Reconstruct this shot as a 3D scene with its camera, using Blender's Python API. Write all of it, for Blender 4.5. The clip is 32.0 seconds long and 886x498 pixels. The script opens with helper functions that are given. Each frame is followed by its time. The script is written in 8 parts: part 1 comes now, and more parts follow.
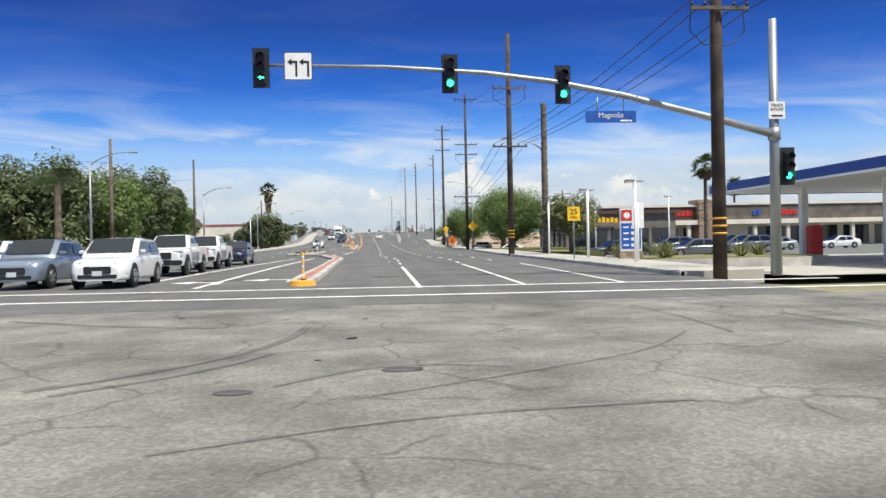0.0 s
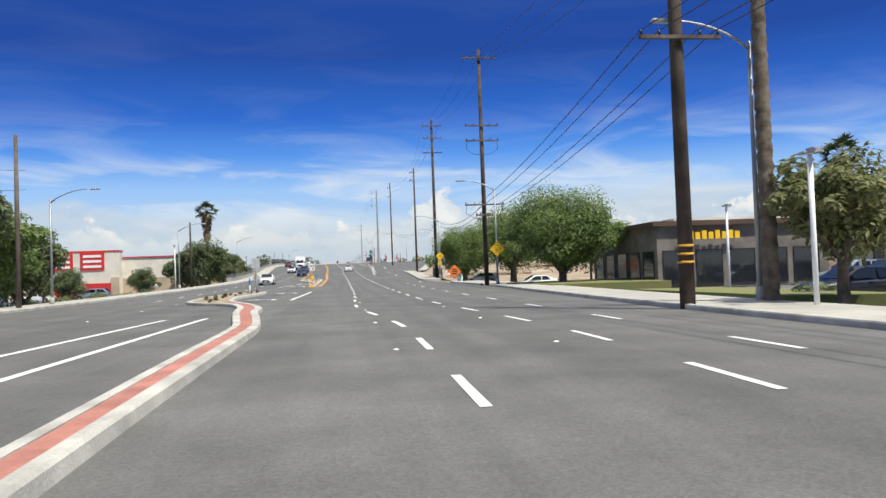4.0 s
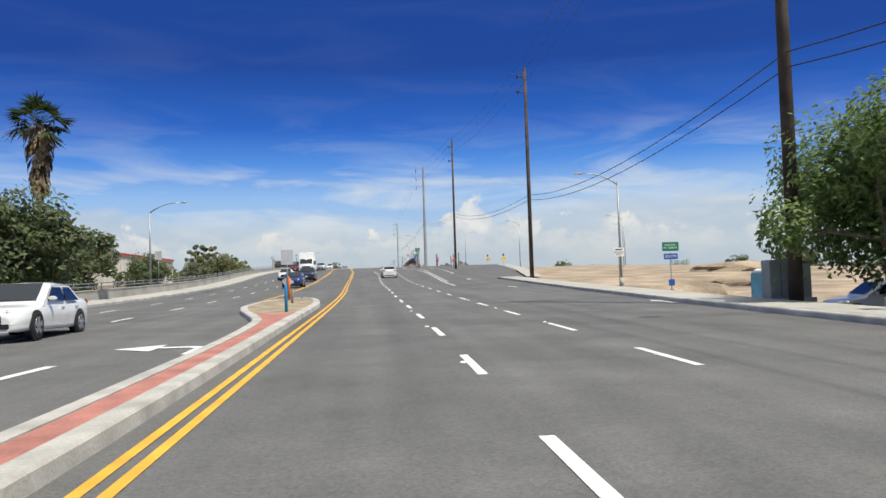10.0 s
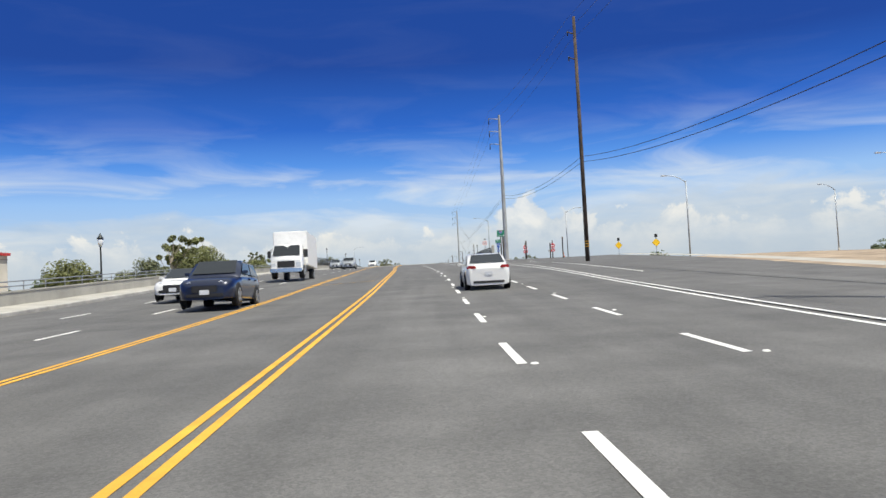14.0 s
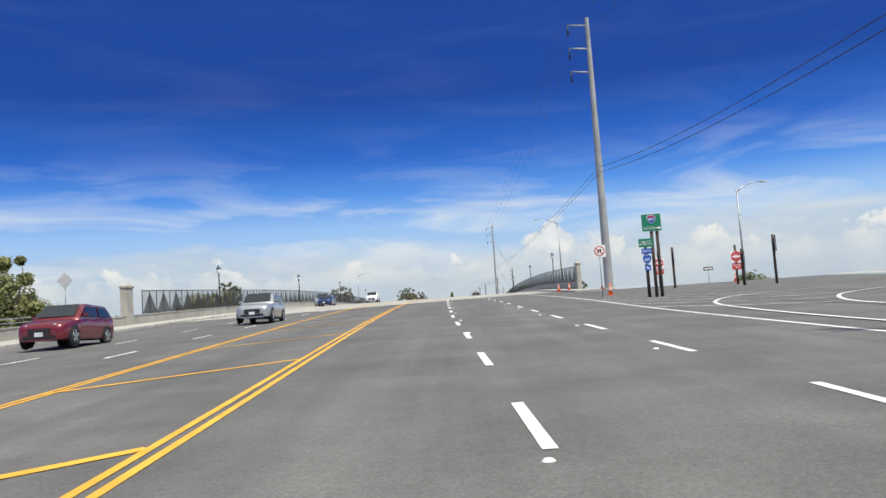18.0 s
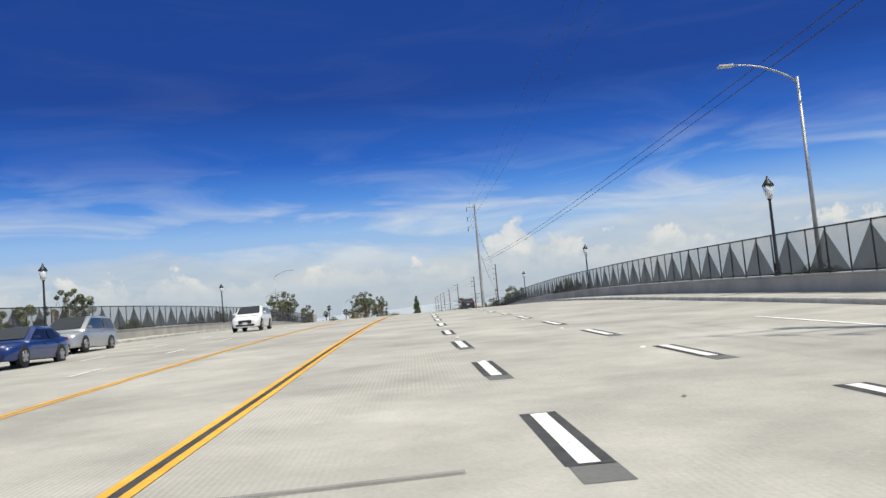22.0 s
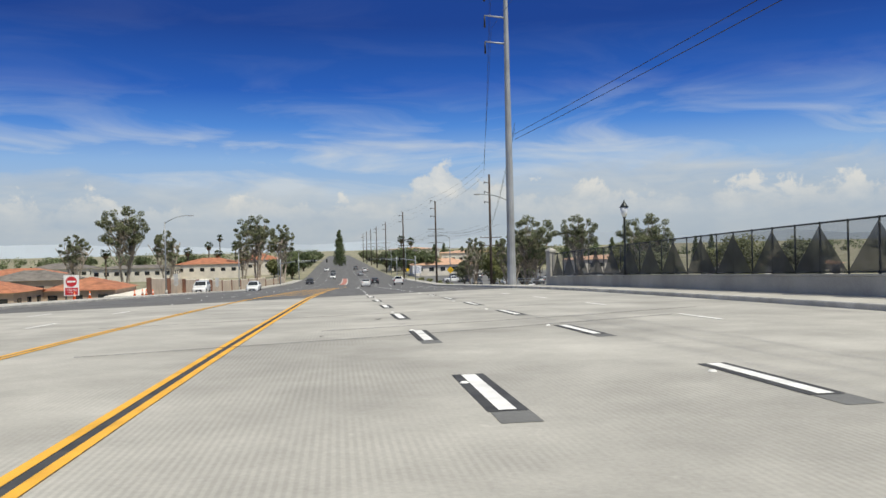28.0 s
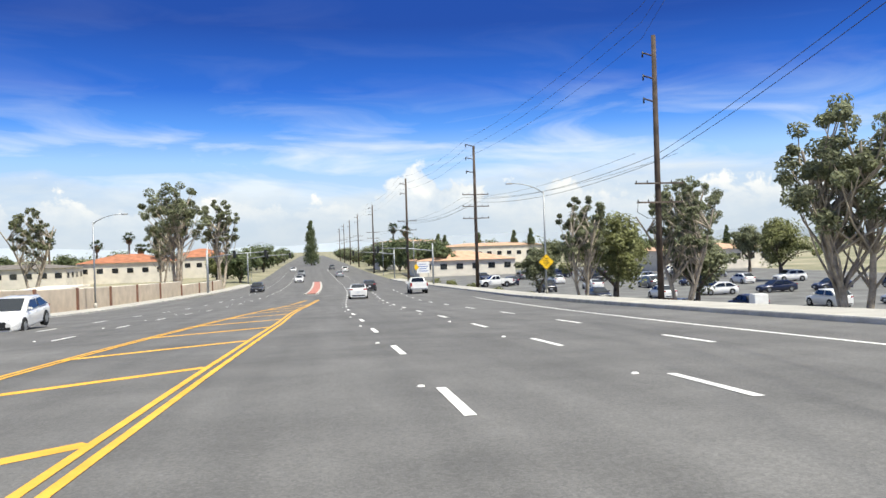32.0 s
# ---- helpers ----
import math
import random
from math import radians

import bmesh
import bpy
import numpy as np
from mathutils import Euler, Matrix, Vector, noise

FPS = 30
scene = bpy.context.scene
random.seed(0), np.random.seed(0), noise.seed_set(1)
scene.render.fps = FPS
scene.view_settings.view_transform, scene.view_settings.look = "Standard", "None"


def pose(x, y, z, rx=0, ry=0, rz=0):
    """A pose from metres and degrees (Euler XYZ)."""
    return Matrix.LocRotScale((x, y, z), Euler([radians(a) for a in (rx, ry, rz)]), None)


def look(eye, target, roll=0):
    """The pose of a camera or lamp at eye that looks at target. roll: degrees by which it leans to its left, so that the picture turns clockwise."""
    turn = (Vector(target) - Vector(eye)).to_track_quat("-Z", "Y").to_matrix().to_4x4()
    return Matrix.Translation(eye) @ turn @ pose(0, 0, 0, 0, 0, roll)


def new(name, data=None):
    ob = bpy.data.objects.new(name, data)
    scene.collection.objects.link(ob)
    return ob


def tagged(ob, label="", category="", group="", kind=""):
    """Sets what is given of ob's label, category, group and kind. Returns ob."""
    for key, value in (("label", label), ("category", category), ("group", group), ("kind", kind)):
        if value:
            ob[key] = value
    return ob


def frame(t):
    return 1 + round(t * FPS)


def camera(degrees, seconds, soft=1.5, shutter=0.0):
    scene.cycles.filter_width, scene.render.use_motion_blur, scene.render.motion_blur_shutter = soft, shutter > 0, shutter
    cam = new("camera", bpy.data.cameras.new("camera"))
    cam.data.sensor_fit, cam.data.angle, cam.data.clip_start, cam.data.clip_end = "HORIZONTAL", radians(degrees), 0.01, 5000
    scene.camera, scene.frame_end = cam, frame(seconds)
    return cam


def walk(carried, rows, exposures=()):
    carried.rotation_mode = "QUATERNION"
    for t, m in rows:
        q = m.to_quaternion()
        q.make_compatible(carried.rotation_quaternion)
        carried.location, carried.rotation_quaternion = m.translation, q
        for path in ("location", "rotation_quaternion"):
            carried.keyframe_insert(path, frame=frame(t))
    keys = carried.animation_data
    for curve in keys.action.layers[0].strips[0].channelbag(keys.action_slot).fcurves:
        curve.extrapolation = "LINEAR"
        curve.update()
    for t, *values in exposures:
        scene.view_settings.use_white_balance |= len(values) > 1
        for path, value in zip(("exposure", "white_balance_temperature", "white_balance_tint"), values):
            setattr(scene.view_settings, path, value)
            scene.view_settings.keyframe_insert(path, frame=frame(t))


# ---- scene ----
cam = camera(58.53, 32.0)
PATH = [
    (0, look((-0.155, -0.245, 1.494), (0.788, 9.710, 1.428), -1.17)),
    (0.5, look((-0.130, 3.718, 1.508), (0.901, 13.663, 1.332), -1.66)),
    (1, look((-0.113, 7.785, 1.516), (0.935, 17.725, 1.198), -1.77)),
    (1.5, look((-0.093, 12.072, 1.518), (1.068, 21.994, 1.068), -1.16)),
    (2, look((-0.058, 16.610, 1.524), (1.244, 26.515, 1.097), -0.57)),
    (2.5, look((0.011, 21.365, 1.559), (1.379, 31.269, 1.337), -0.41)),
    (3, look((0.120, 26.238, 1.636), (1.508, 36.142, 1.630), -1.08)),
    (3.5, look((0.217, 31.204, 1.733), (1.557, 41.113, 1.919), -2.06)),
    (5.5, look((-0.444, 53.461, 1.933), (0.904, 63.362, 2.334), -2.15)),
    (6, look((-0.413, 60.520, 1.937), (0.978, 70.418, 2.257), -1.79)),
    (6.5, look((-0.356, 67.668, 1.948), (1.116, 77.557, 2.155), -1.78)),
    (7, look((-0.277, 74.946, 1.966), (1.299, 84.820, 2.085), -2.02)),
    (7.5, look((-0.209, 82.381, 1.984), (1.439, 92.244, 2.064), -2.53)),
    (8, look((-0.103, 89.933, 2.007), (1.536, 99.798, 2.071), -2.95)),
    (8.5, look((-0.042, 97.611, 2.035), (1.567, 107.479, 2.169), -3.05)),
    (9, look((-0.010, 105.379, 2.075), (1.452, 115.268, 2.334), -2.62)),
    (9.5, look((0.017, 113.154, 2.140), (1.254, 123.071, 2.490), -2.08)),
    (10, look((0.119, 120.899, 2.258), (1.081, 130.844, 2.686), -1.85)),
    (10.5, look((0.247, 128.783, 2.397), (0.853, 138.753, 2.876), -2.21)),
    (11, look((0.282, 136.915, 2.533), (0.684, 146.897, 2.973), -2.63)),
    (11.5, look((0.292, 145.267, 2.654), (0.623, 155.256, 3.008), -2.94)),
    (12, look((0.302, 153.700, 2.766), (0.555, 163.694, 3.017), -2.74)),
    (12.5, look((0.360, 162.260, 2.913), (0.648, 172.253, 3.124), -2.53)),
    (13, look((0.305, 170.921, 3.087), (0.625, 180.913, 3.325), -2.50)),
    (13.5, look((0.209, 179.624, 3.281), (0.533, 189.615, 3.574), -2.53)),
    (14, look((0.283, 188.243, 3.496), (0.552, 198.231, 3.908), -2.93)),
    (14.5, look((0.269, 197.111, 3.761), (0.342, 207.095, 4.326), -3.54)),
    (16.5, look((0.935, 230.883, 4.945), (0.600, 240.839, 5.822), -3.89)),
    (17, look((0.914, 239.933, 5.326), (0.691, 249.893, 6.194), -3.66)),
    (17.5, look((0.724, 248.986, 5.676), (0.600, 258.950, 6.521), -3.74)),
    (18, look((0.489, 258.001, 5.989), (0.431, 267.971, 6.759), -3.96)),
    (18.5, look((0.202, 267.071, 6.297), (0.193, 277.044, 7.021), -4.16)),
    (19, look((-0.099, 276.124, 6.580), (-0.058, 286.098, 7.300), -4.20)),
    (19.5, look((-0.321, 285.043, 6.839), (-0.214, 295.019, 7.521), -4.06)),
    (20, look((-0.536, 294.023, 7.122), (-0.323, 303.998, 7.787), -3.69)),
    (20.5, look((-0.743, 303.022, 7.396), (-0.522, 312.995, 8.097), -4.04)),
    (21, look((-0.856, 312.097, 7.664), (-0.593, 322.072, 8.327), -3.70)),
    (21.5, look((-0.987, 321.510, 7.973), (-0.669, 331.480, 8.676), -3.96)),
    (22, look((-1.102, 331.099, 8.266), (-0.662, 341.060, 9.032), -5.03)),
    (22.5, look((-1.149, 340.784, 8.539), (-0.491, 350.730, 9.347), -5.75)),
    (23, look((-1.189, 350.526, 8.782), (-0.286, 360.446, 9.658), -6.16)),
    (23.5, look((-1.189, 360.331, 8.994), (-0.138, 370.235, 9.887), -6.22)),
    (24, look((-1.102, 370.275, 9.190), (0.075, 380.168, 10.052), -5.85)),
    (24.5, look((-0.966, 380.366, 9.364), (0.284, 390.257, 10.133), -5.69)),
    (25, look((-0.806, 390.529, 9.493), (0.492, 400.424, 10.121), -4.84)),
    (25.5, look((-0.665, 400.703, 9.588), (0.724, 410.595, 10.065), -4.14)),
    (27.5, look((-0.158, 441.882, 9.440), (1.210, 451.787, 9.494), -1.95)),
    (28, look((0.025, 451.889, 9.264), (1.359, 461.800, 9.232), -1.35)),
    (28.5, look((0.180, 461.830, 9.038), (1.549, 471.736, 8.963), -1.33)),
    (29, look((0.329, 471.885, 8.779), (1.764, 481.781, 8.714), -1.57)),
    (29.5, look((0.414, 481.955, 8.471), (1.971, 491.833, 8.399), -1.85)),
    (30, look((0.539, 491.931, 8.110), (2.239, 501.785, 8.016), -2.27)),
    (30.5, look((0.654, 501.984, 7.736), (2.408, 511.829, 7.660), -2.85)),
    (31, look((0.796, 512.093, 7.331), (2.549, 521.938, 7.268), -2.81)),
    (31.5, look((0.946, 522.225, 6.902), (2.676, 532.075, 6.843), -2.55)),
    (32, look((1.106, 532.368, 6.462), (2.763, 542.229, 6.433), -1.81)),
]
walk(cam, PATH, exposures=[(t, e, 6650, 6) for t, e in ((0.0, 0.25), (3.0, 0.25), (6.0, 0.1), (9.0, 0.05), (13.0, 0.15), (18.0, 0.15), (21.0, 0.05), (23.0, -0.05), (28.0, -0.15), (30.0, -0.05), (31.0, 0.4), (32.0, 0.45))])

# ---- world, sun ----
SUN_EL, SUN_AZ = radians(61), radians(141)   # azimuth clockwise from +y
world = bpy.data.worlds.new("sky")
scene.world = world
world.use_nodes = True
wn, wl = world.node_tree.nodes, world.node_tree.links
wn.clear()


def wnode(kind, **kw):
    n = wn.new(kind)
    for k, v in kw.items():
        n.inputs[k].default_value = v
    return n


def wmath(op, a, b=None, clamp=False):
    n = wn.new("ShaderNodeMath")
    n.operation, n.use_clamp = op, clamp
    for i, v in enumerate((a, b)):
        if v is None:
            continue
        if isinstance(v, (int, float)):
            n.inputs[i].default_value = v
        else:
            wl.new(v, n.inputs[i])
    return n.outputs[0]


def wramp(fac, stops):
    r = wn.new("ShaderNodeValToRGB")
    el = r.color_ramp.elements
    while len(el) < len(stops):
        el.new(0.5)
    for e, (p, c) in zip(el, stops):
        e.position, e.color = p, (*c, 1) if len(c) == 3 else c
    wl.new(fac, r.inputs[0])
    return r.outputs[0]


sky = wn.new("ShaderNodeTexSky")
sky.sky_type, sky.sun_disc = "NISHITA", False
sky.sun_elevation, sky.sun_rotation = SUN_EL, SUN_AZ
coord = wn.new("ShaderNodeTexCoord")
sep = wn.new("ShaderNodeSeparateXYZ")
wl.new(coord.outputs["Generated"], sep.inputs[0])
elev = sep.outputs[2]
azim = wmath("ARCTAN2", sep.outputs[0], sep.outputs[1])
# clear-sky colour by height: grey-blue haze, mid blue, deep blue with windscreen tint painted in
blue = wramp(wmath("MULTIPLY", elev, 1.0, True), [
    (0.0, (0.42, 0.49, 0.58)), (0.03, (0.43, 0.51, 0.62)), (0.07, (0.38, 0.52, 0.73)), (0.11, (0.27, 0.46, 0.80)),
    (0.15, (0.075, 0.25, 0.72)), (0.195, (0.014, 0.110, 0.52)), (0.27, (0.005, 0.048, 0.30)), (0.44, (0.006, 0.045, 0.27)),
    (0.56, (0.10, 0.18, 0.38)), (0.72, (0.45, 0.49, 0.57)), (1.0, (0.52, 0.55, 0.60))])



def wnoise(sx, sy, scale, detail, rough, twist, dx=0.0):
    c = wn.new("ShaderNodeCombineXYZ")
    wl.new(wmath("ADD", wmath("MULTIPLY", azim, sx), dx), c.inputs[0])
    wl.new(wmath("MULTIPLY", elev, sy), c.inputs[1])
    t = wn.new("ShaderNodeTexNoise")
    for k, v in (("Scale", scale), ("Detail", detail), ("Roughness", rough), ("Distortion", twist)):
        t.inputs[k].default_value = v
    wl.new(c.outputs[0], t.inputs["Vector"])
    return t.outputs[0]


def wmix(fac, a, b):
    m = wn.new("ShaderNodeMixRGB")
    wl.new(fac, m.inputs[0])
    for i, v in ((1, a), (2, b)):
        if isinstance(v, tuple):
            m.inputs[i].default_value = (*v, 1)
        else:
            wl.new(v, m.inputs[i])
    return m.outputs[0]


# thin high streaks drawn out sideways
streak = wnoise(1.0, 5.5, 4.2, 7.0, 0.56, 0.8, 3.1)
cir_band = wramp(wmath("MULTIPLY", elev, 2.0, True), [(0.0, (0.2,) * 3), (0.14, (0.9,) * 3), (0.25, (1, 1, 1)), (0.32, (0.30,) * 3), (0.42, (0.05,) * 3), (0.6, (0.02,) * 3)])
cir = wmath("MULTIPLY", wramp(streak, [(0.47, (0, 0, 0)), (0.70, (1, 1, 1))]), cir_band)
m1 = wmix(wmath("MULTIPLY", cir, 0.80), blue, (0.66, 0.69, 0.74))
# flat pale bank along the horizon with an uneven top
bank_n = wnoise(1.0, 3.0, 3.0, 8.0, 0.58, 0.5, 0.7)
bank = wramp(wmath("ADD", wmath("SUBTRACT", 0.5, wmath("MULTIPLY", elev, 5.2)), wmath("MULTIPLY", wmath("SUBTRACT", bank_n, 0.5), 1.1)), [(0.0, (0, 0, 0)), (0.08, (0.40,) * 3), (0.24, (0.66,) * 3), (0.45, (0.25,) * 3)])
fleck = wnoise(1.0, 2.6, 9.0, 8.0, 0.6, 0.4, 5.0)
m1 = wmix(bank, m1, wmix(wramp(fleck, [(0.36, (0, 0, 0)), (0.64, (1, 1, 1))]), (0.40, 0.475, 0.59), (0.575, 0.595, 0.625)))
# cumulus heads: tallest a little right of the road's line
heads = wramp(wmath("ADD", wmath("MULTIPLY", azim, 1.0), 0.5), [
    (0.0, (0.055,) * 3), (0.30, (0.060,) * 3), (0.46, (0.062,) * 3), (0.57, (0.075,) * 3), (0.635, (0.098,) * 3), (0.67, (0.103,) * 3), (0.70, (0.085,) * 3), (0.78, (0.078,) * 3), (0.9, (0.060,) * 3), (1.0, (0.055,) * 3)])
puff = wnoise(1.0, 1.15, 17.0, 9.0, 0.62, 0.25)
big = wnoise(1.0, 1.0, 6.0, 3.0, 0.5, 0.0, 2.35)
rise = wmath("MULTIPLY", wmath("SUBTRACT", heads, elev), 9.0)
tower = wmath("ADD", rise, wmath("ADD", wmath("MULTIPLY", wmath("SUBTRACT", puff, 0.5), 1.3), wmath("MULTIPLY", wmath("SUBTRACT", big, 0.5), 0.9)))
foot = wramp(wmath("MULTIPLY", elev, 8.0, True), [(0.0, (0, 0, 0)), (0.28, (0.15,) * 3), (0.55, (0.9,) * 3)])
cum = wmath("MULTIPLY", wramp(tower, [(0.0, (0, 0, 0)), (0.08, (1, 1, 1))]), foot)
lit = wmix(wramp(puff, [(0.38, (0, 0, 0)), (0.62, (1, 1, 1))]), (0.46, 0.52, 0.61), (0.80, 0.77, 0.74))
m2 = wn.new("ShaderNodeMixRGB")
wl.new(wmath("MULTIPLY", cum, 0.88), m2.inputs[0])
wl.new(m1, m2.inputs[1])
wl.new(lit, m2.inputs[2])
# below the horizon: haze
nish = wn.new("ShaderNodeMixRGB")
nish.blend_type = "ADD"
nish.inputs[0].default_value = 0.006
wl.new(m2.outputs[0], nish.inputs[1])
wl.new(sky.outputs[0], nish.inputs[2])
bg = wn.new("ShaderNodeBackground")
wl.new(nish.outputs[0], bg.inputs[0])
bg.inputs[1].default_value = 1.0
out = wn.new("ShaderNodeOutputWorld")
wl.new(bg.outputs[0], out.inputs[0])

sun_data = bpy.data.lights.new("sun", "SUN")
sun_data.energy, sun_data.angle, sun_data.color = 4.7, radians(0.6), (1.0, 0.95, 0.86)
sun = new("sun", sun_data)
sd = Vector((math.sin(SUN_AZ) * math.cos(SUN_EL), math.cos(SUN_AZ) * math.cos(SUN_EL), math.sin(SUN_EL)))
sun.matrix_world = look(sd * 200, (0, 0, 0))


# ---- materials ----
def mat(name, col, rough=0.7, metal=0.0, var=0.12, scale=3.0, bump=0.0, bscale=40.0, spec=0.5, col2=None, fine=0.06, island=0.0, rand=0.0, trans=0.0):
    """A painted, mineral or leafy surface: two scales of variation and fine relief."""
    m = bpy.data.materials.new(name)
    m.use_nodes = True
    n, l = m.node_tree.nodes, m.node_tree.links
    b = n["Principled BSDF"]
    b.inputs["Roughness"].default_value, b.inputs["Metallic"].default_value = rough, metal
    b.inputs["Specular IOR Level"].default_value = spec
    tc = n.new("ShaderNodeTexCoord")
    geo = n.new("ShaderNodeNewGeometry")
    src = geo.outputs["Position"]
    n1, n2 = n.new("ShaderNodeTexNoise"), n.new("ShaderNodeTexNoise")
    n1.inputs["Scale"].default_value, n1.inputs["Detail"].default_value = scale, 5
    n2.inputs["Scale"].default_value, n2.inputs["Detail"].default_value = bscale, 3
    l.new(src, n1.inputs["Vector"])
    l.new(src, n2.inputs["Vector"])
    mix = n.new("ShaderNodeMixRGB")
    dark = tuple(c * (1 - 2 * var) for c in col)
    mix.inputs[1].default_value = (*(col2 or dark), 1)
    mix.inputs[2].default_value = (*[min(1, c * (1 + var)) for c in col], 1)
    r = n.new("ShaderNodeMapRange")
    r.inputs[1].default_value, r.inputs[2].default_value = 0.3, 0.7
    l.new(n1.outputs[0], r.inputs[0])
    l.new(r.outputs[0], mix.inputs[0])
    hsv = n.new("ShaderNodeHueSaturation")
    l.new(mix.outputs[0], hsv.inputs["Color"])
    v = n.new("ShaderNodeMapRange")
    v.inputs[1].default_value, v.inputs[2].default_value, v.inputs[3].default_value, v.inputs[4].default_value = 0.25, 0.75, 1 - fine, 1 + fine
    l.new(n2.outputs[0], v.inputs[0])
    val = v.outputs[0]
    for amount, socket in ((island, geo.outputs["Random Per Island"]), (rand, None)):
        if amount:
            if socket is None:
                socket = n.new("ShaderNodeObjectInfo").outputs["Random"]
            k = n.new("ShaderNodeMapRange")
            k.inputs[3].default_value, k.inputs[4].default_value = 1 - amount, 1 + amount
            l.new(socket, k.inputs[0])
            mm = n.new("ShaderNodeMath")
            mm.operation = "MULTIPLY"
            l.new(val, mm.inputs[0])
            l.new(k.outputs[0], mm.inputs[1])
            val = mm.outputs[0]
    l.new(val, hsv.inputs["Value"])
    l.new(hsv.outputs[0], b.inputs["Base Color"])
    if bump:
        bp = n.new("ShaderNodeBump")
        bp.inputs["Strength"].default_value, bp.inputs["Distance"].default_value = bump, 0.02
        l.new(n2.outputs[0], bp.inputs["Height"])
        l.new(bp.outputs[0], b.inputs["Normal"])
    if trans:
        t = n.new("ShaderNodeBsdfTransparent")
        ms = n.new("ShaderNodeMixShader")
        ms.inputs[0].default_value = trans
        l.new(b.outputs[0], ms.inputs[1])
        l.new(t.outputs[0], ms.inputs[2])
        l.new(ms.outputs[0], n["Material Output"].inputs[0])
    return m


def paint(name, col, rough=0.3, metal=0.0, coat=0.8):
    m = mat(name, col, rough, metal, 0.03, 1.5, fine=0.02)
    b = m.node_tree.nodes["Principled BSDF"]
    b.inputs["Coat Weight"].default_value, b.inputs["Coat Roughness"].default_value = coat, 0.06
    return m


def glow(name, col, strength):
    m = bpy.data.materials.new(name)
    m.use_nodes = True
    b = m.node_tree.nodes["Principled BSDF"]
    b.inputs["Base Color"].default_value = (*col, 1)
    b.inputs["Emission Color"].default_value = (*col, 1)
    b.inputs["Emission Strength"].default_value = strength
    return m


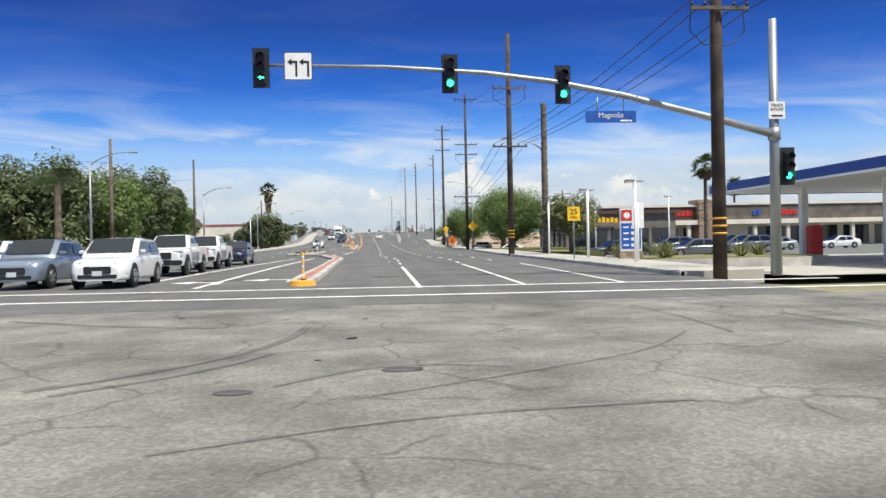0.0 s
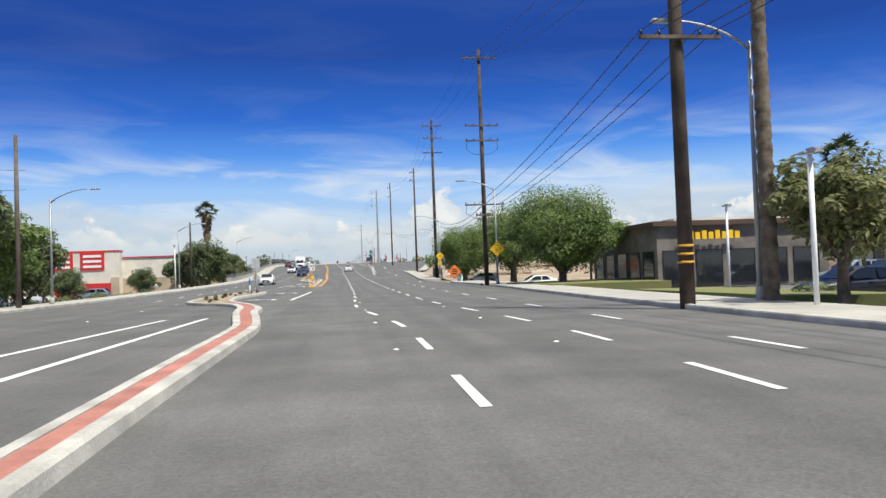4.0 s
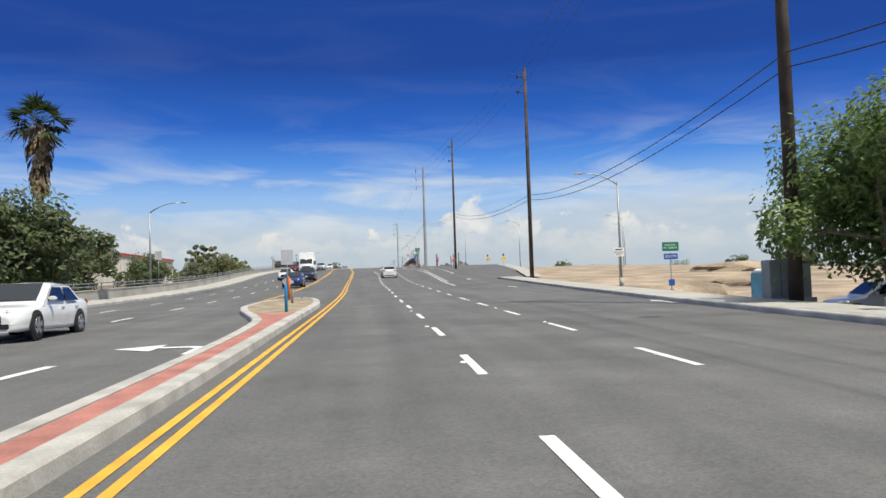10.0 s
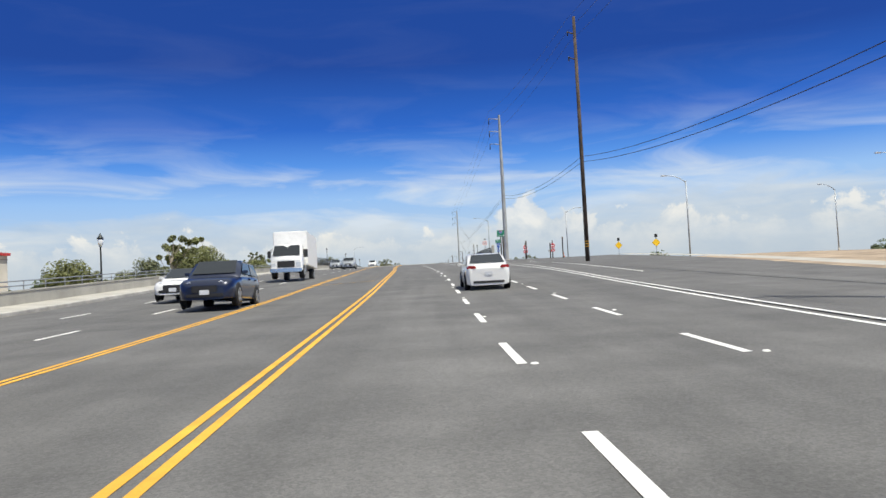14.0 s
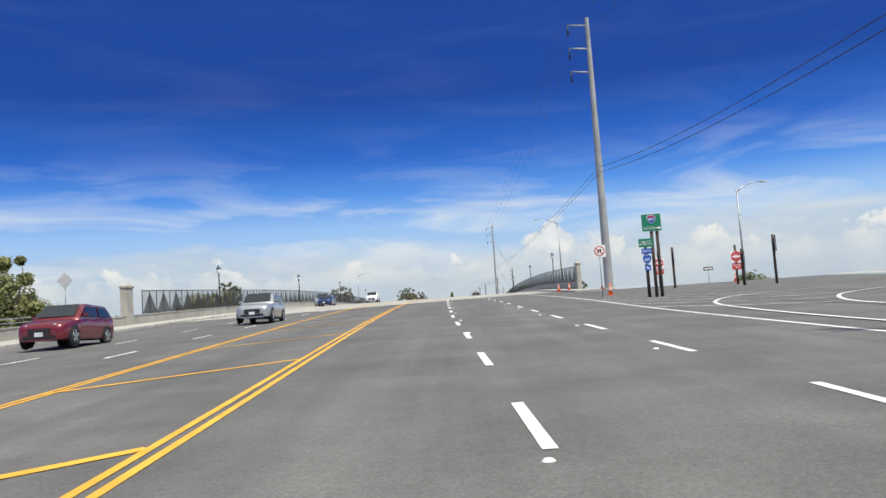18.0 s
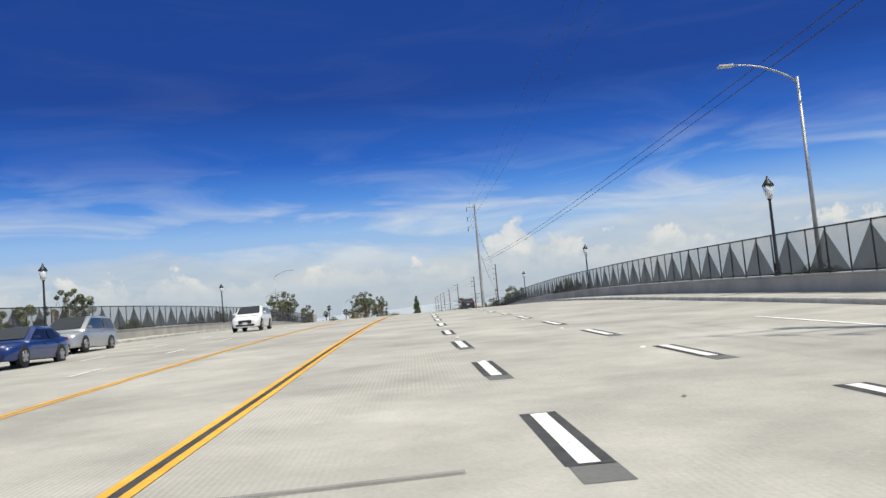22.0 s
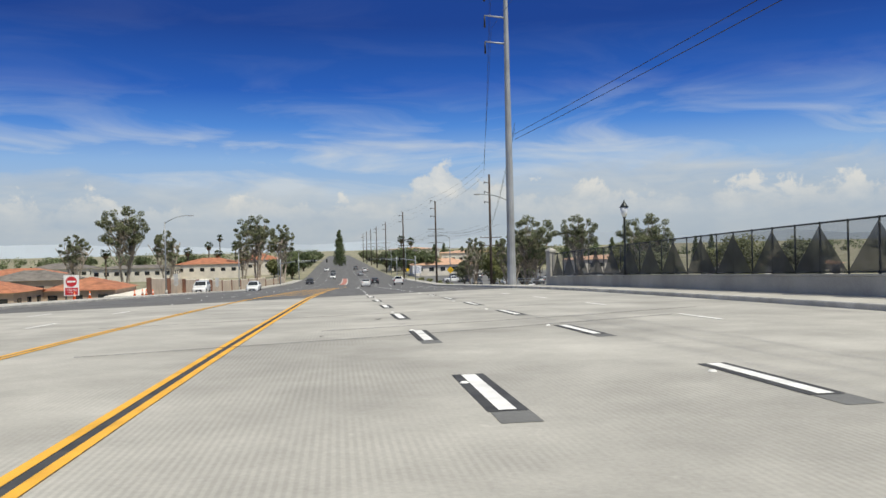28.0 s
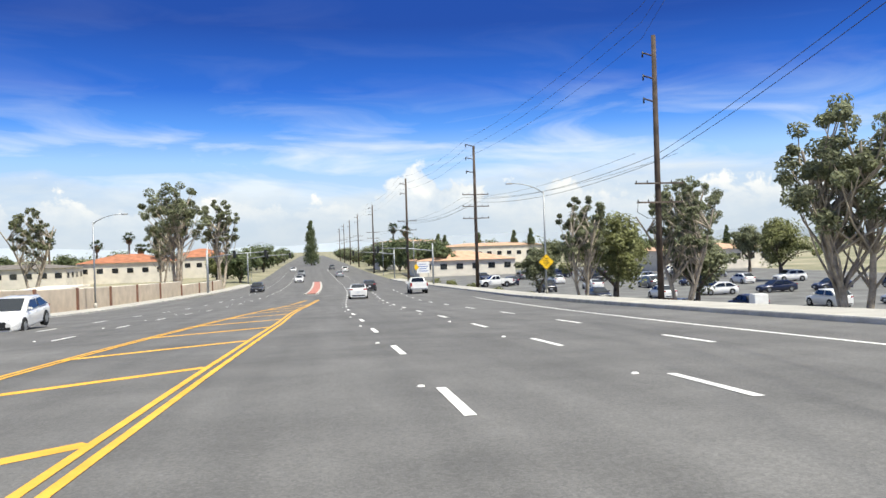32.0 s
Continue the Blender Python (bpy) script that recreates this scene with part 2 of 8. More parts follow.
M = dict(
    asphalt=mat("new_asphalt", (0.137, 0.134, 0.129), 0.85, var=0.10, scale=0.35, bump=0.35, bscale=60, fine=0.2),
    asphalt_old=mat("worn_asphalt", (0.215, 0.205, 0.185), 0.9, var=0.22, scale=0.45, bump=0.5, bscale=30, fine=0.2),
    deck=mat("grooved_concrete_deck", (0.415, 0.398, 0.358), 0.85, var=0.13, scale=0.35, bump=0.35, bscale=22, fine=0.07),
    concrete=mat("pale_concrete", (0.44, 0.42, 0.375), 0.85, var=0.1, scale=0.6, bump=0.3, bscale=18, fine=0.08),
    curb=mat("kerb_concrete", (0.50, 0.48, 0.44), 0.85, var=0.16, scale=1.2, bump=0.4, bscale=25, fine=0.12),
    wallc=mat("parapet_concrete", (0.40, 0.385, 0.345), 0.85, var=0.12, scale=0.5, bump=0.3, bscale=14, fine=0.07),
    brick=mat("red_stamped_paving", (0.45, 0.19, 0.15), 0.85, var=0.15, scale=1.5, bump=0.5, bscale=20, fine=0.12),
    dirt=mat("dry_dirt", (0.40, 0.31, 0.22), 0.95, var=0.25, scale=0.25, bump=0.7, bscale=5, fine=0.22),
    dirt2=mat("island_dirt", (0.36, 0.29, 0.20), 0.95, var=0.25, scale=1.5, bump=0.7, bscale=9, fine=0.25),
    grass=mat("dry_lawn", (0.12, 0.15, 0.045), 0.95, var=0.3, scale=0.6, bump=0.8, bscale=30, fine=0.3, col2=(0.22, 0.19, 0.08)),
    land=mat("dry_ground", (0.27, 0.24, 0.17), 0.95, var=0.35, scale=0.05, bump=0.5, bscale=3, fine=0.25, col2=(0.13, 0.14, 0.07)),
    lot=mat("parking_asphalt", (0.16, 0.16, 0.155), 0.9, var=0.2, scale=0.3, bump=0.3, bscale=20, fine=0.1),
    white=mat("white_road_paint", (0.80, 0.79, 0.76), 0.7, var=0.10, scale=2.5, bump=0.2, bscale=50, fine=0.08),
    yellow=mat("yellow_road_paint", (0.80, 0.42, 0.045), 0.7, var=0.10, scale=2.0, bump=0.2, bscale=50, fine=0.08),
    black=mat("black_road_paint", (0.06, 0.06, 0.06), 0.8, var=0.2, scale=3, fine=0.2),
    seal=mat("tar_joint", (0.10, 0.095, 0.09), 0.85, var=0.3, scale=2, fine=0.2),
    tyre_mark=mat("rubber_skid", (0.20, 0.195, 0.19), 0.85, var=0.3, scale=2, fine=0.2, trans=0.5),
    steel=mat("galvanised_steel", (0.36, 0.38, 0.40), 0.5, 0.6, var=0.1, scale=1.0, fine=0.06),
    steelpole=mat("grey_steel_pole", (0.40, 0.41, 0.42), 0.55, 0.35, var=0.12, scale=0.5, fine=0.06),
    polewood=mat("creosoted_pole_wood", (0.085, 0.062, 0.048), 0.9, var=0.3, scale=1.2, bump=0.6, bscale=25, fine=0.25),
    polegrey=mat("weathered_pole_wood", (0.15, 0.12, 0.10), 0.9, var=0.3, scale=1.2, bump=0.6, bscale=25, fine=0.25),
    wire=mat("black_cable", (0.03, 0.03, 0.035), 0.6, var=0.1, scale=1),
    darkmetal=mat("dark_green_metal", (0.03, 0.035, 0.035), 0.45, 0.4, var=0.1, scale=2),
    mesh=mat("dark_fence_mesh", (0.10, 0.103, 0.108), 0.7, 0.2, var=0.15, scale=1, fine=0.1, trans=0.64),
    panel=mat("dark_fence_panel", (0.085, 0.088, 0.092), 0.7, 0.2, var=0.15, scale=1, fine=0.1, trans=0.22),
    signy=mat("yellow_sign_sheet", (0.92, 0.56, 0.02), 0.45, var=0.04, scale=3),
    signo=mat("orange_sign_sheet", (0.80, 0.20, 0.03), 0.5, var=0.05, scale=3),
    signw=mat("white_sign_sheet", (0.86, 0.86, 0.85), 0.45, var=0.04, scale=3),
    signg=mat("green_sign_sheet", (0.01, 0.20, 0.11), 0.45, var=0.05, scale=3),
    signb=mat("blue_sign_sheet", (0.02, 0.10, 0.42), 0.45, var=0.05, scale=3),
    signr=mat("red_sign_sheet", (0.55, 0.03, 0.04), 0.45, var=0.05, scale=3),
    ink=mat("black_sign_ink", (0.02, 0.02, 0.02), 0.5, var=0.05, scale=3),
    signback=mat("bare_aluminium_back", (0.55, 0.56, 0.57), 0.5, 0.15, var=0.1, scale=2),
    sigblack=mat("black_signal_housing", (0.02, 0.022, 0.022), 0.5, var=0.1, scale=3),
    greenlamp=glow("lit_green_lens", (0.05, 0.95, 0.55), 2.2),
    lensoff=mat("dark_signal_lens", (0.03, 0.02, 0.02), 0.3, var=0.1, scale=3),
    bark=mat("grey_bark", (0.17, 0.135, 0.10), 0.95, var=0.3, scale=3, bump=0.8, bscale=20, fine=0.2),
    barkpale=mat("pale_eucalyptus_bark", (0.42, 0.36, 0.29), 0.9, var=0.25, scale=2, bump=0.5, bscale=12, fine=0.15),
    leaf=mat("bright_green_leaf", (0.21, 0.29, 0.095), 0.6, var=0.2, scale=1.2, island=0.35, fine=0.1),
    leafdark=mat("dark_green_leaf", (0.18, 0.22, 0.105), 0.6, var=0.2, scale=1.2, island=0.4, fine=0.1),
    leafgrey=mat("grey_green_leaf", (0.26, 0.28, 0.165), 0.65, var=0.25, scale=0.8, island=0.4, fine=0.1),
    leafolive=mat("olive_green_leaf", (0.265, 0.28, 0.12), 0.65, var=0.25, scale=0.8, island=0.35, fine=0.1),
    frond=mat("palm_frond_green", (0.055, 0.085, 0.03), 0.6, var=0.2, scale=1, island=0.3),
    deadfrond=mat("dead_palm_frond", (0.24, 0.17, 0.10), 0.9, var=0.25, scale=1, island=0.3),
    stucco=mat("cream_stucco", (0.62, 0.53, 0.42), 0.9, var=0.07, scale=0.6, bump=0.3, bscale=20, fine=0.05),
    stuccow=mat("white_stucco", (0.74, 0.69, 0.60), 0.9, var=0.07, scale=0.6, bump=0.3, bscale=20, fine=0.05),
    stuccot=mat("tan_stucco", (0.50, 0.39, 0.29), 0.9, var=0.08, scale=0.6, bump=0.3, bscale=20, fine=0.05),
    blockwall=mat("tan_block_wall", (0.56, 0.47, 0.37), 0.9, var=0.1, scale=0.7, bump=0.4, bscale=12, fine=0.1),
    pilaster=mat("brown_wall_pilaster", (0.22, 0.11, 0.075), 0.9, var=0.15, scale=1.0, bump=0.4, bscale=12, fine=0.1),
    rooftile=mat("terracotta_roof_tile", (0.42, 0.17, 0.09), 0.85, var=0.2, scale=0.8, bump=0.6, bscale=6, fine=0.15),
    roofpeach=mat("peach_roof_tile", (0.58, 0.36, 0.24), 0.85, var=0.15, scale=0.8, bump=0.6, bscale=6, fine=0.12),
    roofgrey=mat("grey_roof_shingle", (0.19, 0.17, 0.15), 0.9, var=0.2, scale=0.8, bump=0.5, bscale=8, fine=0.15),
    fascia=mat("brown_fascia", (0.10, 0.06, 0.045), 0.8, var=0.15, scale=1),
    stone=mat("stacked_stone", (0.36, 0.27, 0.20), 0.9, var=0.25, scale=3, bump=0.9, bscale=8, fine=0.25),
    red=mat("red_sign_face", (0.60, 0.035, 0.03), 0.5, var=0.06, scale=2),
    bluefascia=mat("blue_canopy_fascia", (0.02, 0.07, 0.34), 0.5, var=0.06, scale=2),
    winglass=mat("dark_shop_glass", (0.02, 0.024, 0.028), 0.08, var=0.2, scale=0.5, spec=0.8),
    carglass=mat("tinted_car_glass", (0.012, 0.015, 0.018), 0.05, var=0.05, scale=1, spec=0.9),
    tyre=mat("tyre_rubber", (0.018, 0.018, 0.018), 0.85, var=0.15, scale=8),
    rim=mat("alloy_rim", (0.45, 0.46, 0.47), 0.35, 0.8, var=0.05, scale=4),
    trimblack=mat("black_plastic_trim", (0.02, 0.02, 0.022), 0.6, var=0.1, scale=4),
    chrome=mat("chrome_trim", (0.7, 0.7, 0.72), 0.15, 1.0, var=0.03, scale=4),
    headlamp=mat("clear_headlamp", (0.72, 0.74, 0.76), 0.12, 0.2, var=0.05, scale=6, spec=0.9),
    taillamp=mat("red_tail_lamp", (0.35, 0.012, 0.015), 0.2, var=0.1, scale=6, spec=0.8),
    plate=mat("number_plate", (0.62, 0.64, 0.68), 0.5, var=0.05, scale=6),
    orange=mat("orange_cone_plastic", (0.85, 0.17, 0.03), 0.6, var=0.08, scale=4),
    cyan=mat("pale_blue_plastic", (0.10, 0.36, 0.52), 0.5, var=0.1, scale=2),
    bluep=mat("blue_marker_plastic", (0.02, 0.24, 0.55), 0.5, var=0.08, scale=4),
    cabinet=mat("grey_green_cabinet", (0.30, 0.33, 0.31), 0.6, 0.1, var=0.1, scale=1.5),
    awning=mat("green_awning", (0.015, 0.09, 0.06), 0.7, var=0.1, scale=1),
    # bright pale blue stands in for air haze over the far ridge
    mountain=mat("haze_painted_mountain", (0.68, 0.76, 0.86), 1.0, var=0.06, scale=0.004, spec=0.0),
)


def worn(name, kind):
    """Adds cracks, speckled stones and pale patches to old asphalt, or lengthwise grooves and patches to the deck."""
    m = M[name]
    n, l = m.node_tree.nodes, m.node_tree.links
    b = n["Principled BSDF"]
    base = b.inputs["Base Color"].links[0].from_socket
    pos = n.new("ShaderNodeNewGeometry").outputs["Position"]

    def tex(node, scale, **kw):
        t = n.new(node)
        t.inputs["Scale"].default_value = scale
        for k, v in kw.items():
            t.inputs[k].default_value = v
        return t

    def ramp(fac, lo, hi, a, c):
        r = n.new("ShaderNodeMapRange")
        for i, v in enumerate((lo, hi, a, c)):
            r.inputs[i + 1].default_value = v
        l.new(fac, r.inputs[0])
        return r.outputs[0]

    def mul(a, c):
        k = n.new("ShaderNodeMath")
        k.operation = "MULTIPLY"
        l.new(a, k.inputs[0])
        l.new(c, k.inputs[1])
        return k.outputs[0]

    if kind == "rolled":
        lanes = n.new("ShaderNodeMapping")
        lanes.inputs["Scale"].default_value = (1.0, 0.02, 1.0)
        l.new(pos, lanes.inputs["Vector"])
        tracks = tex("ShaderNodeTexNoise", 1.1, Detail=4.0, Roughness=0.55)
        l.new(lanes.outputs[0], tracks.inputs["Vector"])
        stones = tex("ShaderNodeTexVoronoi", 34.0)
        l.new(pos, stones.inputs["Vector"])
        blot = tex("ShaderNodeTexNoise", 0.7, Detail=7.0, Roughness=0.68)
        l.new(pos, blot.inputs["Vector"])
        val = mul(mul(ramp(tracks.outputs[0], 0.34, 0.66, 0.86, 1.10), ramp(stones.outputs["Color"], 0.2, 0.9, 0.86, 1.16)), ramp(blot.outputs[0], 0.3, 0.7, 0.90, 1.08))
    elif kind == "cracked":
        warp = tex("ShaderNodeTexNoise", 1.3, Detail=4.0)
        l.new(pos, warp.inputs["Vector"])
        mixv = n.new("ShaderNodeMixRGB")
        mixv.blend_type, mixv.inputs[0].default_value = "ADD", 0.55
        l.new(pos, mixv.inputs[1])
        l.new(warp.outputs[1], mixv.inputs[2])
        cells = tex("ShaderNodeTexVoronoi", 0.55)
        cells.feature = "DISTANCE_TO_EDGE"
        l.new(mixv.outputs[0], cells.inputs["Vector"])
        where = tex("ShaderNodeTexNoise", 0.35, Detail=3.0)
        l.new(pos, where.inputs["Vector"])
        crack = ramp(cells.outputs[0], 0.004, 0.022, 0.62, 1.0)
        soft = n.new("ShaderNodeMath")
        soft.operation = "MAXIMUM"
        l.new(crack, soft.inputs[0])
        l.new(ramp(where.outputs[0], 0.46, 0.52, 1.0, 0.0), soft.inputs[1])
        stones = tex("ShaderNodeTexVoronoi", 26.0)
        l.new(pos, stones.inputs["Vector"])
        speck = ramp(stones.outputs["Color"], 0.25, 0.85, 0.84, 1.22)
        patch = tex("ShaderNodeTexNoise", 0.9, Detail=6.0, Roughness=0.65)
        l.new(pos, patch.inputs["Vector"])
        val = mul(mul(soft.outputs[0], speck), ramp(patch.outputs[0], 0.3, 0.7, 0.86, 1.12))
    else:
        w = tex("ShaderNodeTexWave", 4.6, Distortion=0.25)
        w.bands_direction = "X"
        l.new(pos, w.inputs["Vector"])
        worn_n = tex("ShaderNodeTexNoise", 0.22, Detail=6.0, Roughness=0.62)
        l.new(pos, worn_n.inputs["Vector"])
        grip = ramp(worn_n.outputs[0], 0.40, 0.58, 0.0, 1.0)
        gro = n.new("ShaderNodeMixRGB")
        gro.inputs[1].default_value = (1, 1, 1, 1)
        l.new(grip, gro.inputs[0])
        l.new(ramp(w.outputs[1], 0.2, 0.8, 0.91, 1.04), gro.inputs[2])
        cloud = tex("ShaderNodeTexNoise", 0.8, Detail=8.0, Roughness=0.7)
        l.new(pos, cloud.inputs["Vector"])
        spot = tex("ShaderNodeTexNoise", 2.6, Detail=5.0, Roughness=0.6)
        l.new(pos, spot.inputs["Vector"])
        val = mul(mul(gro.outputs[0], ramp(cloud.outputs[0], 0.3, 0.7, 0.86, 1.14)), ramp(spot.outputs[0], 0.66, 0.74, 1.0, 1.18))
    h = n.new("ShaderNodeHueSaturation")
    l.new(base, h.inputs["Color"])
    l.new(val, h.inputs["Value"])
    l.new(h.outputs[0], b.inputs["Base Color"])


worn("asphalt_old", "cracked")
worn("deck", "grooved")
worn("asphalt", "rolled")
for leafy in ("leaf", "leafdark", "leafgrey", "leafolive", "frond"):
    nt = M[leafy].node_tree
    bs = nt.nodes["Principled BSDF"]
    tl_ = nt.nodes.new("ShaderNodeBsdfTranslucent")
    mx = nt.nodes.new("ShaderNodeMixShader")
    mx.inputs[0].default_value = 0.48
    nt.links.new(bs.inputs["Base Color"].links[0].from_socket, tl_.inputs["Color"])
    nt.links.new(bs.outputs[0], mx.inputs[1])
    nt.links.new(tl_.outputs[0], mx.inputs[2])
    nt.links.new(mx.outputs[0], nt.nodes["Material Output"].inputs[0])
CARPAINT = dict(white=paint("white_car_paint", (0.78, 0.78, 0.77)), silver=paint("silver_car_paint", (0.42, 0.44, 0.46), 0.32, 0.5),
                grey=paint("grey_car_paint", (0.16, 0.17, 0.18), 0.3, 0.5), black=paint("black_car_paint", (0.012, 0.012, 0.014)),
                blue=paint("deep_blue_car_paint", (0.012, 0.035, 0.15), 0.3, 0.2), navy=paint("navy_car_paint", (0.010, 0.016, 0.045), 0.3, 0.2), red=paint("maroon_car_paint", (0.16, 0.012, 0.022), 0.3, 0.2),
                bluesilver=paint("blue_silver_car_paint", (0.28, 0.33, 0.40), 0.3, 0.5))


# ---- mesh helpers ----
def part(name, bm, material, parent=None, label=""):
    me = bpy.data.meshes.new(name)
    bm.normal_update()
    bm.to_mesh(me)
    bm.free()
    for m in material if isinstance(material, (list, tuple)) else (material,):
        me.materials.append(m)
    ob = new(name, me)
    if parent is not None:
        ob.parent = parent
    if label:
        ob["label"] = label
    return ob


def share(name, me, parent, m):
    ob = new(name, me)
    ob.parent = parent
    ob.matrix_basis = m
    return ob


def mesh_of(name, verts, faces, material, smooth=False):
    me = bpy.data.meshes.new(name)
    me.from_pydata([tuple(v) for v in verts], [], [tuple(f) for f in faces])
    for m in material if isinstance(material, (list, tuple)) else (material,):
        me.materials.append(m)
    if smooth:
        me.polygons.foreach_set("use_smooth", [True] * len(me.polygons))
    me.update()
    return me


def empty(name, m, label="", category="", group="", kind=""):
    ob = new(name)
    ob.empty_display_size = 0.2
    ob.matrix_basis = m
    return tagged(ob, label, category, group, kind)


def box(bm, x0, x1, y0, y1, z0, z1, m=None, bevel=0.0, mi=0):
    r = bmesh.ops.create_cube(bm, size=1)
    vs = r["verts"]
    for v in vs:
        v.co = Vector((x0 + (v.co.x + 0.5) * (x1 - x0), y0 + (v.co.y + 0.5) * (y1 - y0), z0 + (v.co.z + 0.5) * (z1 - z0)))
    if bevel:
        es = {e for v in vs for e in v.link_edges}
        vs = bmesh.ops.bevel(bm, geom=list(es), offset=bevel, segments=2, affect="EDGES")["verts"]
    fs = {f for v in vs for f in v.link_faces}
    for f in fs:
        f.material_index = mi
    if m is not None:
        bmesh.ops.transform(bm, matrix=m, verts=list({v for f in fs for v in f.verts}))
    return bm


def boxm(*a, **k):
    return box(bmesh.new(), *a, **k)


def tube(bm, pts, radii, n=8, caps=True, mi=0):
    """A round tube along points, with a radius at each."""
    pts = [Vector(p) for p in pts]
    rings = []
    for i, p in enumerate(pts):
        d = (pts[min(i + 1, len(pts) - 1)] - pts[max(i - 1, 0)]).normalized()
        a = d.orthogonal().normalized() if abs(d.z) < 0.99 else Vector((1, 0, 0))
        if i and rings:
            a = (last - d * last.dot(d)).normalized()
        last = a
        b = d.cross(a)
        r = radii[i] if isinstance(radii, (list, tuple)) else radii
        rings.append([bm.verts.new(p + (a * math.cos(k * math.tau / n) + b * math.sin(k * math.tau / n)) * r) for k in range(n)])
    for r0, r1 in zip(rings, rings[1:]):
        for k in range(n):
            f = bm.faces.new((r0[k], r0[(k + 1) % n], r1[(k + 1) % n], r1[k]))
            f.smooth, f.material_index = True, mi
    if caps:
        for r in (rings[0][::-1], rings[-1]):
            bm.faces.new(r).material_index = mi
    return bm


def tubem(*a, **k):
    return tube(bmesh.new(), *a, **k)


def prism(bm, pts, z0, z1, mi=0):
    """A flat outline (x, y) raised from z0 to z1."""
    lo = [bm.verts.new((x, y, z0)) for x, y in pts]
    hi = [bm.verts.new((x, y, z1)) for x, y in pts]
    bm.faces.new(hi).material_index = mi
    bm.faces.new(lo[::-1]).material_index = mi
    for i in range(len(pts)):
        j = (i + 1) % len(pts)
        bm.faces.new((lo[i], lo[j], hi[j], hi[i])).material_index = mi
    return bm


def text_mesh(body, size, material, name="lettering"):
    c = bpy.data.curves.new("lettering", "FONT")
    c.body, c.size, c.align_x, c.align_y, c.extrude = body, size, "CENTER", "CENTER", 0.002
    ob = bpy.data.objects.new("lettering", c)
    scene.collection.objects.link(ob)
    dg = bpy.context.evaluated_depsgraph_get()
    me = bpy.data.meshes.new_from_object(ob.evaluated_get(dg))
    bpy.data.objects.remove(ob)
    me.materials.clear()
    me.materials.append(material)
    return me


def spline(ys, vs):
    """A smooth curve through knots."""
    def f(y):
        if y <= ys[0]:
            return vs[0]
        if y >= ys[-1]:
            return vs[-1]
        i = max(k for k in range(len(ys) - 1) if ys[k] <= y)
        t = (y - ys[i]) / (ys[i + 1] - ys[i])
        p0, p1, p2, p3 = vs[max(i - 1, 0)], vs[i], vs[i + 1], vs[min(i + 2, len(vs) - 1)]
        return 0.5 * (2 * p1 + (p2 - p0) * t + (2 * p0 - 5 * p1 + 4 * p2 - p3) * t * t + (3 * p1 - p0 - 3 * p2 + p3) * t ** 3)
    return f


# ---- the line of the road ----
KY = [20 * i for i in range(36)]
road_z = spline([-200, -40] + KY + [760, 900], [0, 0] + [0.0, 0.17, 0.35, 0.46, 0.54, 0.65, 0.84, 1.12, 1.45, 1.85, 2.39, 3.08, 3.88, 4.61, 5.26, 5.88, 6.5, 7.05, 7.54, 7.91, 8.12, 8.16, 8.02, 7.67, 7.08, 6.37, 5.55, 4.69, 3.81, 2.89, 1.98, 1.31, 0.79, 0.39, 0.09, -0.17] + [-0.2, 0.4])
road_x = spline([-200] + KY + [900], [1.3] + [1.27, 1.22, 1.18, 1.18, 1.23, 1.34, 1.47, 1.6, 1.69, 1.72, 1.69, 1.59, 1.44, 1.22, 0.93, 0.63, 0.36, 0.18, 0.12, 0.2, 0.4, 0.7, 1.07, 1.46, 1.81, 2.09, 2.32, 2.51, 2.72, 2.95, 3.7, 4.75, 5.65, 6.2, 6.5, 6.6] + [6.7])
# kerb lines, metres from the first lane line
curb_r = spline([-60, 20, 60, 82, 100, 118, 126, 140, 160, 190, 235, 260, 300, 335, 400, 450, 495, 515, 540, 560, 580, 605, 625, 650, 685, 900], [9.3, 9.3, 9.4, 10.4, 11.2, 10.4, 9.4, 9.4, 10.6, 12.2, 12.4, 12.2, 11.8, 11.4, 12.0, 11.9, 11.8, 11.7, 11.7, 12.0, 13.4, 14.6, 14.3, 13.2, 11.2, 9.5])
curb_l = spline([-60, 60, 110, 150, 200, 250, 300, 480, 540, 584, 636, 672, 720, 900], [-18.5, -18.5, -18.5, -16.8, -16.4, -18.2, -19.8, -19.8, -18.6, -20.0, -20.5, -18, -17, -17])


def W(u, y, dz=0.0):
    return Vector((road_x(y) + u, y, road_z(y) + dz))


def RZ(y):
    """Heading of the road at y, as a turn about z."""
    return math.atan2(-(road_x(y + 2) - road_x(y - 2)), 4)


def slope(y):
    return math.atan2(road_z(y + 2) - road_z(y - 2), 4)


def on_road(u, y, dz=0.0, turn=0.0):
    """A pose on the road surface, +y along it."""
    return Matrix.Translation(W(u, y, dz)) @ Euler((slope(y), 0, RZ(y) + radians(turn))).to_matrix().to_4x4()


def upright(x, y, z, turn=0.0):
    return pose(x, y, z, 0, 0, turn)


def fu(u):
    return u if callable(u) else (lambda y: u)


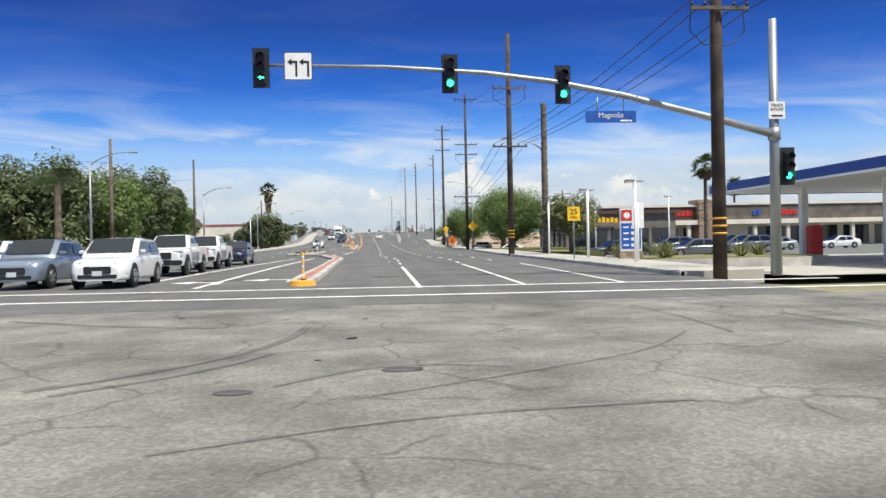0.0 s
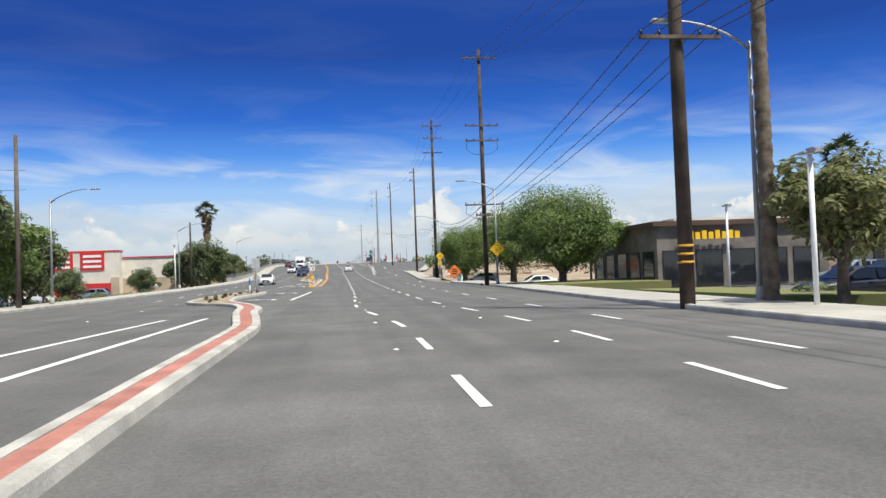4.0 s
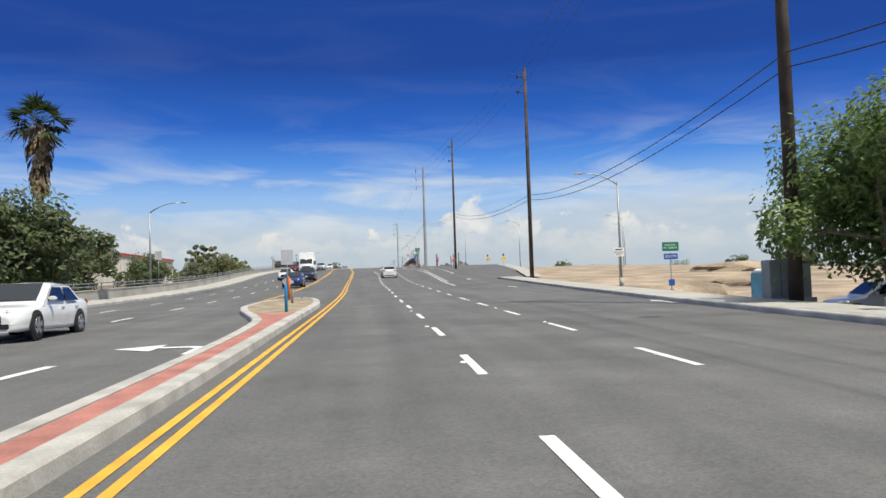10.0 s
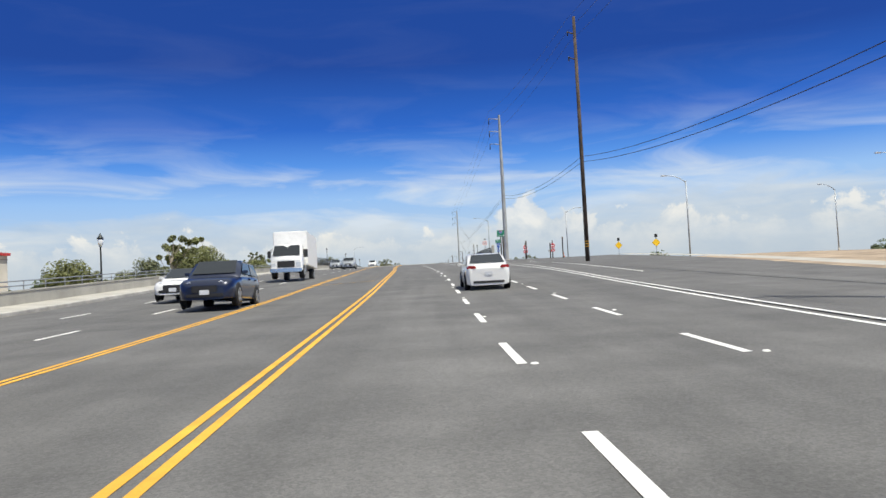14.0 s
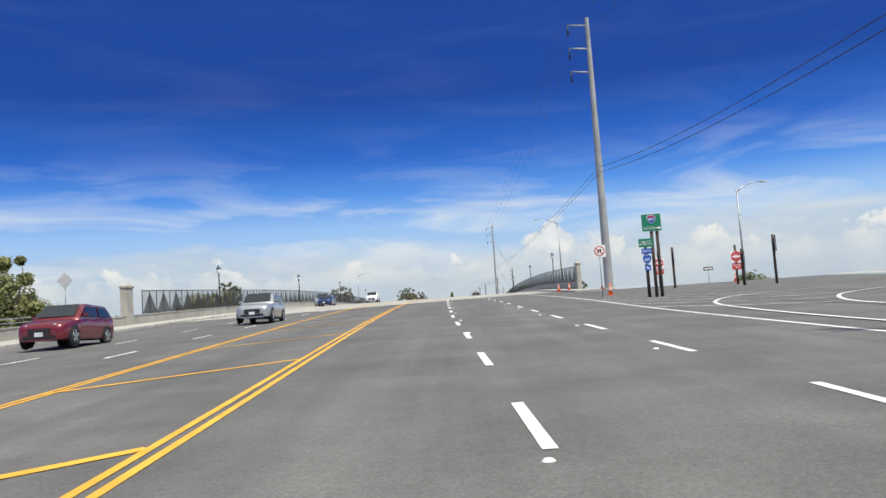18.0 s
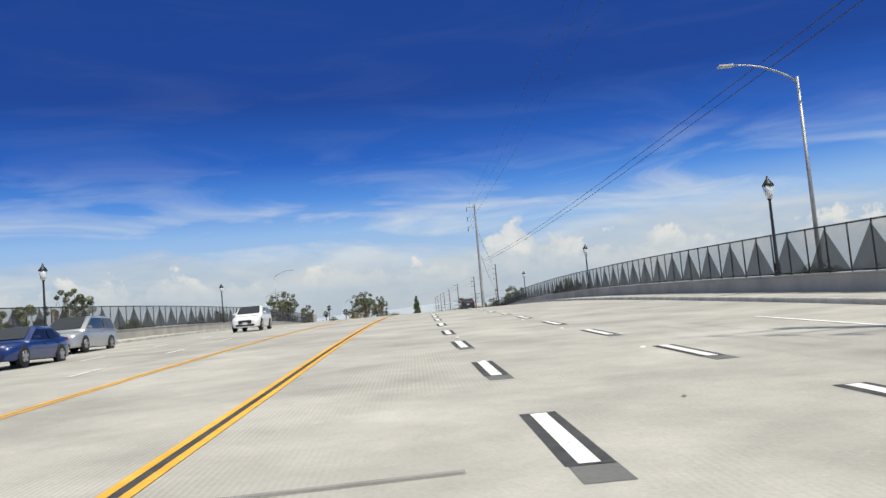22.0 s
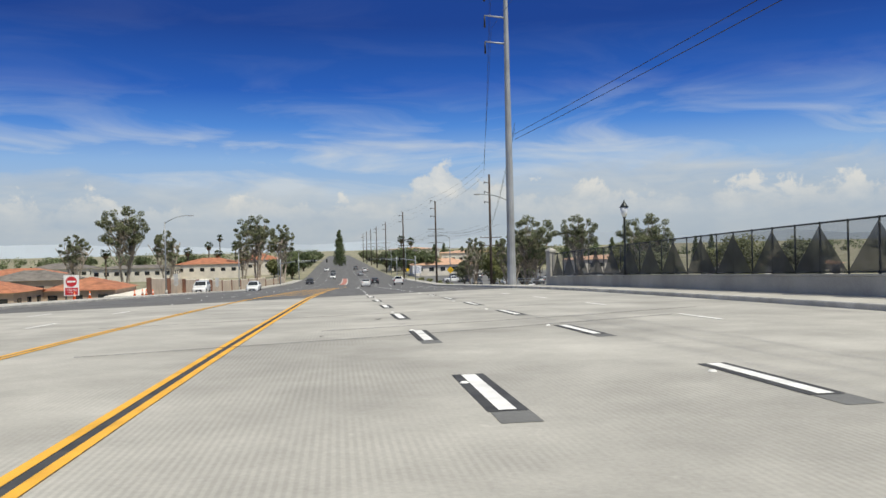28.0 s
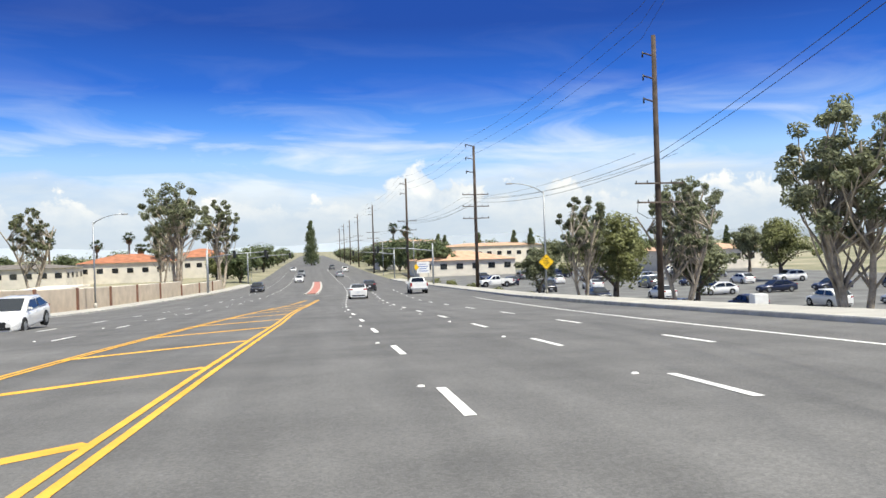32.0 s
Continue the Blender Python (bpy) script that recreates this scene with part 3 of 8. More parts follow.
def ribbon(bm, u0, u1, y0, y1, dz=0.0, step=4.0, cols=1, skew0=0.0, skew1=0.0):
    """A sheet that follows the road between two lines; the ends may be skewed (metres of y for each metre across)."""
    a, b = fu(u0), fu(u1)
    n = max(1, int(round((y1 - y0) / step)))
    rows = []
    for i in range(n + 1):
        t = i / n
        row = []
        for k in range(cols + 1):
            ym = y0 + (y1 - y0) * t
            u = a(ym) + (b(ym) - a(ym)) * k / cols
            y = ym + u * (skew0 * (1 - t) + skew1 * t)
            row.append(bm.verts.new(W(u, y, dz)))
        rows.append(row)
    for r0, r1 in zip(rows, rows[1:]):
        for k in range(cols):
            bm.faces.new((r0[k], r0[k + 1], r1[k + 1], r1[k]))
    return bm


def sweep(bm, section, y0, y1, step=4.0, shift=0.0, mi=0):
    """A closed cross-section of (u, dz) swept along the road; shift is added to u, and may vary with y."""
    s = fu(shift)
    n = max(1, int(round((y1 - y0) / step)))
    rows = [[bm.verts.new(W(s(y) + u, y, dz)) for u, dz in section] for y in (y0 + (y1 - y0) * i / n for i in range(n + 1))]
    m = len(section)
    for r0, r1 in zip(rows, rows[1:]):
        for k in range(m):
            bm.faces.new((r0[k], r0[(k + 1) % m], r1[(k + 1) % m], r1[k])).material_index = mi
    bm.faces.new(rows[0]).material_index = mi
    bm.faces.new(rows[-1][::-1]).material_index = mi
    bmesh.ops.recalc_face_normals(bm, faces=bm.faces)
    return bm


# ---- the land ----
def land_z(x, y):
    if y < -60 or y > 800:
        return -0.25
    z = road_z(y)
    u = x - road_x(y)
    lo, hi = curb_l(y) - 4.5, curb_r(y) + 4.0
    if lo <= u <= hi:
        return z - 0.3
    d = lo - u if u < lo else u - hi
    if u > 0 and 150 < y < 345:
        # dirt fill beside the ramp
        k = min(1, max(0, (y - 150) / 60)) * min(1, max(0, (345 - y) / 20))
        fill = min(z - 0.25, 0.2 + z * 0.82) * max(0, 1 - max(0, d - 45) / 60)
        drop = max(0, z - 0.3 - d * 0.5)
        return k * max(fill, drop) + (1 - k) * max(drop, -0.25) - 0.05
    return max(-0.25, z - 0.3 - d * 0.45)


xs = [-3800, -2000, -1000, -500, -300, -200, -140, -100, -75] + [-60 + 2.5 * i for i in range(49)] + [66, 75, 85, 100, 120, 150, 200, 300, 500, 1000, 2000, 3800]
ys = [-3500, -1500, -600, -250, -120, -60, -40, -20] + [5 * i for i in range(160)] + [820, 900, 1100, 1500, 2200, 3000, 4500]
verts = [(x, y, land_z(x, y)) for y in ys for x in xs]
nx = len(xs)
faces = [(j * nx + i, j * nx + i + 1, (j + 1) * nx + i + 1, (j + 1) * nx + i) for j in range(len(ys) - 1) for i in range(nx - 1)]
ground = new("ground", mesh_of("ground", verts, faces, M["land"]))
tagged(ground, "dry flat suburban ground with patchy grass and dirt", "ground", kind="structure")


def sheet(name, fn, x0, x1, y0, y1, dx, dy, material, label, category, dz=0.06, edge=None):
    """A cover on the land: dirt, lawn, car park."""
    nxx, nyy = max(1, int((x1 - x0) / dx)), max(1, int((y1 - y0) / dy))
    vs, fs = [], []
    for j in range(nyy + 1):
        for i in range(nxx + 1):
            x, y = x0 + (x1 - x0) * i / nxx, y0 + (y1 - y0) * j / nyy
            vs.append((x, y, fn(x, y) + dz))
    w = nxx + 1
    for j in range(nyy):
        for i in range(nxx):
            fs.append((j * w + i, j * w + i + 1, (j + 1) * w + i + 1, (j + 1) * w + i))
    ob = new(name, mesh_of(name, vs, fs, material))
    return tagged(ob, label, category, kind="structure")


# ---- carriageway ----
bm = bmesh.new()
ribbon(bm, -60, 60, -70, 17.5, 0.0, 4, 12)
tagged(part("road", bm, M["asphalt_old"]), "worn pale grey cracked asphalt of the junction", "road", kind="structure")
bm = bmesh.new()
ribbon(bm, lambda y: curb_l(y) - 0.3, lambda y: curb_r(y) + 0.3, 17.5, 332.6, 0.004, 4, 8, 0, 0.75)
tagged(part("road", bm, M["asphalt"]), "freshly laid dark grey asphalt climbing to the bridge", "road", kind="structure")
bm = bmesh.new()
ribbon(bm, lambda y: curb_l(y) - 0.3, lambda y: curb_r(y) + 0.3, 332.6, 503, 0.002, 4, 8, 0.75, 0.9)
tagged(part("road", bm, M["deck"]), "pale grooved concrete bridge deck with patches", "road", kind="structure")
bm = bmesh.new()
ribbon(bm, lambda y: curb_l(y) - 0.3, lambda y: curb_r(y) + 0.3, 503, 1500, 0.004, 6, 8, 0.9, 0)
tagged(part("road", bm, M["asphalt"]), "dark asphalt running down from the bridge", "road", kind="structure")
# ramp mouth on the outer side
bm = bmesh.new()
ribbon(bm, lambda y: curb_r(y) - 0.2, lambda y: curb_r(y) + 3 + (y - 205) * 0.16, 205, 330, 0.012, 4, 3)
tagged(part("road", bm, M["asphalt"]), "asphalt of the freeway ramp mouth", "road", kind="structure")

# ---- kerbs and pavements ----
def pavement(side, y0, y1, width, material=None, label="pale concrete pavement with a kerb"):
    bm = bmesh.new()
    s = 1 if side > 0 else -1
    c = curb_r if s > 0 else curb_l
    sec = [(0, -0.3), (0, 0.10), (s * 0.03, 0.15), (s * width, 0.17), (s * width, -0.3)]
    sweep(bm, sec, y0, y1, 3.0, c)
    ob = part("pavement", bm, material or M["concrete"])
    tagged(ob, label, "pavement", kind="structure")
    # kerb stones
    n = int((y1 - y0) / 6)
    for i in range(n):
        a = y0 + (y1 - y0) * i / n
        b = y0 + (y1 - y0) * (i + 1) / n - 0.02
        k = bmesh.new()
        sweep(k, [(-s * 0.02, -0.05), (-s * 0.02, 0.13), (0, 0.165), (s * 0.15, 0.172), (s * 0.15, -0.05)], a, b, 3.0, c)
        part("kerb", k, M["curb"], ob)
    return ob


pavement(1, 26, 98, 3.0)
pavement(1, 104, 118, 3.0)
pavement(1, 134, 205, 2.2)
pavement(1, 330, 700, 2.4)
pavement(-1, 30, 700, 2.6)
tagged(part("pavement", ribbon(bmesh.new(), lambda y: curb_r(y) + 3.2 + (y - 205) * 0.16, lambda y: curb_r(y) + 5 + (y - 205) * 0.16, 205, 330, 0.12, 4, 1), M["concrete"]), "pale concrete edge of the ramp", "pavement", kind="structure")


# ---- road markings: each line is a thing, its dashes are its parts ----
def dashes(label, u, y0, y1, period, length, width, material, dz=0.012, backing=None, first=0.0):
    root = empty("lane_line", Matrix(), label, "road marking", kind="structure")
    f = fu(u)
    y = y0 + first
    while y + length < y1:
        part("dash", ribbon(bmesh.new(), lambda q: f(q) - width / 2, lambda q: f(q) + width / 2, y, y + length, dz, 1.1), material, root)
        if backing:
            part("dash_shadow", ribbon(bmesh.new(), lambda q: f(q) - width * 1.6, lambda q: f(q) + width * 1.6, y - 0.25, y + length + 0.35, dz - 0.005, 1.1), backing, root)
        y += period
    return root


def line(label, u, y0, y1, width, material, dz=0.012):
    f = fu(u)
    ob = part("road_line", ribbon(bmesh.new(), lambda q: f(q) - width / 2, lambda q: f(q) + width / 2, y0, y1, dz, 2.0), material)
    return tagged(ob, label, "road marking", kind="structure")


PERIOD, DASH = 8.2, 2.4
line("solid white lane line at the junction", lambda y: 0.15 + (y - 23.5) * 0.014, 23.2, 40.2, 0.15, M["white"])
line("solid white lane line at the junction", lambda y: 3.36 + (y - 23.5) * 0.019, 23.2, 42.5, 0.15, M["white"])
line("solid white lane line at the junction", lambda y: 6.4 + (y - 23.5) * 0.02, 23.2, 41.5, 0.15, M["white"])
lane1 = spline([44, 50, 57, 62, 66, 71, 84, 98, 112, 125, 138, 152, 165, 179, 192, 205, 237, 251, 265, 278, 292, 306, 319, 331, 344, 357, 371, 385, 400, 415, 459, 474, 489, 503, 518, 533, 548, 640, 900], [0.46, 0.6, 0.66, 0.38, 0.0, -0.27, -0.09, 0.06, 0.1, 0.05, 0.14, 0.1, -0.0, 0.02, -0.14, -0.12, 0.24, 0.22, 0.07, -0.05, -0.21, -0.17, -0.17, -0.07, -0.02, -0.12, -0.05, 0.02, 0.11, 0.3, 0.16, 0.09, -0.07, -0.21, -0.05, 0.1, 0.28, 0.2, 0])
lane2 = spline([40, 46, 52, 57, 63, 70, 78, 111, 144, 178, 204, 237, 264, 285, 307, 343, 371, 395, 435, 477, 520, 547, 620, 900], [3.7, 3.88, 4.1, 4.05, 3.75, 3.35, 3.2, 3.2, 3.1, 3.05, 2.85, 3.2, 3.5, 3.4, 3.5, 3.5, 3.45, 3.35, 3.45, 3.4, 3.3, 3.55, 3.4, 3.2])


def dash_row(label, u, starts, length, width, material, backing=None):
    root = empty("lane_line", Matrix(), label, "road marking", kind="structure")
    f = fu(u)
    for y in starts:
        part("dash", ribbon(bmesh.new(), lambda q: f(q) - width / 2, lambda q: f(q) + width / 2, y, y + length, 0.012, 1.1), material, root)
        if backing:
            part("dash_shadow", ribbon(bmesh.new(), lambda q: f(q) - width * 1.12, lambda q: f(q) + width * 1.12, y - 0.04, y + length + 0.06, 0.007, 1.1), backing, root)
            part("ground_patch", ribbon(bmesh.new(), lambda q: f(q) - width * 1.0, lambda q: f(q) + width * 1.15, y - 0.6, y - 0.05, 0.005, 1.1), M["lot"], root, "grey ground-off patch")
    return root


def starts_of(knots, last):
    """Dash starts from (number, y) knots."""
    return [float(np.interp(i, [k for k, _ in knots], [v for _, v in knots])) for i in range(last + 1)]


D1 = starts_of([(0, 44.5), (3, 63.3), (6, 84.3), (9, 104.8), (12, 124.9), (15, 144.9), (18, 165.1), (21, 185.3), (24, 205.4), (27, 224.7), (30, 244.1), (33, 264.7), (36, 285.3), (39, 305.5), (42, 324.9), (43, 331.1)], 43)
D2 = starts_of([(0, 337.3), (3, 356.8), (6, 377.9), (9, 399.7), (12, 422.1), (15, 444.4), (18, 466.7), (21, 488.5), (22, 495.9)], 22)
D3 = starts_of([(0, 503.4), (3, 525.6), (6, 548.0), (40, 799.6)], 40)
for u in (lane1, lane2):
    dash_row("dashed white lane line on new asphalt", u, D1, 2.6, 0.14, M["white"])
    dash_row("white lane dashes edged in black on the concrete deck", u, D2, 2.5, 0.18, M["white"], M["black"])
    dash_row("dashed white lane line beyond the bridge", u, D3, 2.3, 0.14, M["white"])
dashes("dashed white lane line on the outer lane", 6.3, 48, 130, PERIOD, DASH, 0.14, M["white"])
dashes("white lane dashes on the outer deck lane", 7.2, 420, 502, PERIOD, DASH, 0.15, M["white"])
dashes("white lane dashes on the outer lane", 6.4, 506, 640, PERIOD, DASH, 0.14, M["white"])
line("solid white edge line", spline([186, 240, 262, 285, 306, 330, 352], [5.6, 7.5, 7.6, 7.3, 7.9, 7.8, 7.9]), 186, 352, 0.15, M["white"])


def curved_line(label, pts, width=0.15, dz=0.03):
    w = bmesh.new()
    fine = [(pts[i][0] + (pts[i + 1][0] - pts[i][0]) * k / 6, pts[i][1] + (pts[i + 1][1] - pts[i][1]) * k / 6) for i in range(len(pts) - 1) for k in range(6)] + [pts[-1]]
    for _ in range(6):
        fine = [fine[0]] + [((a[0] + 2 * b[0] + c[0]) / 4, (a[1] + 2 * b[1] + c[1]) / 4) for a, b, c in zip(fine, fine[1:], fine[2:])] + [fine[-1]]
    p = [W(u, y, dz) for u, y in fine]
    rows = []
    for i, q in enumerate(p):
        d = (p[min(i + 1, len(p) - 1)] - p[max(i - 1, 0)]).normalized()
        sd = Vector((-d.y, d.x, 0)) * width / 2
        rows.append((w.verts.new(q + sd), w.verts.new(q - sd)))
    for r0, r1 in zip(rows, rows[1:]):
        w.faces.new((r0[0], r1[0], r1[1], r0[1]))
    bmesh.ops.recalc_face_normals(w, faces=w.faces)
    if w.faces[0].normal.z < 0:
        bmesh.ops.reverse_faces(w, faces=w.faces)
    return tagged(part("road_line", w, M["white"]), label, "road marking", kind="structure")


curved_line("solid white line round the ramp gore", [(6.4, 200), (8.0, 240), (8.95, 262), (8.7, 270), (8.7, 280), (9.4, 288), (11.9, 293.7), (15.2, 296.3), (22, 299)])
curved_line("solid white line round the ramp gore", [(10.5, 230), (12.2, 262), (11.7, 277), (12.4, 284), (14.4, 288.5), (17.0, 291.6), (24, 296)])
for k in range(5):
    curved_line("white gore stripe on the ramp mouth", [(7.55 + 0.2 * k, 288.7 + 4.3 * k), (9.6 + 0.9 * k, 285.6 + 3.4 * k), (12.2 + 0.9 * k, 283.5 + 3.2 * k)], 0.2)
for k in range(4):
    curved_line("white gore stripe on the ramp mouth", [(7.4 + 0.32 * k, 314.5 + 3.3 * k), (9.6 + 0.2 * k, 314.6 + 3.2 * k), (12.3 - 0.5 * k, 315.5 + 3.0 * k)], 0.2)
line("solid white edge line", lambda y: curb_r(y) - 3.2, 520, 600, 0.14, M["white"])
yellow_r = spline([123, 140, 158, 174, 200, 230, 263, 280, 300, 325, 345, 393, 440, 478, 500, 517, 530, 541, 550, 565, 612], [-3.25, -3.25, -3.2, -3.25, -3.55, -3.55, -3.6, -3.85, -4.05, -3.95, -3.75, -3.52, -3.55, -3.62, -3.7, -3.6, -3.52, -3.4, -3.25, -2.95, -2.6])
yellow_l = spline([165, 190, 205, 240, 265, 285, 303, 325, 348, 400, 440, 482, 500, 523, 550, 580, 612], [-7.4, -7.4, -7.4, -7.45, -7.6, -8.0, -8.3, -8.15, -7.95, -7.07, -7.2, -7.45, -7.3, -7.0, -6.95, -5.4, -3.8])
for s in (-0.11, 0.11):
    line("double yellow line", lambda y, s=s: yellow_r(y) + s, 123, 612, 0.11, M["yellow"])
    line("double yellow line", lambda y, s=s: yellow_l(y) + s * 0.8, 165, 612, 0.10, M["yellow"])
line("dark seam between the yellow lines on the deck", yellow_r, 334, 500, 0.10, M["black"], 0.010)
# hatching between the yellow lines
for y in [237.2 + 9.6 * i for i in range(10)] + [512.0 + 7.1 * i for i in range(13)]:
    w = bmesh.new()
    a, b = W(yellow_l(y - 3.7) - 0.1, y - 3.7, 0.011), W(yellow_r(y) - 0.15, y, 0.011)
    d = (b - a).normalized().cross(Vector((0, 0, 1))) * 0.12
    w.faces.new([w.verts.new(p) for p in (a + d, b + d, b - d, a - d)])
    w.normal_update()
    tagged(part("hatch_bar", w, M["yellow"]), "diagonal yellow hatch bar in the median", "road marking", group="median hatching", kind="structure")
# oncoming side
for u in (-10.4, -13.5):
    dashes("dashed white lane line on the oncoming side", u, 90, 330, PERIOD, DASH, 0.14, M["white"], first=2)
    dashes("faint white lane dashes on the oncoming deck", u, 336, 488, PERIOD, DASH, 0.14, M["white"])
    dashes("dashed white lane line on the oncoming side", u + 0.6, 508, 780, PERIOD, DASH, 0.14, M["white"], first=2)
line("solid white turn-lane line", lambda y: -8.8 + (y - 40.8) * 0.06, 31, 66, 0.2, M["white"])
line("solid white turn-lane line", lambda y: -6.62 + (y - 35) * 0.026, 25.5, 66, 0.2, M["white"])
line("solid white turn-lane line", lambda y: -3.85 + (y - 85.4) * 0.025, 84, 103.5, 0.2, M["white"])
line("solid white turn-lane line", lambda y: -7.73 + (y - 124.9) * 0.088, 124.5, 135, 0.2, M["white"])


def cross_line(label, u0, u1, y, width):
    w = bmesh.new()
    n = 12
    for i in range(n):
        a, b = u0 + (u1 - u0) * i / n, u0 + (u1 - u0) * (i + 1) / n
        w.faces.new([w.verts.new(W(u, yy, 0.014)) for u, yy in ((a, y - a * 0.06), (b, y - b * 0.06), (b, y - b * 0.06 + width), (a, y - a * 0.06 + width))])
    return tagged(part("road_line", w, M["white"]), label, "road marking", kind="structure")


cross_line("white crosswalk line", -24, 13, 20.0, 0.32)
cross_line("white crosswalk line", -24, 13, 23.4, 0.32)


def arrow(u, y, turn, kind="left"):
    """A white painted arrow."""
    w = bmesh.new()
    shapes = {"left": [[(0.72, -1.15), (1.0, -1.15), (1.0, 0.1), (0.72, 0.1)], [(0.72, 0.1), (1.0, 0.1), (0.86, 0.45), (0.6, 0.62), (-0.1, 0.66), (-0.1, 0.36), (0.55, 0.32)], [(-0.1, 1.25), (-0.1, -0.25), (-1.0, 0.5)]],
              "ahead": [[(-0.1, -1.4), (0.1, -1.4), (0.1, 0.5), (-0.1, 0.5)], [(-0.32, 0.4), (0.32, 0.4), (0.0, 1.4)]]}[kind]
    for s in shapes:
        w.faces.new([w.verts.new((x, yy, 0)) for x, yy in s])
    ob = part("painted_arrow", w, M["white"])
    ob.matrix_basis = on_road(u, y, 0.02, turn)
    return tagged(ob, "white painted turn arrow on the asphalt", "road marking", group="lane arrows", kind="structure")


for u, y, t, k in ((-5.0, 29.2, 0, "left"), (-7.5, 28.4, 0, "left"), (-5.9, 86.6, 0, "left"), (-5.4, 101.2, 0, "left"), (-5.9, 126, 0, "left"), (-5.7, 137.3, 0, "left"), (8.2, 128, 0, "ahead"), (9.6, 150, 0, "ahead"), (9.0, 178, 0, "ahead"), (9.3, 205, 0, "ahead"), (-12, 150, 180, "ahead"), (-15, 190, 180, "ahead")):
    arrow(u, y, t, k)
# white raised reflectors beside the lines
dome = bmesh.new()
bmesh.ops.create_cone(dome, cap_ends=True, segments=8, radius1=0.06, radius2=0.04, depth=0.02)
dome_me = bpy.data.meshes.new("stud")
dome.to_mesh(dome_me)
dome.free()
dome_me.materials.append(M["white"])
studs = empty("road_studs", Matrix(), "small white raised studs along the lane lines", "road stud", kind="structure")
for u in (0, 3.1, -10.4):
    for i in range(70):
        y = 46 + i * PERIOD + DASH + 2.7
        share("stud", dome_me, studs, on_road(u, y, 0.014))

# skid marks and seams
for pts, wd in (([(-4.95, 8.2), (-4.07, 9.0), (-3.48, 9.8), (-2.96, 10.7), (-2.6, 11.9), (-2.43, 13.6)], 0.17), ([(-4.6, 7.9), (-3.7, 8.7), (-3.1, 9.5), (-2.7, 10.4)], 0.12),
                ([(-2.4, 8.0), (-1.46, 9.0), (-0.55, 9.1), (0.2, 8.7)], 0.07), ([(-8.4, 16.0), (-6, 14.4), (-3.97, 13.7)], 0.16), ([(-1.4, 7.3), (0.4, 8.4), (2.2, 9.6), (3.4, 11.4)], 0.06), ([(-3, 5.5), (-1, 6.4), (1.5, 6.6)], 0.07), ([(4.0, 15.7), (4.2, 13.5), (4.0, 11.1)], 0.06), ([(5.4, 15.6), (6.2, 13.0), (6.6, 10)], 0.06),
                ([(-4, 334.5), (0, 334.0), (3, 333.6)], 0.16), ([(-6, 337), (-1, 337.4)], 0.12), ([(-6, 466), (0, 468), (7, 471.5)], 0.10), ([(-2, 470), (4, 472), (9, 474.5)], 0.10), ([(-8, 474), (0, 477), (6, 479.5)], 0.08)):
    ob = curved_line("dark curved tyre mark on the road", pts, wd, 0.018)
    ob.name = ob.data.name = "skid_mark"
    ob.data.materials.clear()
    ob.data.materials.append(M["tyre_mark"])
for u, y, rx, ry in ((-2.77, 7.75, 0.2, 0.14), (-1.04, 8.8, 0.24, 0.17)):
    w = bmesh.new()
    w.faces.new([w.verts.new((rx * math.cos(i * math.tau / 20), ry * math.sin(i * math.tau / 20), 0)) for i in range(20)])
    ob = part("manhole_cover", w, M["seal"])
    ob.matrix_basis = on_road(u, y, 0.008, 0)
    tagged(ob, "small dark iron valve cover in the road", "manhole", kind="structure")
rng = random.Random(41)
for i in range(6, 34):
    u, y = (rng.uniform(-7, 6), rng.uniform(7.5, 17)) if i < 12 else (rng.uniform(-3.2, 3.2), rng.uniform(340, 500))
    w = bmesh.new()
    k = rng.uniform(0.02, 0.07)
    w.faces.new([w.verts.new((k * (1 + 0.4 * rng.random()) * math.cos(j * math.tau / 11) * 1.5, k * (1 + 0.5 * rng.random()) * math.sin(j * math.tau / 11), 0)) for j in range(11)])
    ob = part("tar_patch", w, M["seal"])
    ob.matrix_basis = on_road(u, y, 0.017, rng.uniform(0, 90))
    tagged(ob, "small worn patch in the road surface", "road patch", group="road patches", kind="structure")

# ---- islands ----
def island(label, left, right, y0, y1, top, nose=None):
    """A kerbed median: left and right edges as curves of y."""
    root = empty("median_island", Matrix(), label, "median", kind="structure")
    kerb = bmesh.new()
    n = max(4, int((y1 - y0) / 0.4))
    yv = [y0 + (y1 - y0) * i / n for i in range(n + 1)]
    rows = []
    for y in yv:
        l, r = left(y), right(y)
        w = min(0.32, (r - l) * 0.3)
        rows.append([W(l, y, -0.1), W(l + 0.03, y, 0.14), W(l + 0.06, y, 0.17), W(l + w, y, 0.17), W(l + w, y, 0.08), W(r - w, y, 0.08), W(r - w, y, 0.17), W(r - 0.06, y, 0.17), W(r - 0.03, y, 0.14), W(r, y, -0.1)])
    vs = [[kerb.verts.new(p) for p in r] for r in rows]
    for a, b in zip(vs, vs[1:]):
        for k in list(range(0, 4)) + list(range(5, 9)):
            kerb.faces.new((a[k], a[k + 1], b[k + 1], b[k]))
    for row in (vs[0], vs[-1]):
        kerb.faces.new(row)
    bmesh.ops.recalc_face_normals(kerb, faces=kerb.faces)
    part("kerb", kerb, M["curb"], root)
    for a, b, material, name in top:
        fill = bmesh.new()
        ribbon(fill, lambda y: left(y) + min(0.32, (right(y) - left(y)) * 0.3) - 0.01, lambda y: right(y) - min(0.32, (right(y) - left(y)) * 0.3) + 0.01, a, b, 0.15, 0.4, 3)
        part(name, fill, material, root)
    return root


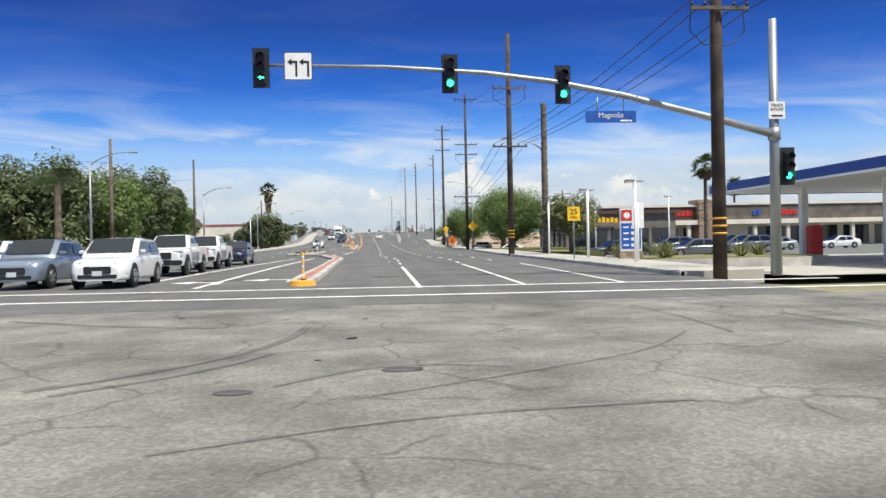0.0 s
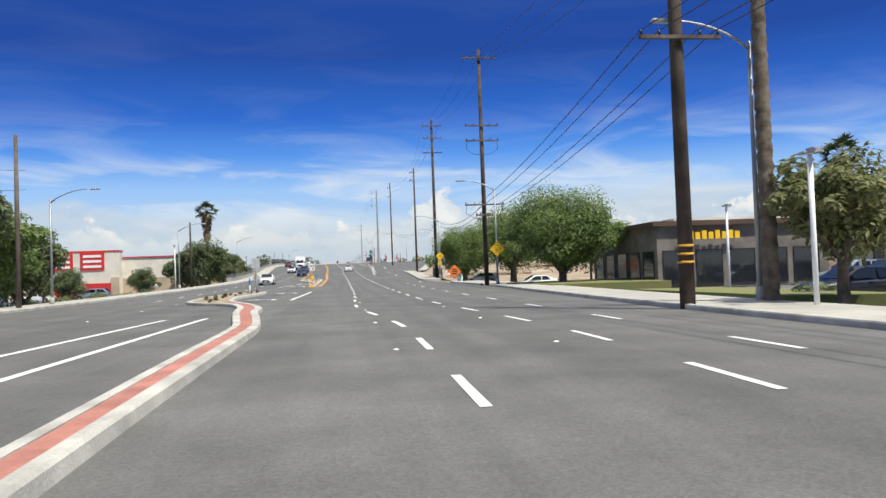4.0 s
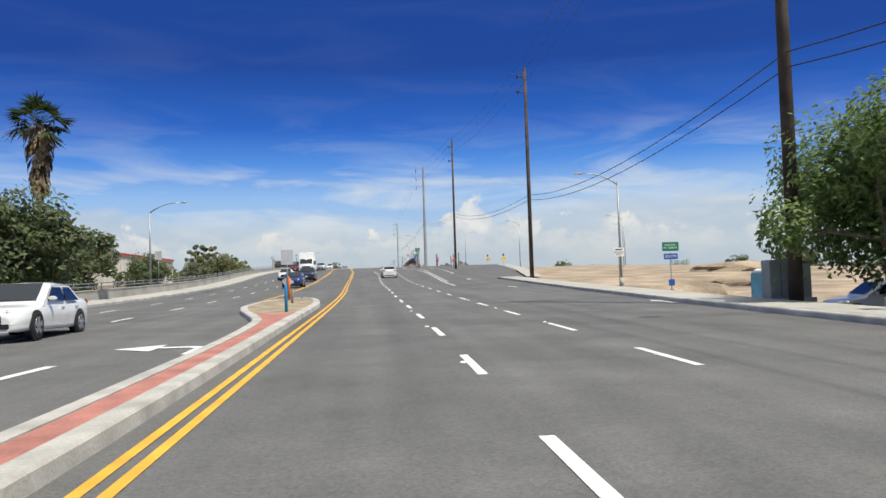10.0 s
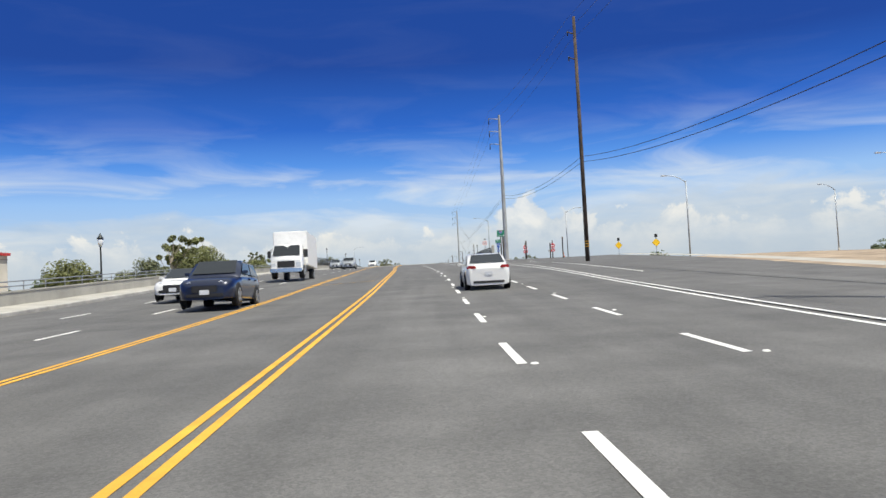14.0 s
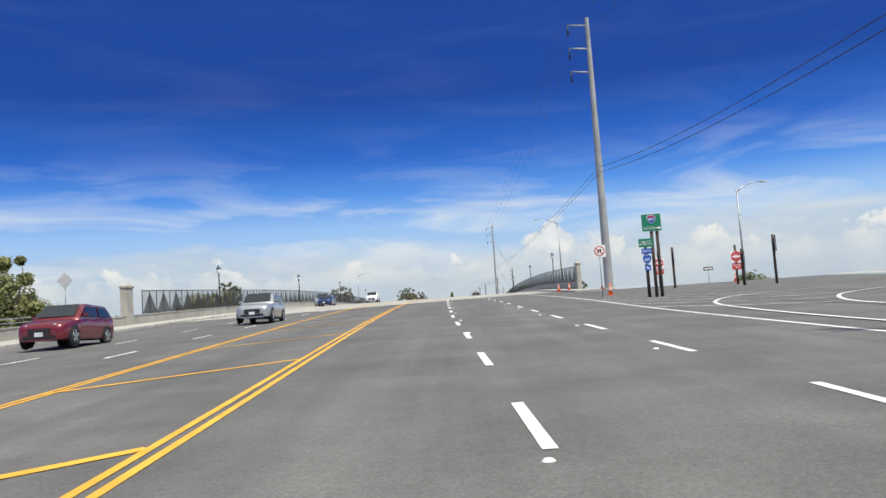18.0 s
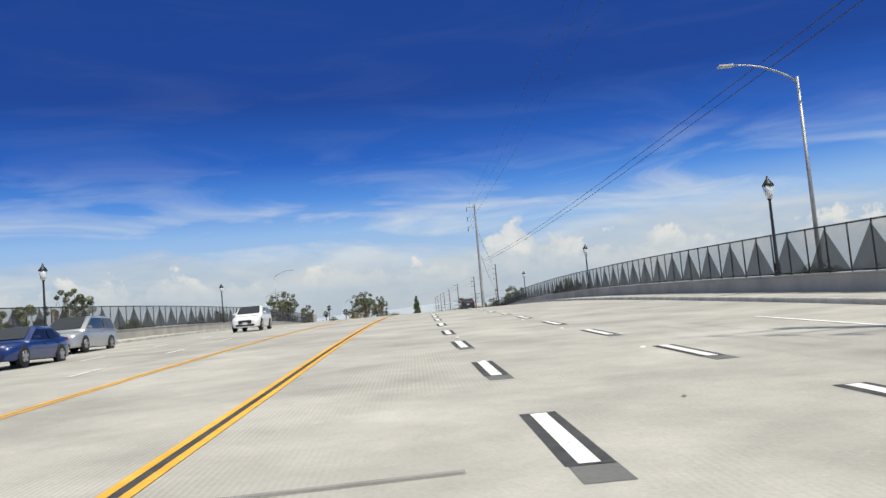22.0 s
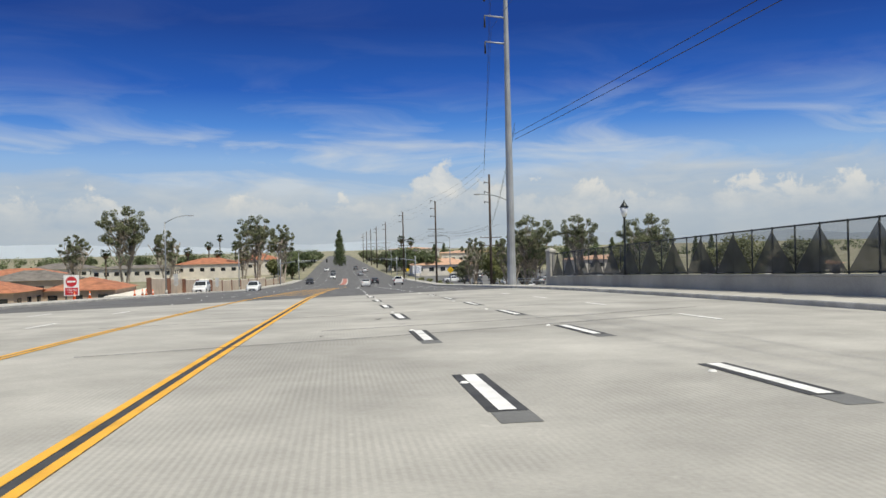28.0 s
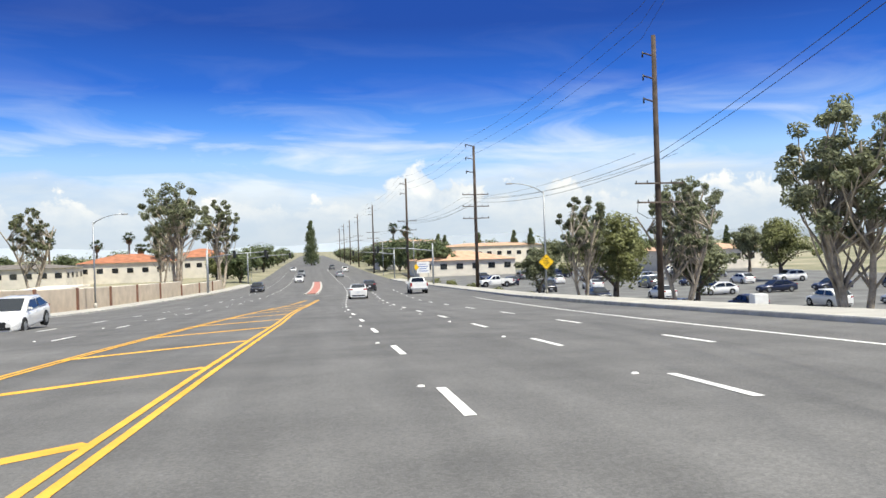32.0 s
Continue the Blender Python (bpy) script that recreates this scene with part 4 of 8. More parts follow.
isl1_r = spline([25.6, 26.4, 31, 36, 44, 52, 58, 63, 67, 70, 72.5, 76.0, 79.0, 82, 85.2, 91, 101.2, 104.0, 105.5], [-3.4, -3.2, -3.1, -3.1, -3.16, -3.14, -3.15, -3.6, -4.05, -4.18, -4.55, -5.25, -6.1, -6.85, -7.3, -7.6, -6.95, -7.1, -7.8])
isl1_l = spline([25.6, 26.4, 31, 35, 42, 50, 58, 63, 67, 71.0, 73.6, 76.6, 78.6, 80.2, 82.2, 84.5, 92, 99.5, 103.8, 105.5], [-3.6, -4.0, -4.0, -3.92, -3.85, -3.9, -3.95, -4.55, -5.05, -5.4, -5.75, -6.4, -7.3, -8.4, -9.4, -10.0, -10.4, -9.95, -8.6, -8.1])
island("long kerbed median with red stamped paving and a dirt bed", isl1_l, isl1_r, 25.6, 106, [(26.6, 79.5, M["brick"], "red_paving"), (79.5, 105, M["dirt2"], "dirt_bed")])
isl2_r = spline([123.4, 124.4, 130, 145, 156, 160, 163, 165], [-4.05, -3.72, -3.66, -3.68, -3.66, -3.9, -4.3, -5.0])
isl2_l = spline([123.4, 124.4, 130, 138, 144.3, 148, 151, 155, 160, 163, 165], [-4.3, -4.62, -4.58, -4.6, -4.9, -5.6, -6.3, -6.9, -6.9, -6.5, -5.4])
island("kerbed median with red paving, dirt bed and yellow nose", isl2_l, isl2_r, 123.4, 165, [(125, 148.5, M["brick"], "red_paving"), (148.5, 164, M["dirt2"], "dirt_bed")])
island("far kerbed median with red paving", lambda y: -5.2, lambda y: -3.4, 632, 700, [(633, 699, M["brick"], "red_paving")])
for u, y, r in ((-3.5, 25.75, 0.42), (-4.2, 123.6, 0.45)):
    w = bmesh.new()
    bmesh.ops.create_cone(w, cap_ends=True, segments=20, radius1=r + 0.04, radius2=r - 0.03, depth=0.22)
    ob = part("island_nose", w, M["yellow"])
    ob.matrix_basis = on_road(u, y, 0.06)
    tagged(ob, "yellow painted rounded kerb nose of the median", "kerb", kind="structure")


# ---- parapets and bridge fences ----
def parapet(side, y0, y1, offset, height, label, capped=True):
    s = 1 if side > 0 else -1
    c = curb_r if s > 0 else curb_l
    sec = [(s * offset, 0.0), (s * offset, height - 0.08), (s * (offset - 0.04), height - 0.06), (s * (offset - 0.04), height), (s * (offset + 0.28), height), (s * (offset + 0.28), -1.2), (s * (offset + 0.05), -1.2)]
    ob = part("parapet_wall", sweep(bmesh.new(), sec, y0, y1, 3.0, c), M["wallc"])
    return tagged(ob, label, "wall", kind="structure")


parapet(-1, 168, 312, 2.6, 0.82, "pale concrete parapet wall along the approach")
parapet(-1, 312, 490, 2.6, 0.85, "concrete bridge parapet under a dark fence")
parapet(1, 342, 512, 2.4, 0.85, "concrete bridge parapet under a dark fence")


def bridge_fence(side, y0, y1, offset, base, height, bay, label):
    """Dark fence: posts, rails, see-through mesh bays, triangular panels standing in the bays."""
    s = 1 if side > 0 else -1
    c = curb_r if s > 0 else curb_l
    root = empty("bridge_fence", Matrix(), label, "fence")
    n = int((y1 - y0) / bay)
    for i in range(n + 1):
        y = y0 + i * bay
        p = W(c(y) + s * offset, y, base)
        part("post", tubem([p, p + Vector((0, 0, height))], 0.035, 6), M["darkmetal"], root)
        if i == n:
            break
        q = W(c(y + bay) + s * offset, y + bay, base)
        for h in (0.06, height - 0.04):
            part("rail", tubem([p + Vector((0, 0, h)), q + Vector((0, 0, h))], 0.03, 5), M["darkmetal"], root)
        w = bmesh.new()
        w.faces.new([w.verts.new(v) for v in (p + Vector((0, 0, 0.06)), q + Vector((0, 0, 0.06)), q + Vector((0, 0, height)), p + Vector((0, 0, height)))])
        part("mesh", w, M["mesh"], root)
        if i % 2 == 0 and i + 2 <= n:
            far = W(c(y + 2 * bay) + s * offset, y + 2 * bay, base)
            w = bmesh.new()
            inset = Vector((-s * 0.03, 0, 0))
            f = w.faces.new([w.verts.new(v + inset) for v in (p + Vector((0, 0, 0.08)), far + Vector((0, 0, 0.08)), q + Vector((0, 0, height * 0.93)))])
            bmesh.ops.solidify(w, geom=[f], thickness=0.012)
            part("panel", w, M["panel"], root)
    return root


bridge_fence(-1, 316, 486, 2.72, 0.85, 1.75, 1.5, "dark see-through bridge fence with triangular panels")
bridge_fence(1, 343, 511.5, 2.52, 0.85, 1.75, 1.5, "dark see-through bridge fence with triangular panels")


# ---- vehicles ----
def loft(bm, stations, mi=0, smooth=True, cap=True):
    """Skin over half sections [(x, y, z), ...] mirrored in x."""
    rows = []
    for sec in stations:
        full = [(-x, y, z) for x, y, z in sec[::-1] if abs(x) > 1e-4] + list(sec)
        rows.append([bm.verts.new(p) for p in full])
    for a, b in zip(rows, rows[1:]):
        for k in range(len(a) - 1):
            f = bm.faces.new((a[k], b[k], b[k + 1], a[k + 1]))
            f.smooth, f.material_index = smooth, mi
    if cap:
        for r, rev in ((rows[0], False), (rows[-1], True)):
            f = bm.faces.new(r[::-1] if rev else r)
            f.material_index = mi
    bmesh.ops.recalc_face_normals(bm, faces=bm.faces)
    return bm


def dense(st, along=3, around=2):
    """More sections and points through the given ones, on smooth curves."""
    def cr(a, b, c, d, t):
        return tuple(0.5 * (2 * q + (r - p) * t + (2 * p - 5 * q + 4 * r - w) * t * t + (3 * q - p - 3 * r + w) * t ** 3) for p, q, r, w in zip(a, b, c, d))

    def run(pts, k):
        out = []
        for i in range(len(pts) - 1):
            a, d = pts[max(0, i - 1)], pts[min(len(pts) - 1, i + 2)]
            out += [cr(a, pts[i], pts[i + 1], d, j / k) for j in range(k)]
        return out + [pts[-1]]
    cols = [run(list(c), along) for c in zip(*st)]
    return [[(max(0.0, x) if i else 0.0, y, z) for i, (x, y, z) in enumerate(run(list(sec), around))] for sec in zip(*cols)]


# length, width, height, ground gap, hood height, belt height, hood end, windscreen top, roof end, tail end (fractions of length from the front), wheel radius
SHAPES = {
    "sedan": (4.65, 1.80, 1.45, 0.20, 0.86, 0.95, 0.27, 0.43, 0.74, 0.90, 0.325, 1.05),
    "hatch": (4.45, 1.78, 1.49, 0.19, 0.88, 0.98, 0.22, 0.42, 0.78, 0.97, 0.32, 1.0),
    "suv": (4.70, 1.88, 1.68, 0.24, 1.03, 1.14, 0.27, 0.41, 0.84, 0.975, 0.37, 1.12),
    "van": (5.10, 1.98, 1.75, 0.20, 1.00, 1.10, 0.18, 0.36, 0.88, 0.985, 0.35, 1.08),
}


def car(kind, color, label, m, group="", plain=False):
    L, Wd, H, gap, hood, belt, he, wt, re, te, wr, tailz = SHAPES[kind]
    pt = CARPAINT[color]
    root = empty({"sedan": "sedan_car", "hatch": "hatchback_car", "suv": "suv_car", "van": "minivan"}[kind], m, label, "car", group)
    hw = Wd / 2
    Y = lambda f: L * (0.5 - f)  # front is +y

    def sec(f, top, w):
        y = Y(f)
        return [(0, y, top), (w * 0.62, y, top - 0.01), (w * 0.90, y, top - 0.07), (w * 0.985, y, top - 0.22), (w, y, top * 0.5 + 0.08), (w * 0.97, y, gap + 0.12), (w * 0.88, y, gap), (0, y, gap)]
    st = [sec(0.0, hood * 0.66, hw * 0.70), sec(0.015, hood * 0.80, hw * 0.83), sec(0.05, hood * 0.90, hw * 0.94), sec(0.12, hood * 0.955, hw), sec(he, hood + 0.04, hw), sec(he + 0.06, belt, hw), sec(0.55, belt + 0.01, hw), sec(0.75, belt + 0.03, hw), sec(min(te, 0.93), max(tailz, belt), hw * 0.985), sec(0.975, tailz * 0.97, hw * 0.93), sec(1.0, tailz * 0.80, hw * 0.82)]
    part("body", loft(bmesh.new(), st if plain else dense(st)), pt, root)
    # cabin: painted shell and the dark panes set on it
    inset = 0.17 if kind in ("sedan", "hatch") else 0.13
    yb0, yt0, yt1, yb1 = Y(he - 0.01), Y(wt), Y(re), Y(te)
    zb, zt = belt - 0.025, H
    wb, wtp = hw * 0.965, hw - inset
    cab = bmesh.new()
    loft(cab, [[(0, yb0 + 0.10, zb - 0.12), (wb * 0.8, yb0 + 0.08, zb - 0.12), (wb, yb0 - 0.06, zb - 0.12)],
               [(0, yb0, zb), (wb * 0.8, yb0, zb), (wb, yb0 - 0.12, zb - 0.02)],
               [(0, yt0, zt - 0.035), (wtp * 0.8, yt0, zt - 0.05), (wtp, yt0 - 0.10, zt - 0.11)],
               [(0, (yt0 * 2 + yt1) / 3, zt), (wtp * 0.8, (yt0 * 2 + yt1) / 3, zt - 0.015), (wtp * 1.01, (yt0 * 2 + yt1) / 3, zt - 0.075)],
               [(0, yt1, zt - 0.03), (wtp * 0.8, yt1, zt - 0.045), (wtp, yt1 + 0.06, zt - 0.10)],
               [(0, yb1, zb + (tailz - belt) + 0.02), (wb * 0.8, yb1, zb + (tailz - belt) + 0.02), (wb * 0.95, yb1 + 0.10, zb)],
               [(0, yb1 - 0.03, zb - 0.12), (wb * 0.8, yb1 - 0.03, zb - 0.12), (wb * 0.95, yb1 + 0.08, zb - 0.14)]], cap=False)
    # side skirts of the cabin down to the belt
    for s in (-1, 1):
        pts = [(s * wb, yb0 - 0.12, zb - 0.02), (s * wtp, yt0 - 0.10, zt - 0.11), (s * wtp * 1.01, (yt0 * 2 + yt1) / 3, zt - 0.075), (s * wtp, yt1 + 0.06, zt - 0.10), (s * wb * 0.95, yb1 + 0.10, zb), (s * wb * 0.95, yb1 + 0.08, zb - 0.14), (s * wb, yb0 - 0.06, zb - 0.12)]
        cab.faces.new([cab.verts.new(p) for p in (pts if s < 0 else pts[::-1])])
    part("cabin", cab, pt, root)

    def pane(name, quad, out, mat_=None):
        w = bmesh.new()
        q = [Vector(p) for p in quad]
        c = sum(q, Vector()) / len(q)
        q = [c + (p - c) * 0.965 + Vector(out) for p in q]
        w.faces.new([w.verts.new(p) for p in q])
        return part(name, w, mat_ or M["carglass"], root)

    e = 0.012
    pane("windscreen", [(-wb * 0.86, yb0 - 0.02, zb + 0.02), (wb * 0.86, yb0 - 0.02, zb + 0.02), (wtp * 0.86, yt0, zt - 0.05), (-wtp * 0.86, yt0, zt - 0.05)], (0, e * 2, e * 2))
    tb = zb + (tailz - belt) + 0.03
    pane("rear_window", [(wb * 0.84, yb1 + 0.02, tb), (-wb * 0.84, yb1 + 0.02, tb), (-wtp * 0.84, yt1, zt - 0.06), (wtp * 0.84, yt1, zt - 0.06)], (0, -e * 2, e * 2))
    mid = (yt0 + yt1) / 2 - 0.05
    for s in (-1, 1):
        a, b = s * wb * 0.995, s * wtp * 1.0
        zs = zt - 0.14
        for q in ([(a, yb0 - 0.28, zb + 0.01), (b, yt0 - 0.10, zs), (b, mid + 0.05, zs), (a, mid + 0.05, zb + 0.01)], [(a, mid - 0.05, zb + 0.01), (b, mid - 0.05, zs), (b, yt1 + 0.12, zs), (a * 0.985, yb1 + (0.45 if kind == "sedan" else 0.3), zb + 0.02)]):
            pane("side_window", q if s > 0 else q[::-1], (s * 0.022, 0, 0.004))
        w = boxm(-0.10, 0.10, -0.06, 0.06, -0.06, 0.06, bevel=0.03)
        bmesh.ops.translate(w, verts=w.verts, vec=(s * (hw + 0.07), yb0 - 0.42, belt + 0.05))
        part("mirror", w, pt, root)
        # door seams and handles
        if not plain:
            for yy in (mid + 0.28, mid - 0.72):
                w = boxm(s * hw * 0.965, s * (hw * 0.975 + 0.03), yy - 0.09, yy + 0.09, belt - 0.19, belt - 0.155, bevel=0.01)
                part("door_handle", w, pt, root)
        # lamps
        w = boxm(-0.21, 0.21, -0.11, 0.11, -0.06, 0.06, bevel=0.05)
        bmesh.ops.transform(w, matrix=pose(s * hw * 0.66, Y(0.045), hood * 0.76, 8, s * 6, s * -30), verts=w.verts)
        part("headlight", w, M["headlamp"], root)
        w = boxm(-0.19, 0.19, -0.07, 0.07, -0.08, 0.08, bevel=0.04)
        bmesh.ops.transform(w, matrix=pose(s * hw * 0.74, Y(0.978), tailz * 0.86, 0, 0, s * 24), verts=w.verts)
        part("tail_light", w, M["taillamp"], root)
        # wheels in dark arches
        for f in (0.18, 0.80):
            w = bmesh.new()
            bmesh.ops.create_cone(w, cap_ends=True, segments=24, radius1=wr + 0.055, radius2=wr + 0.055, depth=0.05)
            bmesh.ops.transform(w, matrix=pose(s * (hw - 0.012), Y(f), wr + 0.01, 0, 90), verts=w.verts)
            part("wheel_arch", w, M["trimblack"], root)
            ty = bmesh.new()
            tube(ty, [(s * (hw - 0.20), Y(f), wr), (s * (hw - 0.19), Y(f), wr), (s * (hw + 0.015), Y(f), wr), (s * (hw + 0.035), Y(f), wr)], [wr * 0.93, wr, wr, wr * 0.93], 20)
            ob = part("tyre", ty, M["tyre"], root)
            rm = bmesh.new()
            for k in range(5):
                box(rm, -0.012, 0.012, -0.06, 0.06, 0.05, wr * 0.66, pose(s * (hw + 0.036), Y(f), wr, k * 72, 0, 0))
            bmesh.ops.create_cone(rm, cap_ends=True, segments=14, radius1=wr * 0.2, radius2=wr * 0.2, depth=0.03, matrix=pose(s * (hw + 0.036), Y(f), wr, 0, 90))
            tube(rm, [(s * (hw + 0.02), Y(f), wr), (s * (hw + 0.045), Y(f), wr)], [wr * 0.70, wr * 0.66], 18, caps=False)
            part("rim", rm, M["rim"], ob)
    # grille, bumper inserts, plates
    g = boxm(-hw * 0.46, hw * 0.46, -0.04, 0.03, -0.13, 0.12, bevel=0.025)
    bmesh.ops.translate(g, verts=g.verts, vec=(0, Y(0.0) - 0.005, hood * 0.56))
    part("grille", g, M["trimblack"], root)
    g = boxm(-hw * 0.66, hw * 0.66, -0.03, 0.03, -0.06, 0.06, bevel=0.02)
    bmesh.ops.translate(g, verts=g.verts, vec=(0, Y(0.0) - 0.0, gap + 0.13))
    part("lower_intake", g, M["trimblack"], root)
    g = boxm(-hw * 0.72, hw * 0.72, -0.05, 0.03, -0.09, 0.06, bevel=0.03)
    bmesh.ops.translate(g, verts=g.verts, vec=(0, Y(1.0) + 0.03, gap + 0.14))
    part("rear_bumper_insert", g, M["trimblack"], root)
    for yy, zz in ((Y(1.0) - 0.012, tailz * 0.62), (Y(0.0) + 0.03, hood * 0.46)):
        g = boxm(-0.155, 0.155, -0.008, 0.008, -0.078, 0.078)
        box(g, -0.11, 0.11, -0.012, 0.012, -0.03, 0.03)
        bmesh.ops.translate(g, verts=g.verts, vec=(0, yy, zz))
        part("number_plate", g, M["plate"], root)
    return root


def pickup(color, label, m, group=""):
    """A crew-cab pickup."""
    L, hw, H, wr = 5.4, 0.95, 1.82, 0.40
    pt = CARPAINT[color]
    root = empty("pickup_truck", m, label, "pickup truck", group)
    Y = lambda f: L * (0.5 - f)

    def sec(f, top, w, gap=0.42):
        y = Y(f)
        return [(0, y, top), (w * 0.75, y, top - 0.01), (w * 0.95, y, top - 0.06), (w, y, top - 0.2), (w, y, gap + 0.2), (w * 0.95, y, gap), (0, y, gap)]
    part("body", loft(bmesh.new(), [sec(0, 0.98, hw * 0.82), sec(0.02, 1.06, hw * 0.93), sec(0.07, 1.12, hw * 0.98), sec(0.24, 1.18, hw), sec(0.30, 1.20, hw), sec(0.62, 1.22, hw)]), pt, root)
    bed = bmesh.new()
    for s in (-1, 1):
        box(bed, s * hw - 0.05 * s - 0.05, s * hw - 0.05 * s + 0.05, Y(0.99), Y(0.615), 0.5, 1.24, bevel=0.03)
    box(bed, -hw + 0.03, hw - 0.03, Y(1.0), Y(0.985), 0.52, 1.22, bevel=0.03)
    box(bed, -hw + 0.1, hw - 0.1, Y(0.98), Y(0.62), 0.6, 0.68)
    part("cargo_bed", bed, pt, root)
    cab = bmesh.new()
    loft(cab, [[(0, Y(0.27), 1.18), (hw * 0.85, Y(0.27), 1.18), (hw * 0.96, Y(0.30), 1.17)], [(0, Y(0.40), H - 0.03), (hw * 0.68, Y(0.40), H - 0.05), (hw * 0.80, Y(0.42), H - 0.10)], [(0, Y(0.50), H), (hw * 0.68, Y(0.50), H - 0.01), (hw * 0.81, Y(0.50), H - 0.07)], [(0, Y(0.60), H - 0.03), (hw * 0.68, Y(0.60), H - 0.04), (hw * 0.80, Y(0.595), H - 0.09)], [(0, Y(0.625), 1.2), (hw * 0.85, Y(0.625), 1.2), (hw * 0.96, Y(0.62), 1.18)]], cap=False)
    for s in (-1, 1):
        p = [(s * hw * 0.96, Y(0.30), 1.17), (s * hw * 0.80, Y(0.42), H - 0.10), (s * hw * 0.81, Y(0.50), H - 0.07), (s * hw * 0.80, Y(0.595), H - 0.09), (s * hw * 0.96, Y(0.62), 1.18)]
        cab.faces.new([cab.verts.new(q) for q in (p if s < 0 else p[::-1])])
    part("cabin", cab, pt, root)

    def pane(name, q, out):
        w = bmesh.new()
        q = [Vector(p) for p in q]
        c = sum(q, Vector()) / 4
        w.faces.new([w.verts.new(c + (p - c) * 0.92 + Vector(out)) for p in q])
        part(name, w, M["carglass"], root)
    pane("windscreen", [(-hw * 0.88, Y(0.275), 1.2), (hw * 0.88, Y(0.275), 1.2), (hw * 0.7, Y(0.40), H - 0.05), (-hw * 0.7, Y(0.40), H - 0.05)], (0, 0.025, 0.025))
    pane("rear_window", [(hw * 0.85, Y(0.623), 1.25), (-hw * 0.85, Y(0.623), 1.25), (-hw * 0.7, Y(0.60), H - 0.06), (hw * 0.7, Y(0.60), H - 0.06)], (0, -0.025, 0.01))
    for s in (-1, 1):
        for f0, f1, f2, f3 in ((0.325, 0.425, 0.465, 0.465), (0.475, 0.475, 0.585, 0.605)):
            q = [(s * hw * 0.965, Y(f0), 1.2), (s * hw * 0.81, Y(f1), H - 0.13), (s * hw * 0.81, Y(f2), H - 0.13), (s * hw * 0.965, Y(f3), 1.2)]
            pane("side_window", q if s > 0 else q[::-1], (s * 0.022, 0, 0.005))
        part("mirror", box(bmesh.new(), s * (hw + 0.02), s * (hw + 0.24), Y(0.335), Y(0.315), 1.14, 1.34, bevel=0.03), pt, root)
        part("headlight", box(bmesh.new(), s * hw * 0.55, s * hw * 0.93, Y(0.045), Y(0.012), 0.88, 1.04, bevel=0.03), M["headlamp"], root)
        part("tail_light", box(bmesh.new(), s * (hw - 0.13), s * (hw + 0.005), Y(1.005), Y(0.985), 0.85, 1.2, bevel=0.02), M["taillamp"], root)
        for f in (0.17, 0.80):
            w = bmesh.new()
            bmesh.ops.create_cone(w, cap_ends=True, segments=20, radius1=wr + 0.08, radius2=wr + 0.08, depth=0.06, matrix=pose(s * (hw - 0.01), Y(f), wr + 0.03, 0, 90))
            part("wheel_arch", w, M["trimblack"], root)
            ob = part("tyre", tubem([(s * (hw - 0.22), Y(f), wr), (s * (hw - 0.2), Y(f), wr), (s * (hw + 0.02), Y(f), wr), (s * (hw + 0.05), Y(f), wr)], [wr * 0.92, wr, wr, wr * 0.92], 20), M["tyre"], root)
            rm = bmesh.new()
            for k in range(6):
                box(rm, -0.012, 0.012, -0.04, 0.04, 0.05, wr * 0.58, pose(s * (hw + 0.052), Y(f), wr, k * 60, 0, 0))
            part("rim", rm, M["rim"], ob)
    part("grille", box(bmesh.new(), -hw * 0.5, hw * 0.5, Y(0.005), Y(-0.008), 0.72, 1.0, bevel=0.02), M["trimblack"], root)
    part("front_bumper", box(bmesh.new(), -hw * 0.95, hw * 0.95, Y(0.03), Y(-0.015), 0.45, 0.66, bevel=0.04), M["trimblack"], root)
    part("rear_bumper", box(bmesh.new(), -hw * 0.95, hw * 0.95, Y(1.02), Y(0.985), 0.45, 0.62, bevel=0.03), M["chrome"], root)
    part("number_plate", box(bmesh.new(), -0.155, 0.155, Y(-0.016), Y(-0.02), 0.5, 0.65), M["plate"], root)
    return root


